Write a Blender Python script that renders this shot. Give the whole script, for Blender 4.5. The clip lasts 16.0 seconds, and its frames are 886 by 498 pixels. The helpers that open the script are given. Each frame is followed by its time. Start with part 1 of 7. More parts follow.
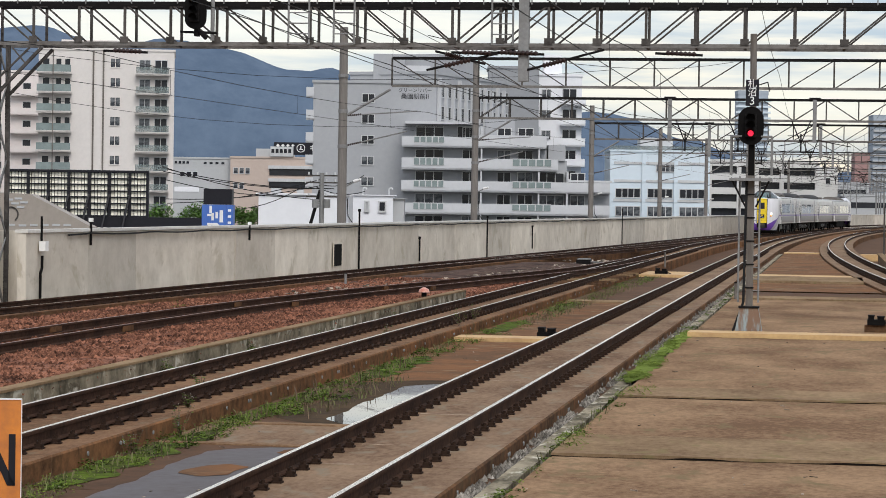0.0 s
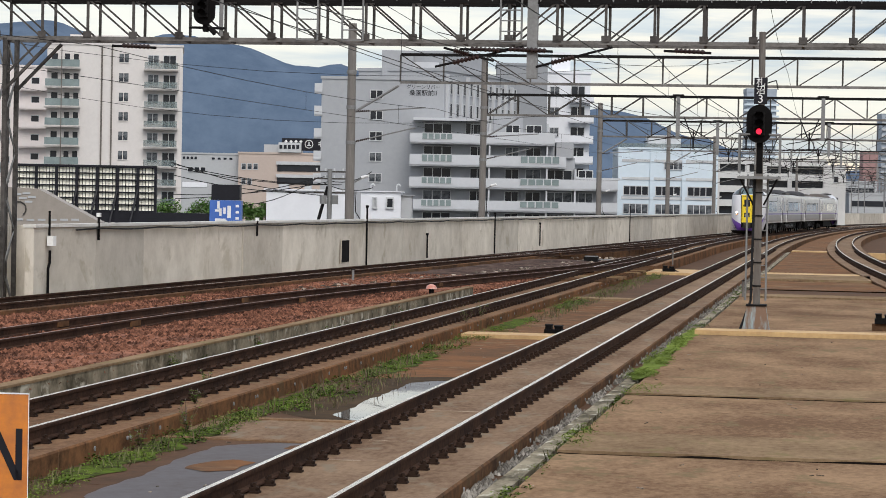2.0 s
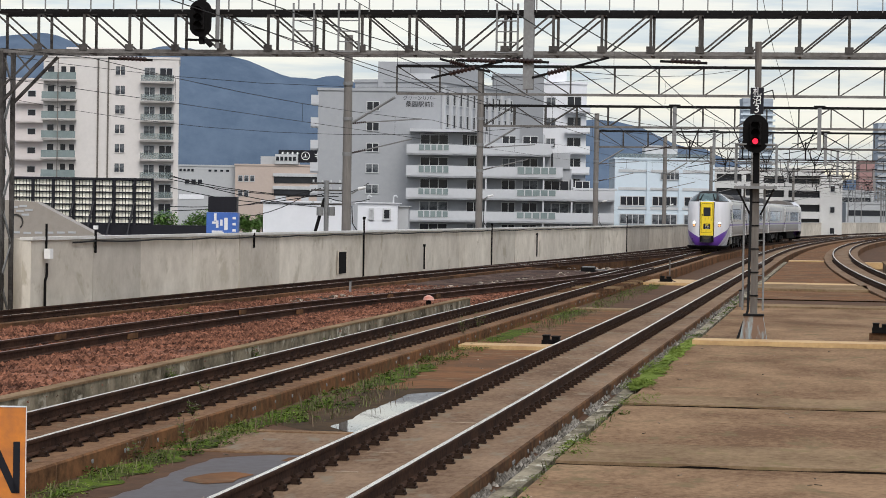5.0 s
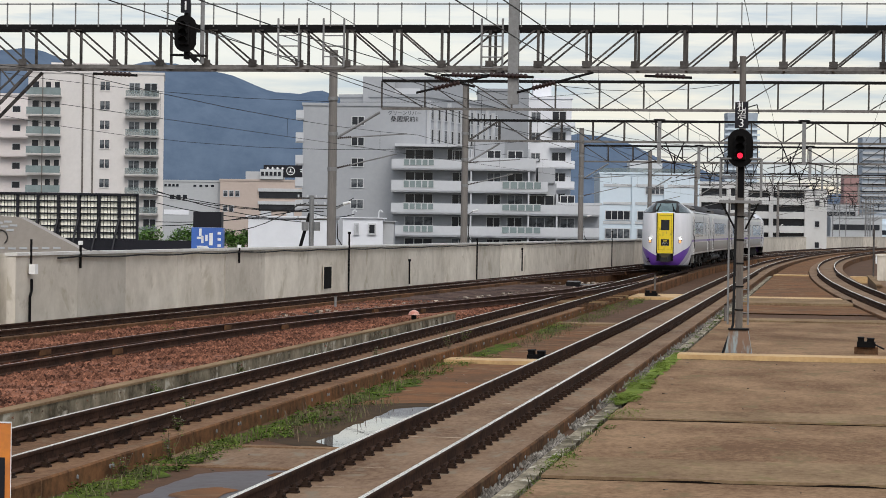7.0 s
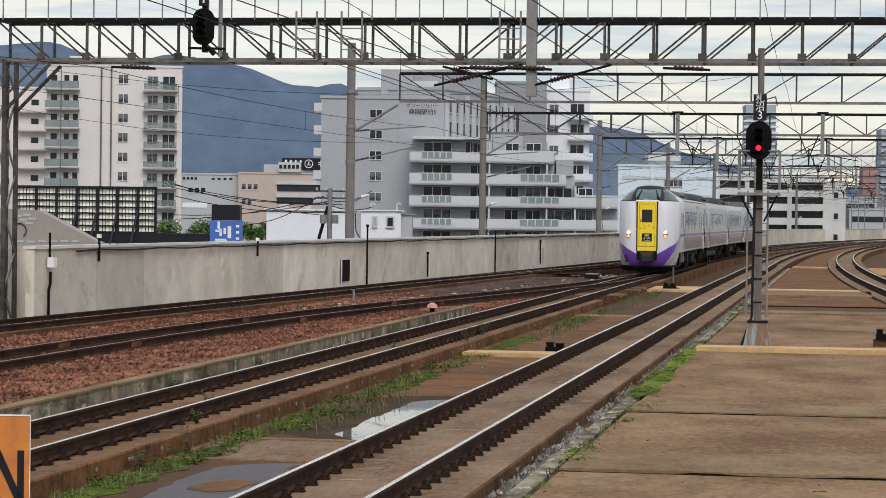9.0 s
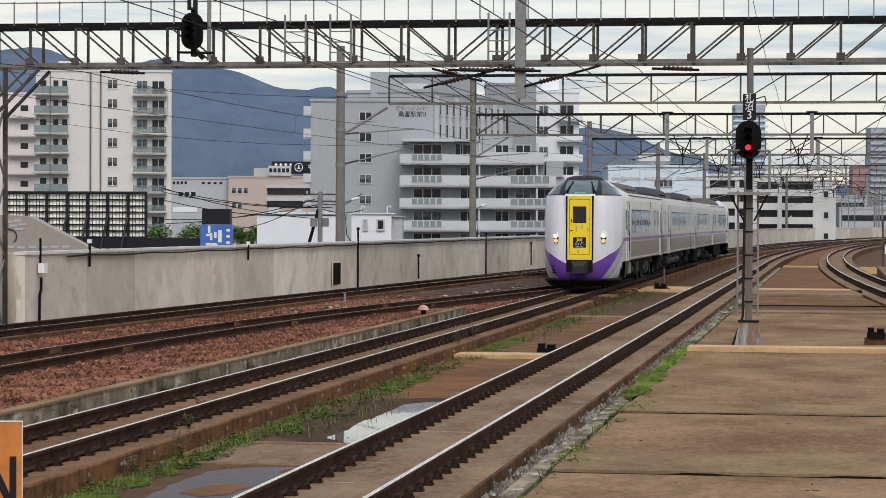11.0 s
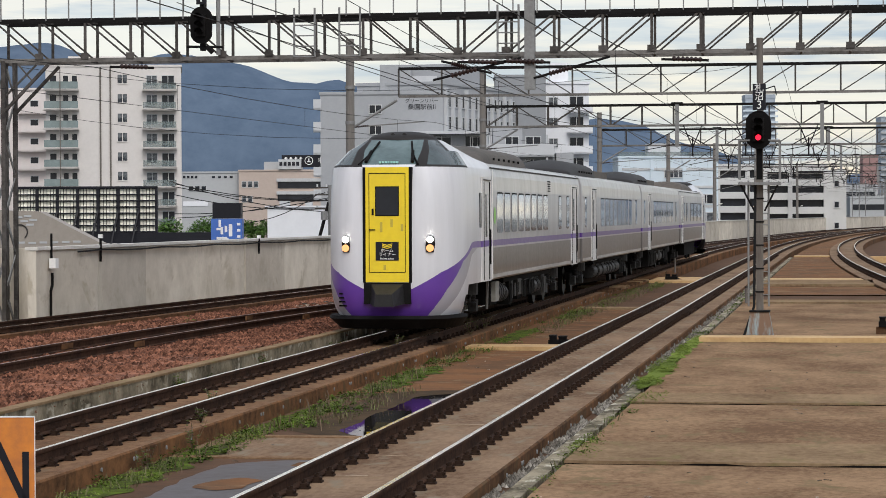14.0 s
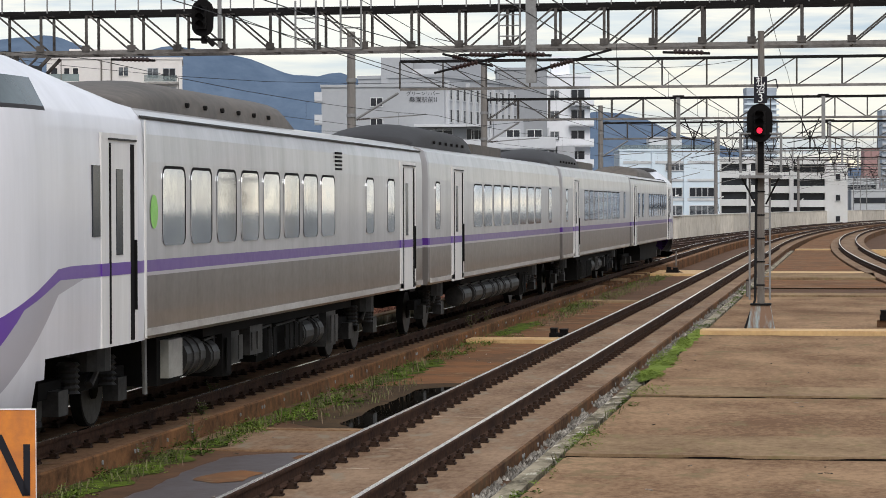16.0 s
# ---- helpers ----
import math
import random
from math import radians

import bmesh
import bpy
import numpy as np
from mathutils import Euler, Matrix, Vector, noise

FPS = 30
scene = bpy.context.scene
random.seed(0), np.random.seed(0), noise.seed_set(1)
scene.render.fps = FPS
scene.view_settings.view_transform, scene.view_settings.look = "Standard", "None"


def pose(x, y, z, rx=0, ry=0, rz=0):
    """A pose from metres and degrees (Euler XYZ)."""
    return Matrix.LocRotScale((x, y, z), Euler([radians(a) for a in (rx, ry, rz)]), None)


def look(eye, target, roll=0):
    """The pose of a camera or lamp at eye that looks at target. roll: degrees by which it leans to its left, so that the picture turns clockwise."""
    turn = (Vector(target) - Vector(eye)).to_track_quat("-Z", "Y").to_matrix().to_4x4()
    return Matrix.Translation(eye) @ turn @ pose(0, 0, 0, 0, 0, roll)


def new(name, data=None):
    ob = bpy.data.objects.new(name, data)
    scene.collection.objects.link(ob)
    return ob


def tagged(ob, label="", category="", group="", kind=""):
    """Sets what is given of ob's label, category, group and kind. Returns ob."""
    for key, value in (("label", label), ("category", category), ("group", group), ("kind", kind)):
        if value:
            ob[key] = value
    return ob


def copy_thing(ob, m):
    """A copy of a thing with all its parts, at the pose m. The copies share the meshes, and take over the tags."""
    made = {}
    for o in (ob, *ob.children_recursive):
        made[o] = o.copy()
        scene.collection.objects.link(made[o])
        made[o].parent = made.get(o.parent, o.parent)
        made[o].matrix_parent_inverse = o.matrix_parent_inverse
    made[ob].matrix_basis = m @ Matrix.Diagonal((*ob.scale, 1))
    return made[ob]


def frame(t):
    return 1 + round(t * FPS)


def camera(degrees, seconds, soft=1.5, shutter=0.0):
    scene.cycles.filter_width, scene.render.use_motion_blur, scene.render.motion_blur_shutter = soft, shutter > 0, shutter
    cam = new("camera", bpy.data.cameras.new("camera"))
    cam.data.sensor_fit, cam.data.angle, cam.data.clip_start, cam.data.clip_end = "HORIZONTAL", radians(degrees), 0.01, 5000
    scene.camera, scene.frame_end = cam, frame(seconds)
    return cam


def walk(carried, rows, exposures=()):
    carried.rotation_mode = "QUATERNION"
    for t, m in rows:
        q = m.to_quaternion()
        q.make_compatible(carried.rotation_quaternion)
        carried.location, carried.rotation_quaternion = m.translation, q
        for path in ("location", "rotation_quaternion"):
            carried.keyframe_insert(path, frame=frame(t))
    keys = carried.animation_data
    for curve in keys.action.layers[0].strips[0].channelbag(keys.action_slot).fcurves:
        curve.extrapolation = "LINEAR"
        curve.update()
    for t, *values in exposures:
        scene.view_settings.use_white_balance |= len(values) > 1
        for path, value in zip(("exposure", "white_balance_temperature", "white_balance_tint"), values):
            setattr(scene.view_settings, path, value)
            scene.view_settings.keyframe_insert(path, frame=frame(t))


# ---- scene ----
# ---------- camera ----------
EYE = (0.0, 0.0, 2.45)
cam = camera(20.434, 16.0, soft=0.7)


def aim(yaw, pitch, roll):
    """Heading to the left of the tracks, tilt and lean, in degrees."""
    a, p = radians(yaw), radians(pitch)
    way = Vector((-math.sin(a) * math.cos(p), math.cos(a) * math.cos(p), math.sin(p)))
    return look(EYE, Vector(EYE) + way * 10.0, roll)


HELD = [
    (0.0, 9.05, -1.058, 0.85), (0.5, 9.064, -1.091, 0.979), (1.0, 9.098, -1.118, 1.085), (1.5, 9.154, -1.134, 1.103),
    (2.0, 9.225, -1.139, 1.124), (2.5, 9.294, -1.124, 1.093), (3.0, 9.335, -1.12, 1.019), (3.5, 9.34, -1.113, 0.925),
    (4.0, 9.323, -1.072, 0.917), (6.5, 8.844, -0.57, 0.796), (7.0, 8.82, -0.529, 0.785), (7.5, 8.945, -0.54, 0.707),
    (8.0, 9.145, -0.578, 0.68), (8.5, 9.297, -0.653, 0.629), (9.0, 9.243, -0.705, 0.705), (11.5, 9.038, -0.637, 0.035),
    (12.0, 9.119, -0.648, -0.112), (12.5, 9.187, -0.666, -0.183), (13.0, 9.24, -0.706, -0.203), (13.5, 9.279, -0.763, -0.251),
    (14.0, 9.276, -0.83, -0.216), (14.5, 9.261, -0.876, -0.266), (15.0, 9.246, -0.929, -0.179), (15.5, 9.272, -0.972, -0.176),
    (16.0, 9.302, -0.995, -0.166)]
walk(cam, [(t, aim(a, p, r)) for t, a, p, r in HELD], exposures=((0.0, 0.06), (4.0, 0.05), (6.5, -0.06), (13.0, -0.06), (14.5, -0.02), (16.0, 0.09)))


# ---------- node helpers ----------
def nodes_of(tree):
    def make(kind, **inputs):
        n = tree.nodes.new(kind)
        for k, v in inputs.items():
            key = int(k[1:]) if k[0] == "i" and k[1:].isdigit() else k.replace("_", " ")
            s = n.inputs[key]
            if isinstance(v, bpy.types.NodeSocket):
                tree.links.new(v, s)
            else:
                s.default_value = v
        return n

    def op(kind, a, b=0.0, c=0.0):
        n = tree.nodes.new("ShaderNodeMath")
        n.operation = kind
        for s, v in zip(n.inputs, (a, b, c)):
            if isinstance(v, bpy.types.NodeSocket):
                tree.links.new(v, s)
            else:
                s.default_value = v
        return n.outputs[0]

    def mix(f, a, b):
        n = tree.nodes.new("ShaderNodeMix")
        n.data_type = "RGBA"
        for s, v in zip((n.inputs[0], n.inputs[6], n.inputs[7]), (f, a, b)):
            if isinstance(v, bpy.types.NodeSocket):
                tree.links.new(v, s)
            else:
                s.default_value = v if isinstance(v, float) else (*v, 1.0)
        return n.outputs[2]

    def ramp(f, lo, hi):
        n = tree.nodes.new("ShaderNodeMapRange")
        n.inputs[1].default_value, n.inputs[2].default_value = lo, hi
        tree.links.new(f, n.inputs[0])
        return n.outputs[0]
    return make, op, mix, ramp


# ---------- world and sun ----------
world = bpy.data.worlds.new("overcast_evening")
scene.world = world
world.use_nodes = True
wt = world.node_tree
wt.nodes.clear()
make, op, mix, ramp = nodes_of(wt)
sky = make("ShaderNodeTexSky")
sky.sky_type, sky.sun_disc = "NISHITA", False
SUN_EL, SUN_AZ = radians(45), radians(158)
sky.sun_elevation, sky.sun_rotation = SUN_EL, SUN_AZ
way = make("ShaderNodeTexCoord").outputs["Generated"]
axes = make("ShaderNodeSeparateXYZ", Vector=way)
up = op("MAXIMUM", axes.outputs[2], 0.0)
flat = make("ShaderNodeMapping", Vector=way)
flat.inputs["Scale"].default_value = (5.0, 5.0, 46.0)
puff = make("ShaderNodeTexNoise", Vector=flat.outputs[0], Scale=2.2, Detail=6.0, Roughness=0.55)
wisp = make("ShaderNodeTexNoise", Vector=flat.outputs[0], Scale=0.7, Detail=3.0)
low = mix(ramp(up, 0.03, 0.12), (1.0, 0.90, 0.75), (0.96, 0.91, 0.85))
dark = mix(ramp(puff.outputs[0], 0.42, 0.60), low, (0.44, 0.52, 0.64))
cloud = mix(ramp(wisp.outputs[0], 0.49, 0.70), dark, (0.98, 0.94, 0.86))
high = mix(ramp(up, 0.10, 0.5), cloud, (0.90, 0.95, 1.03))
cover = make("ShaderNodeBackground", Color=high, Strength=0.74)
clear = make("ShaderNodeBackground", Color=sky.outputs[0], Strength=0.04)
both = make("ShaderNodeAddShader")
wt.links.new(cover.outputs[0], both.inputs[0])
wt.links.new(clear.outputs[0], both.inputs[1])
wt.links.new(both.outputs[0], make("ShaderNodeOutputWorld").inputs[0])

sun = new("sun", bpy.data.lights.new("sun", "SUN"))
sun.data.energy, sun.data.angle, sun.data.color = 2.35, radians(35), (1.0, 0.955, 0.90)
sun.matrix_world = look((0, 0, 60), (-0.27, 0.66, 60 - 0.71))


# ---------- materials ----------
def material(name, colour, other=None, rough=0.7, metal=0.0, grain=6.0, blotch=0.5, bump=0.15, glow=None, lo=0.38, hi=0.62,
             vary=0.0, streak=False, spec=0.5, third=None):
    """Two scales of noise in metres mix colour and other; vary: difference between pieces."""
    m = bpy.data.materials.new(name)
    m.use_nodes = True
    t = m.node_tree
    t.nodes.clear()
    make, op, mix, ramp = nodes_of(t)
    other = other or tuple(c * 0.72 for c in colour)
    pos = make("ShaderNodeTexCoord").outputs["Object"]
    if streak:
        mp = make("ShaderNodeMapping", Vector=pos)
        mp.inputs["Scale"].default_value = (1.0, 1.0, 0.16) if streak is True else streak
        pos = mp.outputs[0]
    big = make("ShaderNodeTexNoise", Vector=pos, Scale=blotch, Detail=5.0, Roughness=0.6).outputs[0]
    fine = make("ShaderNodeTexNoise", Vector=pos, Scale=grain, Detail=8.0, Roughness=0.7).outputs[0]
    f = op("ADD", op("MULTIPLY", big, 0.52), op("MULTIPLY", fine, 0.48))
    col = mix(ramp(f, lo, hi), colour, other)
    if third:
        spot = make("ShaderNodeTexNoise", Vector=pos, Scale=blotch * 3.1, Detail=4.0, Roughness=0.65, Distortion=0.4).outputs[0]
        col = mix(ramp(spot, 0.56, 0.66), col, third)
    if vary:
        r = make("ShaderNodeObjectInfo").outputs["Random"]
        g = make("ShaderNodeNewGeometry").outputs["Random Per Island"]
        k = op("ADD", 1.0 - vary, op("MULTIPLY", op("FRACT", op("ADD", r, g)), 2 * vary))
        hsv = make("ShaderNodeHueSaturation", Color=col, Value=k)
        col = hsv.outputs[0]
    b = make("ShaderNodeBsdfPrincipled", Base_Color=col, Metallic=metal)
    b.inputs["Specular IOR Level"].default_value = spec
    t.links.new(op("ADD", rough - 0.08, op("MULTIPLY", fine, 0.16)), b.inputs["Roughness"])
    if bump:
        t.links.new(make("ShaderNodeBump", Height=f, Strength=bump, Distance=0.02).outputs[0], b.inputs["Normal"])
    if glow:
        b.inputs["Emission Color"].default_value, b.inputs["Emission Strength"].default_value = (*glow[:3], 1.0), glow[3]
    t.links.new(b.outputs[0], make("ShaderNodeOutputMaterial").inputs[0])
    return m


M = {}
M["deck"] = material("deck_concrete", (0.130, 0.074, 0.042), (0.285, 0.184, 0.108), 0.92, grain=16, blotch=0.75, bump=0.9, third=(0.160, 0.118, 0.064), streak=(0.8, 0.5, 1), spec=0.05, lo=0.41, hi=0.60)
# Flat black for shadow lines painted along the deck joints.
M["crack"] = material("black_seam_shadow", (0.012, 0.009, 0.007), None, 1.0, bump=0, spec=0.0)
M["deck_rust"] = material("rusty_deck", (0.185, 0.088, 0.041), (0.105, 0.060, 0.035), 0.88, grain=9, blotch=0.8, bump=0.5, spec=0.05, streak=(0.5, 0.8, 1), third=(0.21, 0.145, 0.085), lo=0.42, hi=0.58)
M["beam"] = material("pale_beam_concrete", (0.255, 0.175, 0.102), (0.140, 0.088, 0.050), 0.88, lo=0.42, hi=0.60, grain=12, blotch=0.9, bump=0.6, spec=0.05, streak=(0.8, 0.5, 1), third=(0.175, 0.135, 0.066))
M["beam_pale"] = material("leached_lime", (0.34, 0.26, 0.19), (0.20, 0.135, 0.09), 0.9, lo=0.45, hi=0.55, grain=12, blotch=2.5, bump=0.1, spec=0.1)
M["yellow_beam"] = material("yellow_beam_paint", (0.55, 0.36, 0.16), (0.36, 0.22, 0.10), 0.7, grain=10, blotch=1.2, bump=0.2)
M["slab"] = material("track_slab_concrete", (0.245, 0.165, 0.107), (0.125, 0.075, 0.046), 0.88, lo=0.40, hi=0.60, grain=14, blotch=0.8, bump=0.4, spec=0.06, third=(0.20, 0.16, 0.115), streak=(1, 0.4, 1))
M["kerb"] = material("rust_stained_kerb", (0.165, 0.084, 0.042), (0.050, 0.030, 0.019), 0.9, lo=0.40, hi=0.60, spec=0.04, grain=10, blotch=0.9, bump=0.4, streak=(1, 0.6, 0.7), third=(0.095, 0.062, 0.036))
M["slab_rust"] = material("rusty_track_slab", (0.215, 0.125, 0.072), (0.100, 0.056, 0.033), 0.9, lo=0.40, hi=0.60, grain=14, blotch=0.9, bump=0.4, spec=0.05, third=(0.16, 0.115, 0.075), streak=(1, 0.4, 1))
M["kerb_rust"] = material("orange_brown_kerb", (0.215, 0.104, 0.048), (0.062, 0.034, 0.019), 0.9, lo=0.40, hi=0.60, grain=10, blotch=0.9, bump=0.4, spec=0.04, third=(0.11, 0.068, 0.036), streak=(1, 0.6, 0.7))
M["turnout_mud"] = material("dark_purple_brown_mud", (0.098, 0.062, 0.050), (0.030, 0.020, 0.017), 0.92, lo=0.42, hi=0.6, grain=18, blotch=1.0, bump=0.6, spec=0.04, third=(0.14, 0.105, 0.08), streak=(1, 0.5, 1))
M["rail_top"] = material("polished_rail_steel", (0.98, 0.88, 0.75), (0.72, 0.58, 0.45), 0.22, 1.0, grain=5, blotch=0.6, lo=0.46, hi=0.64, streak=(1, 0.2, 1), bump=0.01)
M["rail_side"] = material("rusty_rail_steel", (0.060, 0.032, 0.021), (0.022, 0.013, 0.010), 0.8, 0.0, spec=0.05, grain=15, blotch=1.5, bump=0.2, lo=0.42, hi=0.6)
M["rail_rust"] = material("brown_rail_steel", (0.24, 0.145, 0.11), (0.12, 0.066, 0.05), 0.5, 0.2, grain=15, blotch=1.5, bump=0.2)
M["clip"] = material("dark_rail_fastener", (0.016, 0.011, 0.009), (0.040, 0.024, 0.017), 0.75, 0.0, spec=0.05, grain=25, bump=0.2)
M["ballast"] = material("red_brown_ballast", (0.212, 0.094, 0.059), (0.038, 0.019, 0.014), 0.92, lo=0.42, hi=0.6, grain=22, blotch=1.2, bump=0.5, vary=0.6, spec=0.04)
M["stone"] = material("stained_retaining_wall", (0.29, 0.25, 0.18), (0.075, 0.064, 0.044), 0.92, grain=5, blotch=1.6, bump=0.5, streak=(1, 0.45, 0.5), third=(0.45, 0.42, 0.34), spec=0.05, lo=0.42, hi=0.58)
M["wall"] = material("weathered_parapet_concrete", (0.65, 0.60, 0.52), (0.44, 0.395, 0.33), 0.92, lo=0.38, hi=0.64, grain=4, blotch=0.9, bump=0.2, streak=(1, 0.28, 0.3), vary=0.15, spec=0.08, third=(0.43, 0.385, 0.31))
M["wall_cap"] = material("pale_wall_coping", (0.66, 0.65, 0.62), (0.50, 0.48, 0.44), 0.8, grain=9, blotch=0.8)
M["dark"] = material("black_joint", (0.009, 0.0085, 0.0085), None, 0.8, bump=0, spec=0.05)
M["steel"] = material("weathered_grey_steel", (0.088, 0.080, 0.074), (0.026, 0.023, 0.021), 0.65, 0.0, spec=0.2, grain=7, blotch=0.9, lo=0.42, hi=0.6)
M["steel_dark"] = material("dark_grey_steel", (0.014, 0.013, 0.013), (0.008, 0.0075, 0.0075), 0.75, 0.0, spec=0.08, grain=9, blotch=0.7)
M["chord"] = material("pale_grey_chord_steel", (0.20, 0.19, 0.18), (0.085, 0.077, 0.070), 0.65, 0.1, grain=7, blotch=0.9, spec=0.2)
M["galv"] = material("galvanised_steel", (0.24, 0.24, 0.24), (0.15, 0.15, 0.145), 0.6, 0.2, grain=12, blotch=0.8)
M["pole"] = material("grey_concrete_pole", (0.185, 0.17, 0.155), (0.115, 0.105, 0.097), 0.85, grain=8, blotch=0.5, streak=True)
M["insulator"] = material("brown_porcelain", (0.028, 0.013, 0.011), None, 0.4, grain=20, bump=0)
M["wire"] = material("dark_wire", (0.014, 0.014, 0.015), None, 0.6, bump=0, spec=0.15)
M["puddle"] = material("still_puddle_water", (0.015, 0.013, 0.010), None, 0.02, bump=0, spec=1.0)
M["wet"] = material("wet_mud", (0.062, 0.036, 0.022), (0.115, 0.062, 0.036), 0.85, spec=0.08, grain=9, blotch=0.9, bump=0.25)
M["grass"] = material("bright_green_moss", (0.165, 0.215, 0.042), (0.075, 0.105, 0.020), 0.92, spec=0.04, grain=6, blotch=2, bump=0.2, vary=0.35)
M["moss"] = material("dull_moss_on_mud", (0.085, 0.125, 0.016), (0.036, 0.034, 0.015), 0.92, grain=14, blotch=2.2, bump=0.4, spec=0.04, lo=0.43, hi=0.57)
M["weed"] = material("dull_green_weeds", (0.10, 0.125, 0.04), (0.12, 0.10, 0.055), 0.85, spec=0.2, grain=5, blotch=2, bump=0, vary=0.4)
M["leaf"] = material("summer_tree_leaves", (0.10, 0.19, 0.035), (0.045, 0.09, 0.025), 0.75, spec=0.2, grain=3, blotch=0.8, bump=0, vary=0.35)
M["bark"] = material("grey_bark", (0.10, 0.08, 0.06), None, 0.9)
M["gravel"] = material("pale_gravel", (0.27, 0.25, 0.22), (0.05, 0.042, 0.034), 0.9, grain=20, blotch=2.5, bump=0.3, vary=0.5, spec=0.1)
M["city"] = material("city_ground", (0.10, 0.10, 0.10), (0.07, 0.075, 0.07), 0.9, grain=0.3, blotch=0.02)
M["orange"] = material("orange_enamel", (0.62, 0.21, 0.03), (0.42, 0.14, 0.035), 0.45, grain=6, blotch=3, bump=0.05)
M["ink"] = material("black_ink", (0.014, 0.014, 0.019), None, 0.5, bump=0, spec=0.2)
M["white"] = material("white_paint", (0.78, 0.78, 0.77), (0.66, 0.66, 0.65), 0.5, grain=6, blotch=0.8, bump=0.03)
M["red_lamp"] = material("red_signal_lens", (0.5, 0.02, 0.03), None, 0.3, bump=0, glow=(1.0, 0.01, 0.05, 1.5))
# Distance haze is mixed into the flat blue of the wooded ridge.
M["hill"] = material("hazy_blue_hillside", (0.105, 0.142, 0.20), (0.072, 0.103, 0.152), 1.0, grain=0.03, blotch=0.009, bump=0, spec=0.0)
M["glass"] = material("dark_window_glass", (0.025, 0.028, 0.035), (0.014, 0.016, 0.02), 0.15, grain=0.8, blotch=0.3, bump=0, spec=0.25)
M["pane"] = material("curtained_window_glass", (0.13, 0.14, 0.15), (0.035, 0.04, 0.048), 0.25, spec=0.25, grain=0.8, blotch=0.45, bump=0, lo=0.45, hi=0.55)
M["frame_white"] = material("white_window_frame", (0.52, 0.53, 0.54), None, 0.5, bump=0)
M["tower_wall"] = material("cream_tower_tile", (0.62, 0.585, 0.56), (0.55, 0.52, 0.50), 0.75, grain=1.5, blotch=0.1, bump=0.02)
M["pink_wall"] = material("pale_pink_wall", (0.66, 0.60, 0.58), (0.59, 0.54, 0.52), 0.8, grain=1.5, blotch=0.1, bump=0.02)
M["apt_wall"] = material("lavender_grey_tile", (0.335, 0.345, 0.362), (0.295, 0.305, 0.322), 0.75, grain=1.5, blotch=0.08, bump=0.02)
M["apt_dark"] = material("mid_grey_render", (0.27, 0.28, 0.295), (0.235, 0.245, 0.26), 0.8, grain=1.5, blotch=0.08, bump=0.02)
M["apt_light"] = material("pale_grey_balcony_wall", (0.49, 0.50, 0.52), (0.43, 0.44, 0.46), 0.75, grain=1.5, blotch=0.08, bump=0.02)
M["rail_glass"] = material("green_balcony_glass", (0.215, 0.265, 0.265), (0.15, 0.19, 0.19), 0.25, grain=1, blotch=0.3, bump=0)
M["clear_rail"] = material("clear_balcony_glass", (0.20, 0.24, 0.24), (0.15, 0.19, 0.19), 0.2, grain=1, blotch=0.3, bump=0)
M["clear_rail"].node_tree.nodes["Principled BSDF"].inputs["Alpha"].default_value = 0.5
M["office_wall"] = material("pale_blue_panel", (0.56, 0.64, 0.70), (0.50, 0.58, 0.64), 0.6, grain=1.5, blotch=0.1, bump=0.02)
M["low_wall"] = material("grey_shop_wall", (0.40, 0.41, 0.42), (0.36, 0.37, 0.38), 0.8, grain=1.5, blotch=0.1, bump=0.02)
M["tan_wall"] = material("salmon_tan_wall", (0.46, 0.375, 0.325), (0.41, 0.335, 0.29), 0.8, grain=1.5, blotch=0.1, bump=0.02)
M["white_wall"] = material("white_house_wall", (0.70, 0.71, 0.74), (0.63, 0.64, 0.67), 0.7, grain=1.5, blotch=0.2, bump=0.02)
M["park_wall"] = material("white_garage_panel", (0.55, 0.55, 0.54), (0.48, 0.48, 0.47), 0.8, grain=1.5, blotch=0.1, bump=0.02)
M["roof"] = material("tan_sheet_roof", (0.30, 0.265, 0.23), (0.24, 0.21, 0.18), 0.6, grain=4, blotch=0.3)
M["lit"] = material("cream_sign_panel", (0.88, 0.83, 0.66), (0.84, 0.84, 0.82), 0.6, grain=3, blotch=0.5, bump=0, vary=0.2)
M["blue"] = material("blue_sign_face", (0.05, 0.14, 0.46), (0.04, 0.11, 0.38), 0.5, grain=3, blotch=0.8, bump=0)
# Blue-grey air haze is part of this far wall colour.
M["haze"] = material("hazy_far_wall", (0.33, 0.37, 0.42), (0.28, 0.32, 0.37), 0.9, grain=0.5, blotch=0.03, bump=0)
M["brick"] = material("red_brick_far", (0.33, 0.20, 0.19), None, 0.9, grain=0.5, blotch=0.05, bump=0)


# ---------- mesh helpers ----------
def part(name, bm, mat, parent=None, label="", smooth=False):
    me = bpy.data.meshes.new(name)
    bm.to_mesh(me)
    bm.free()
    for m in (mat if isinstance(mat, (list, tuple)) else [mat]):
        me.materials.append(M[m] if isinstance(m, str) else m)
    if smooth:
        for p in me.polygons:
            p.use_smooth = True
    ob = new(name, me)
    if parent is not None:
        ob.parent = parent
    if label:
        ob["label"] = label
    return ob


def thing(name, m, label, category, group="", kind=""):
    ob = new(name)
    ob.matrix_world = m
    return tagged(ob, label, category, group, kind)


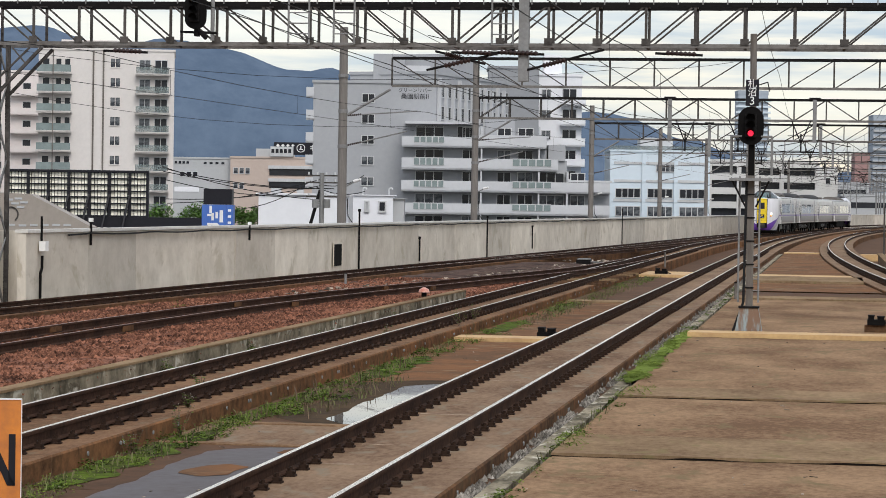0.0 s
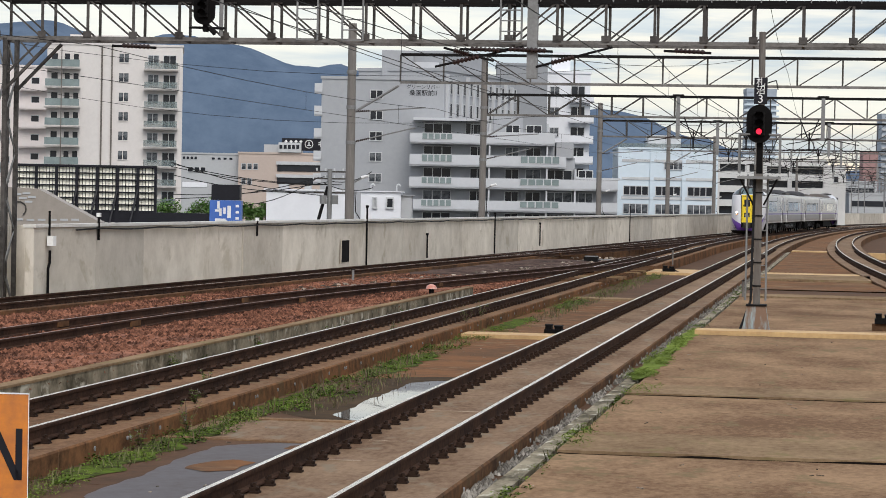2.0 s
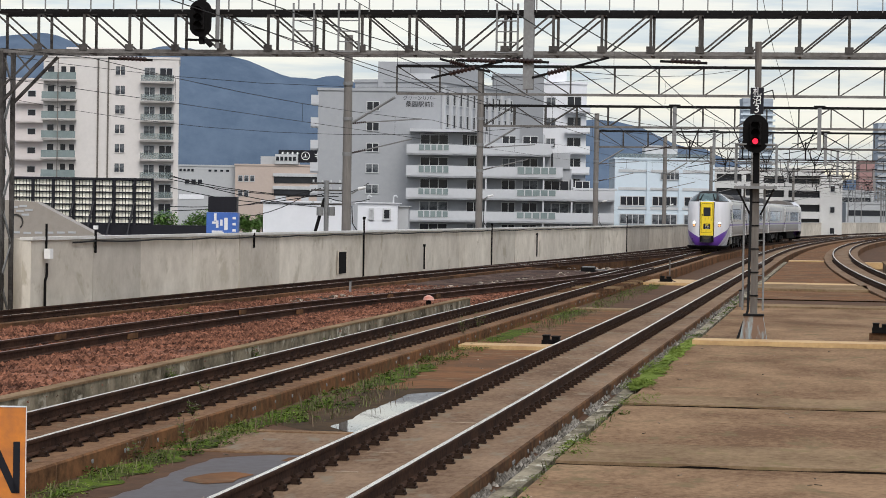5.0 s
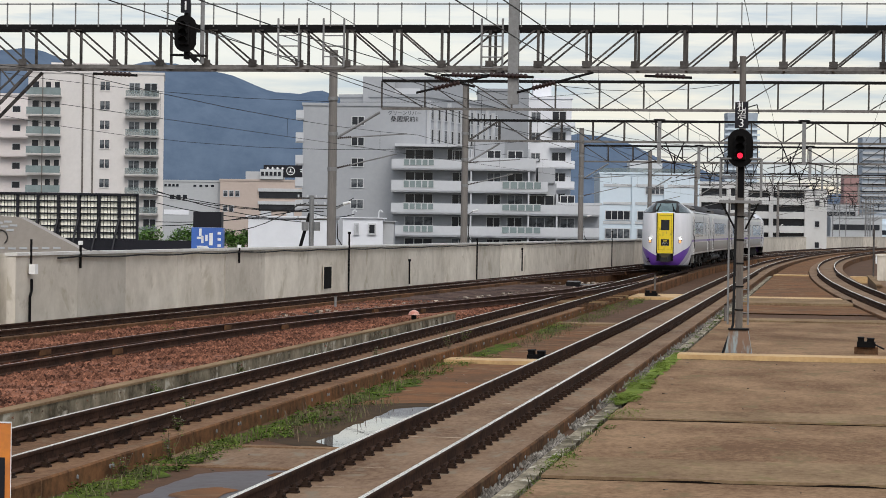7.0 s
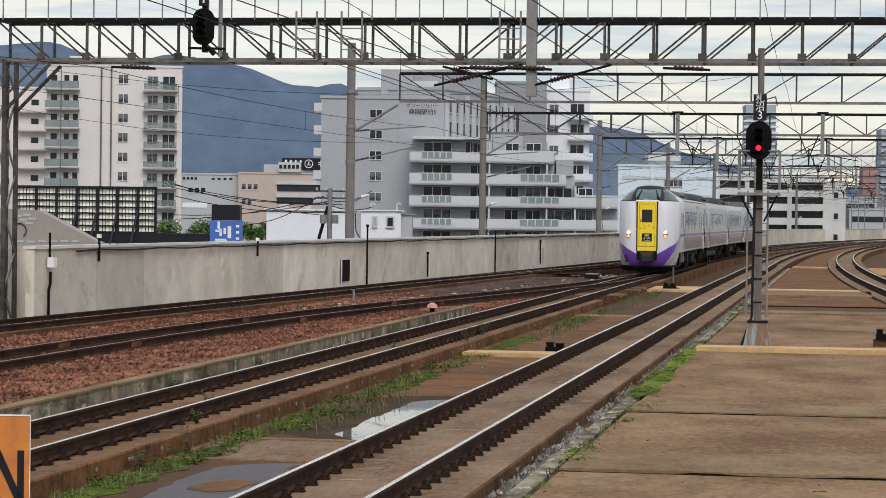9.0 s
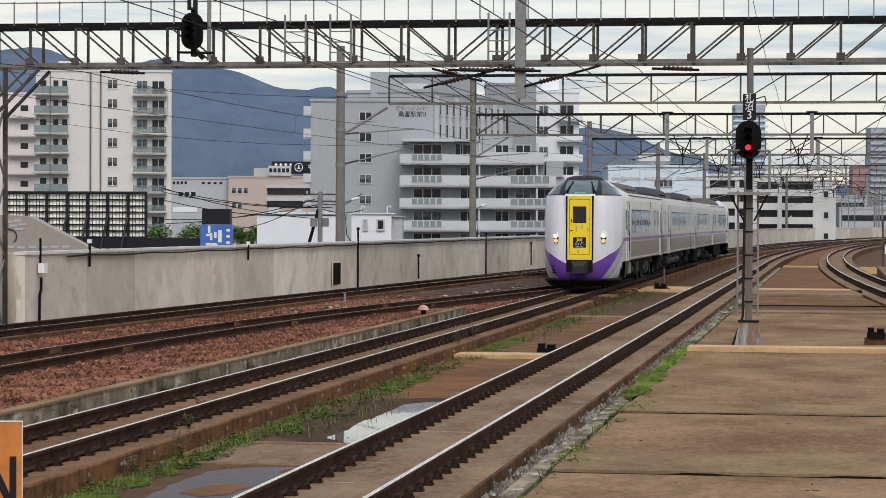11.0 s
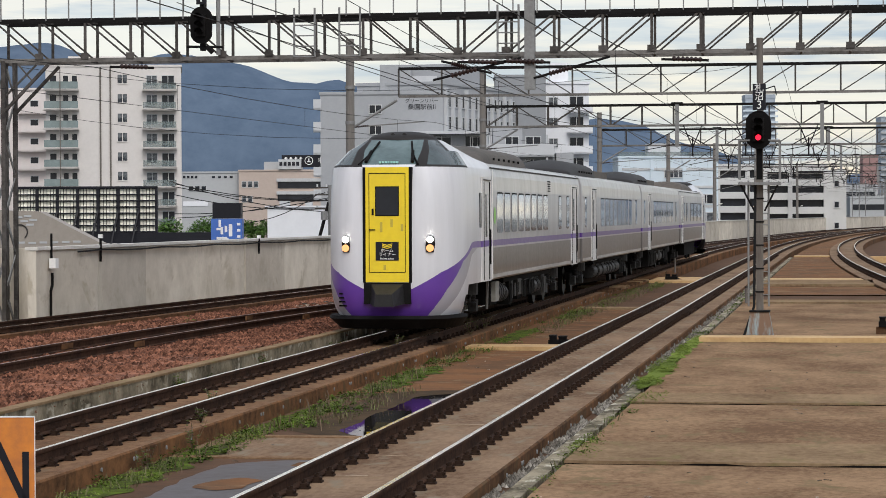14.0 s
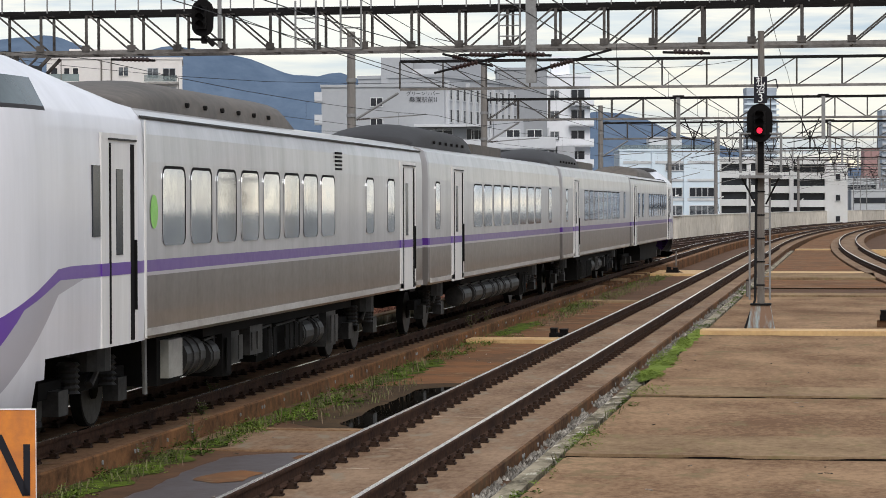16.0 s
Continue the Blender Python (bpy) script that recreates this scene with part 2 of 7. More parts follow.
def box(bm, x0, x1, y0, y1, z0, z1, mat=0):
    v = [bm.verts.new(p) for p in ((x0, y0, z0), (x1, y0, z0), (x1, y1, z0), (x0, y1, z0), (x0, y0, z1), (x1, y0, z1), (x1, y1, z1), (x0, y1, z1))]
    for q in ((3, 2, 1, 0), (4, 5, 6, 7), (0, 1, 5, 4), (1, 2, 6, 5), (2, 3, 7, 6), (3, 0, 4, 7)):
        bm.faces.new([v[i] for i in q]).material_index = mat
    return bm


def boxes(*rows):
    bm = bmesh.new()
    for r in rows:
        box(bm, *r)
    return bm


def bar(bm, a, b, r, n=6, r2=None, caps=True):
    """A round bar from a to b."""
    a, b = Vector(a), Vector(b)
    d = (b - a).normalized()
    s = d.cross(Vector((0, 0, 1)) if abs(d.z) < 0.95 else Vector((1, 0, 0))).normalized()
    u = d.cross(s)
    r2 = r if r2 is None else r2
    rings = []
    for p, q in ((a, r), (b, r2)):
        rings.append([bm.verts.new(p + (s * math.cos(2 * math.pi * (i + 0.5) / n) + u * math.sin(2 * math.pi * (i + 0.5) / n)) * q) for i in range(n)])
    for i in range(n):
        bm.faces.new((rings[0][i], rings[0][(i + 1) % n], rings[1][(i + 1) % n], rings[1][i]))
    if caps:
        bm.faces.new(rings[0][::-1])
        bm.faces.new(rings[1])
    return bm


def bars(rows, n=6):
    bm = bmesh.new()
    for r in rows:
        bar(bm, *r, n=n)
    return bm


def sweep(path, profile, mats=None, closed=True):
    """Profile (offset to the right, height) carried along a path of (x, y, z)."""
    bm = bmesh.new()
    rings = []
    for i, p in enumerate(path):
        a, b = Vector(path[max(0, i - 1)]), Vector(path[min(len(path) - 1, i + 1)])
        d = b - a
        s = Vector((d.y, -d.x, 0)).normalized()
        rings.append([bm.verts.new(Vector(p) + s * o + Vector((0, 0, h))) for o, h in profile])
    n = len(profile)
    for r0, r1 in zip(rings, rings[1:]):
        for i in range(n if closed else n - 1):
            f = bm.faces.new((r0[i], r1[i], r1[(i + 1) % n], r0[(i + 1) % n]))
            f.material_index = mats[i] if mats else 0
    if closed:
        bm.faces.new(rings[0])
        bm.faces.new(rings[-1][::-1])
    bmesh.ops.recalc_face_normals(bm, faces=bm.faces)
    return bm


def spline(pts, y):
    """Smooth x at y through a few (y, x) points."""
    for i in range(len(pts) - 1):
        if y <= pts[i + 1][0] or i == len(pts) - 2:
            p0, p1, p2, p3 = pts[max(0, i - 1)], pts[i], pts[i + 1], pts[min(len(pts) - 1, i + 2)]
            t = (y - p1[0]) / (p2[0] - p1[0])
            m1 = (p2[1] - p0[1]) / max(1e-6, p2[0] - p0[0]) * (p2[0] - p1[0])
            m2 = (p3[1] - p1[1]) / max(1e-6, p3[0] - p1[0]) * (p2[0] - p1[0])
            return (2 * t**3 - 3 * t**2 + 1) * p1[1] + (t**3 - 2 * t**2 + t) * m1 + (-2 * t**3 + 3 * t**2) * p2[1] + (t**3 - t**2) * m2


# ---------- plan: tracks run along +y, the tops of the rails lie at z = 0 ----------
def bend(y, start, radius):
    return max(0.0, y - start) ** 2 / (2 * radius)


def track_a(y):
    return -4.65 + bend(y, 150, 2200)


def track_b(y):
    return -8.88 + bend(y, 150, 1500)


def track_c(y):
    return spline([(10, -14.15), (38, -13.95), (48, -13.85), (58, -13.4), (67, -12.6), (73, -11.9), (80, -11.1), (88, -10.15), (98, -9.3), (112, -8.9)], y)


def track_f(y):
    q = min(1.0, max(0.0, (y - 96) / 110))
    return (1 - q * q * (3 - 2 * q)) * track_d(y) + q * q * (3 - 2 * q) * track_b(y)


def parapet(y):
    return -19.0 + 0.0355 * (y - 57) + 4e-5 * (y - 57) ** 2 if y < 257 else -10.3 + 0.0515 * (y - 257) + (y - 257) ** 2 / 3600


def track_d(y):
    return spline([(10, -20.7), (54, -18.35), (80, -16.95), (110, -15.3), (134, -13.9), (158, -12.7), (200, -10.7), (257, -7.6)], y) if y < 257 else parapet(y) + 2.7


def track_e(y):
    return 0.15 + (y - 172) ** 2 / 3100


def line_of(f, y0, y1, z=0.0, step=3.0, off=0.0):
    n = max(2, int((y1 - y0) / step) + 1)
    return [(f(y) + off, y, z) for y in np.linspace(y0, y1, n)]
# ---------- ground and viaduct ----------
def setting(name, bm, mat, label, category):
    return tagged(part(name, bm, mat), label, category, kind="structure")


setting("ground", boxes((-3200, 3200, -600, 4700, -9.0, -8.5)), "city", "flat grey city ground far below the viaduct", "ground")
setting("viaduct_deck", sweep(line_of(lambda y: 0.5 * (parapet(y) + track_e(max(y, 60))), -8, 560, -0.62, 6.0), [(-19, 0), (19, 0), (19, -1.5), (-19, -1.5)]),
        "wet", "muddy brown concrete viaduct deck between the tracks", "viaduct")

RAIL = [(-0.027, 0.0), (0.027, 0.0), (0.031, -0.003), (0.036, -0.014), (0.034, -0.04), (0.011, -0.052), (0.011, -0.135), (0.064, -0.15), (0.064, -0.165),
        (-0.064, -0.165), (-0.064, -0.15), (-0.011, -0.135), (-0.011, -0.052), (-0.034, -0.04), (-0.036, -0.014), (-0.031, -0.003)]
RAIL_MATS = [0] + [1] * 14 + [0]


def clip_mesh():
    bm = boxes((-0.15, 0.15, -0.055, 0.055, -0.19, -0.172))
    for s in (-1, 1):
        box(bm, s * 0.10 - 0.04, s * 0.10 + 0.04, -0.04, 0.04, -0.172, -0.135)
        bar(bm, (s * 0.10, 0, -0.14), (s * 0.10, 0, -0.095), 0.018, 6)
        bar(bm, (s * 0.145, -0.045, -0.15), (s * 0.06, 0.03, -0.115), 0.014, 5)
    me = bpy.data.meshes.new("fastener")
    bm.to_mesh(me)
    bm.free()
    me.materials.append(M["clip"])
    return me


CLIP = clip_mesh()


def railway(f, y0, y1, label, top="rail_top", singles=None, z=0.0, far=150, plates=()):
    """A track of two rails on fasteners."""
    ob = thing("railway_track", Matrix(), label, "railway track", "railway tracks")
    for s in (-0.5665, 0.5665):
        part("rail", sweep(line_of(f, y0, y1, z, 3.0, s), RAIL, RAIL_MATS), [top, "rail_side"], ob)
    joined = bmesh.new()
    y = y0 + 0.3
    k = 0
    while y < min(y1, far):
        for s in (-0.5665, 0.5665):
            if singles and singles[0] < y < singles[1]:
                o = new("fastener", CLIP)
                o.location, o.parent = (f(y) + s, y, z), ob
            else:
                x = f(y) + s
                for q in (-1, 1):
                    box(joined, x + q * 0.11 - 0.06, x + q * 0.11 + 0.06, y - 0.06, y + 0.06, z - 0.19, z - 0.11)
        y += 0.583
    if joined.verts:
        tagged(part("fastener", joined, "clip", ob), kind="stuff")
    else:
        joined.free()
        for y in plates:
            for s, q in ((-0.5665, 0.0), (0.5665, 0.9)):
                x, yy = f(y + q) + s, y + q
                part("fishplate", boxes((x + 0.012, x + 0.055, yy - 0.30, yy + 0.30, z - 0.13, z - 0.03), (x - 0.055, x - 0.012, yy - 0.30, yy + 0.30, z - 0.13, z - 0.03), (x - 0.12, x + 0.12, yy - 0.16, yy + 0.16, z - 0.2, z - 0.15)), "kerb", ob)
    return ob


railway(track_a, 14, 420, "pair of polished steel rails on a concrete slab", singles=(17, 62))
railway(track_b, 14, 420, "rails with bright worn tops on rust-stained slab", singles=(22, 62))
railway(track_c, 20, 112, "brown rusty rails on red ballast curving into a turnout", "rail_rust", z=0.06, far=0, plates=(44.5, 57.0, 70.0))
railway(track_f, 96, 206, "brown rusty crossover rails between two tracks", "rail_rust", z=0.02, far=0, plates=(118, 140))
railway(track_d, 20, 420, "rails running close along the concrete parapet", z=0.03)
railway(track_e, 60, 420, "curved rails on a raised slab beyond the deck")


def strip(name, f, y0, y1, lo, hi, z0, z1, mat, label, category, gap=None):
    return setting(name, sweep(line_of(f, y0, y1, 0.0, 4.0), [(lo, z1), (hi, z1), (hi, z0), (lo, z0)]), mat, label, category)


def slab_row(f, y0, y1, lo, hi, z0, z1, label, pitch=6.1, studs=0, single=90, mats=("slab", "kerb")):
    """A track slab cast in lengths, with a narrow joint between them."""
    ob = thing("track_slab", Matrix(), label, "track slab", "", "structure")
    rnd = random.Random(21)
    y = y0
    while y < y1:
        e = min(y1, y + pitch)
        bm = sweep(line_of(f, y + 0.012, e - 0.012, 0.0, 3.1), [(lo + 0.02, z1), (hi - 0.02, z1), (hi, z1 - 0.02), (hi, z0), (lo, z0), (lo, z1 - 0.02)], [0, 1, 1, 0, 1, 1])
        part("slab_panel", bm, list(mats), ob)
        if lo == -0.92 and y < 70:
            part("lime_stain", boxes((f(y) - 0.44, f(y) + rnd.uniform(-0.2, 0.3), y + 0.02, y + 0.10, z1, z1 + 0.004), (f(y) - 0.4, f(y) + rnd.uniform(-0.3, 0.0), y + 2.1, y + 2.16, z1, z1 + 0.004)), "beam_pale", ob, "pale leached stain across the slab")
        if studs and y < single:
            for q in (0.2, 0.4, 0.42, 0.62, 0.8):
                yy = y + q * pitch
                x = f(yy) + (hi if studs > 0 else lo)
                bm = bmesh.new()
                bar(bm, (x - 0.01, yy, z1 - 0.10), (x + 0.012, yy, z1 - 0.10), 0.026, 8)
                part("stud", bm, "galv", ob, "pale round metal stud")
        y = e
    return ob


slab_row(track_a, 12, 360, -0.92, 1.16, -0.62, -0.19, "brown stained concrete track slab with a studded kerb", studs=1)
slab_row(track_b, 12, 360, -1.12, 1.0, -0.62, -0.19, "rust-brown concrete track slab with a studded kerb", studs=1, mats=("slab_rust", "kerb_rust"))
slab_row(track_e, 66, 360, -1.16, 1.16, -0.62, -0.19, "grey curved concrete track slab")
slab_row(track_d, 20, 360, -1.2, 1.2, -0.60, -0.16, "dark stained concrete slab along the parapet")


# ballast bed between the low wall and the parapet track
def ballast_bed():
    rnd = random.Random(4)
    bm = bmesh.new()
    ys = np.arange(14, 112, 1.0)
    rows = []
    for y in ys:
        x0, x1 = track_b(y) - 1.14, track_d(y) + 1.22
        rows.append([bm.verts.new((x0 + (x1 - x0) * q, y, h + rnd.uniform(-0.02, 0.02))) for q, h in
                     ((0, -0.02 if y < 66 else -0.2), (0.12, -0.04 if y < 66 else -0.14), (0.3, -0.10), (0.45, -0.13), (0.6, -0.13), (0.8, -0.14), (1.0, -0.14))])
    for a, b in zip(rows, rows[1:]):
        for i in range(len(a) - 1):
            bm.faces.new((a[i], a[i + 1], b[i + 1], b[i])).material_index = int(a[i].co.y + 1.5 * i > 84)
    bmesh.ops.recalc_face_normals(bm, faces=bm.faces)
    setting("ballast_bed", bm, ["ballast", "turnout_mud"], "red-brown crushed stone ballast bed", "ballast")
    verts, faces = [], []
    for _ in range(42000):
        y = 24 + 60 * rnd.random() ** 1.4
        q = rnd.random()
        x0, x1 = track_b(y) - 1.16, track_d(y) + 1.25
        x = x0 + (x1 - x0) * q
        h = -0.03 - 0.11 * min(1, q / 0.45) if y < 66 else -0.16
        r = rnd.uniform(0.028, 0.066)
        a0 = rnd.random() * 6.28
        n = len(verts)
        for i in range(4):
            verts.append((x + r * math.cos(a0 + i * 1.57) * rnd.uniform(0.7, 1.2), y + r * math.sin(a0 + i * 1.57) * rnd.uniform(0.7, 1.2), h + rnd.uniform(-0.01, 0.02)))
        verts.append((x + rnd.uniform(-0.02, 0.02), y, h + r * rnd.uniform(0.7, 1.25)))
        faces += [(n, n + 1, n + 4), (n + 1, n + 2, n + 4), (n + 2, n + 3, n + 4), (n + 3, n, n + 4)]
    me = bpy.data.meshes.new("ballast_stones")
    me.from_pydata(verts, [], faces)
    me.materials.append(M["ballast"])
    ob = new("ballast_stones", me)
    tagged(ob, "loose red-brown crushed stones", "ballast", kind="stuff")


ballast_bed()
strip("retaining_wall", track_b, 12, 67, -1.32, -1.14, -0.62, 0.05, "stone", "low stained concrete retaining wall beside the ballast", "retaining wall")


strip("wall_coping", track_b, 12, 67, -1.335, -1.125, 0.052, 0.085, "beam", "tan concrete edge on the retaining wall", "coping")
strip("slab_edge", track_d, 20, 112, 1.22, 1.45, -0.5, -0.04, "kerb", "brown concrete edge beside the ballast", "kerb")


# ---------- parapet wall ----------
def parapet_wall():
    ob = thing("parapet_wall", Matrix(), "weathered concrete parapet wall with dark joints and pale coping", "wall", "", "structure")
    rnd = random.Random(2)
    ends = [56.2, 60.66, 64.55, 69.4, 74.3, 79.0, 83.44, 90.9, 97.6, 102.1, 110, 118, 125, 131.5, 143.7, 150, 158.2, 169.4, 182.3, 197, 208, 219, 232, 245]
    while ends[-1] < 520:
        ends.append(ends[-1] + 14)
    wide = {83.44: 0.03, 90.9: 0.05, 118: 0.06, 131.5: 0.05, 158.2: 0.06, 169.4: 0.35, 197: 0.15}
    for y, e in zip(ends, ends[1:]):
        dx = rnd.uniform(-0.02, 0.02)
        f = lambda v: parapet(v) + dx
        g = wide.get(y, 0.03)
        part("wall_panel", sweep(line_of(f, y + g, e - 0.008, 0.0, 3.6), [(-0.22, 1.60), (0.0, 1.60), (0.0, -0.4), (-0.22, -0.4)]), "wall", ob)
        part("coping", sweep(line_of(f, y + 0.004, e - 0.004, 0.0, 3.6), [(-0.27, 1.68), (0.05, 1.68), (0.05, 1.605), (-0.27, 1.605)]), "wall_cap", ob)
        if y > 57:
            part("joint_filler", sweep([(parapet(y) - 0.1, y - 0.02, 0), (parapet(y + g) - 0.1, y + g + 0.02, 0)], [(-0.08, 1.58), (0.04, 1.58), (0.04, -0.4), (-0.08, -0.4)]), "dark", ob)
    part("wall_panel", sweep(line_of(lambda v: parapet(v) - 2.2, 20, 58.9, 0.0, 6), [(-0.22, 1.62), (0, 1.62), (0, -0.4), (-0.22, -0.4)]), "wall", ob)
    part("wall_panel", boxes((-21.3, -19.2, 58.9, 59.15, -0.4, 1.62)), "wall", ob)


parapet_wall()
# ---------- deck on the near side ----------
def near_deck():
    ob = thing("service_deck", Matrix(), "worn brown concrete deck with cross beams beside the track", "deck", "", "structure")
    z = -0.27
    rows = [(10.0, 26.45, "deck"), (29.0, 34.9, "deck"), (36.9, 51.7, "deck"), (52.75, 73.8, "deck"), (81.5, 90.6, "deck_rust"), (100.5, 150, "deck_rust"), (152.5, 300, "deck_rust")]

    def edge(y):
        return track_e(y) - 1.2 if y > 88 else 2.6 + max(0, 60 - y) * 0.05
    for a, b, m in rows:
        part("deck_panel", sweep([(0, y, 0) for y in np.linspace(a, b, 2)] if b < 85 else [(0, y, 0) for y in np.linspace(a, b, 12)],
                                 [(-3.0, z), (2.9, z), (2.9, z - 0.4), (-3.0, z - 0.4)]) if b < 85 else deck_piece(a, b, z, edge), m, ob)
    for a, b, m, h in ((26.66, 28.95, "beam", 0.02), (35.1, 36.84, "beam", 0.02), (51.75, 52.7, "yellow_beam", 0.10), (74.0, 76.0, "beam", 0.04), (76.2, 81.3, "wet", -0.03),
                       (90.8, 97.0, "beam", 0.08), (97.1, 100.4, "yellow_beam", 0.05), (150.2, 152.3, "yellow_beam", 0.06)):
        part("cross_beam", boxes((-3.02, edge(a) if a > 80 else 2.9, a, b, z - 0.4, z + h)), m, ob, "pale concrete cross beam")
    # Uneven black strips laid on the deck paint the shadow in each joint.
    for y, w in ((26.44, 0.2), (28.97, 0.11), (34.88, 0.19), (36.86, 0.13), (51.68, 0.1), (73.8, 0.2), (90.6, 0.25)):
        bm = bmesh.new()
        k = 24
        lo = [bm.verts.new((-3.0 + 5.9 * i / k, y - 0.03 * noise.noise(Vector((i * 0.9, y, 0))), z + 0.003)) for i in range(k + 1)]
        hi = [bm.verts.new((-3.0 + 5.9 * i / k, y + w * (0.28 + 2.6 * max(0.0, noise.noise(Vector((i * 0.37, y, 5))))), z + 0.003)) for i in range(k + 1)]
        for i in range(k):
            bm.faces.new((lo[i], lo[i + 1], hi[i + 1], hi[i]))
        part("joint_seam", bm, "crack", ob)
    return ob


def deck_piece(a, b, z, edge):
    bm = bmesh.new()
    ys = np.linspace(a, b, 14)
    rows = [[bm.verts.new(p) for p in ((track_a(y) + 1.65, y, z), (edge(y), y, z), (edge(y), y, z - 0.35), (track_a(y) + 1.65, y, z - 0.35))] for y in ys]
    for r, s in zip(rows, rows[1:]):
        for i in range(4):
            bm.faces.new((r[i], s[i], s[(i + 1) % 4], r[(i + 1) % 4]))
    bmesh.ops.recalc_face_normals(bm, faces=bm.faces)
    return bm


near_deck()
strip("cable_trough", track_a, 12, 150, 1.36, 1.56, -0.62, -0.29, "stone", "narrow concrete cable trough wall beside the deck", "cable trough")


def trench():
    """Muddy gap between the two slabs with cross beams and a puddle."""
    for a, b, m in ((12, 23.2, "wet"), (23.22, 28.0, "wet"), (28.02, 30.6, "slab"), (30.62, 38.4, "wet"), (38.42, 50.6, "deck_rust"), (52.0, 72, "deck_rust"), (73.5, 99.6, "wet")):
        setting("mud_patch", boxes((-7.87, -5.3, a, b, -0.64, -0.405)), m, "rust-brown wet mud between the track slabs", "mud")
    for y0, y1, m, h in ((30.6, 30.8, "deck", -0.388), (50.7, 51.7, "yellow_beam", -0.33), (72.2, 73.4, "beam", -0.36), (99.6, 105, "yellow_beam", -0.30), (27.9, 28.1, "deck", -0.39)):
        setting("trench_beam", boxes((-7.82, -5.5, y0, y1, -0.62, h)), m, "pale concrete beam between the track slabs", "beam")


M["film"] = material("thin_water_on_mud", (0.085, 0.075, 0.078), (0.065, 0.05, 0.045), 0.55, grain=6, blotch=1.2, bump=0.1, spec=0.2)
trench()


M["leafy"] = material("mid_green_leaf", (0.095, 0.145, 0.022), (0.034, 0.052, 0.012), 0.85, bump=0, vary=0.5, spec=0.06)
M["stalk"] = material("dry_brown_stalk", (0.16, 0.11, 0.07), (0.09, 0.06, 0.04), 0.9, bump=0, vary=0.3)


def tufts(name, label, mat, rows, n, hgt, seed, wide=0.012):
    """Blades of grass strewn over strips (x0, x1, y0, y1, z)."""
    rnd = random.Random(seed)
    verts, faces = [], []
    area = [(r[1] - r[0]) * (r[3] - r[2]) for r in rows]
    for _ in range(n):
        x0, x1, y0, y1, z = rnd.choices(rows, area)[0]
        x, y = rnd.uniform(x0, x1), rnd.uniform(y0, y1)
        if noise.noise(Vector((x * 2.3, y * 0.9, seed))) < rnd.uniform(-0.35, 0.25):
            continue
        h, a, w = hgt * rnd.uniform(0.35, 1.2), rnd.random() * 6.28, wide * rnd.uniform(0.7, 1.5)
        lx, ly = math.cos(a) * h * rnd.uniform(0.2, 0.8), math.sin(a) * h * rnd.uniform(0.2, 0.8)
        dx, dy = math.cos(a + 1.57) * w, math.sin(a + 1.57) * w
        k = len(verts)
        verts += [(x - dx, y - dy, z), (x + dx, y + dy, z), (x + lx * 0.5 + dx, y + ly * 0.5 + dy, z + h * 0.65), (x + lx * 0.5 - dx, y + ly * 0.5 - dy, z + h * 0.65), (x + lx, y + ly, z + h)]
        faces += [(k, k + 1, k + 2, k + 3), (k + 3, k + 2, k + 4)]
    me = bpy.data.meshes.new(name)
    me.from_pydata(verts, [], faces)
    me.materials.append(M[mat])
    tagged(new(name, me), label, "grass", kind="stuff")


def clumps(name, label, mat, rows, seed, leaf=0.030):
    """Low cushions of small leaves over strips (x0, x1, y0, y1, z, count, radius)."""
    rnd = random.Random(seed)
    verts, faces = [], []
    for x0, x1, y0, y1, z, count, size in rows:
        for _ in range(count):
            cx, cy = rnd.uniform(x0, x1), rnd.uniform(y0, y1)
            if noise.noise(Vector((cx * 1.3, cy * 0.55, seed))) < rnd.uniform(-0.35, 0.2):
                continue
            r = size * rnd.uniform(0.45, 1.25)
            tall = r * rnd.uniform(0.35, 0.95)
            for _ in range(int(26 + 900 * r * r)):
                a, q = rnd.random() * 6.283, math.sqrt(rnd.random())
                px, py = cx + r * q * math.cos(a), cy + r * 1.5 * q * math.sin(a)
                pz = z + tall * (1 - q * q) * rnd.uniform(0.45, 1.1)
                d, lift = rnd.random() * 6.283, rnd.uniform(-0.2, 0.8)
                ln, w = leaf * rnd.uniform(0.6, 1.5), leaf * rnd.uniform(0.25, 0.5)
                ux, uy = math.cos(d), math.sin(d)
                k = len(verts)
                verts += [(px, py, pz), (px + ux * ln * 0.5 - uy * w, py + uy * ln * 0.5 + ux * w, pz + ln * lift * 0.6),
                          (px + ux * ln, py + uy * ln, pz + ln * lift * 0.7), (px + ux * ln * 0.5 + uy * w, py + uy * ln * 0.5 - ux * w, pz + ln * lift * 0.6)]
                faces.append((k, k + 1, k + 2, k + 3))
    me = bpy.data.meshes.new(name)
    me.from_pydata(verts, [], faces)
    me.materials.append(M[mat])
    tagged(new(name, me), label, "weeds", kind="stuff")


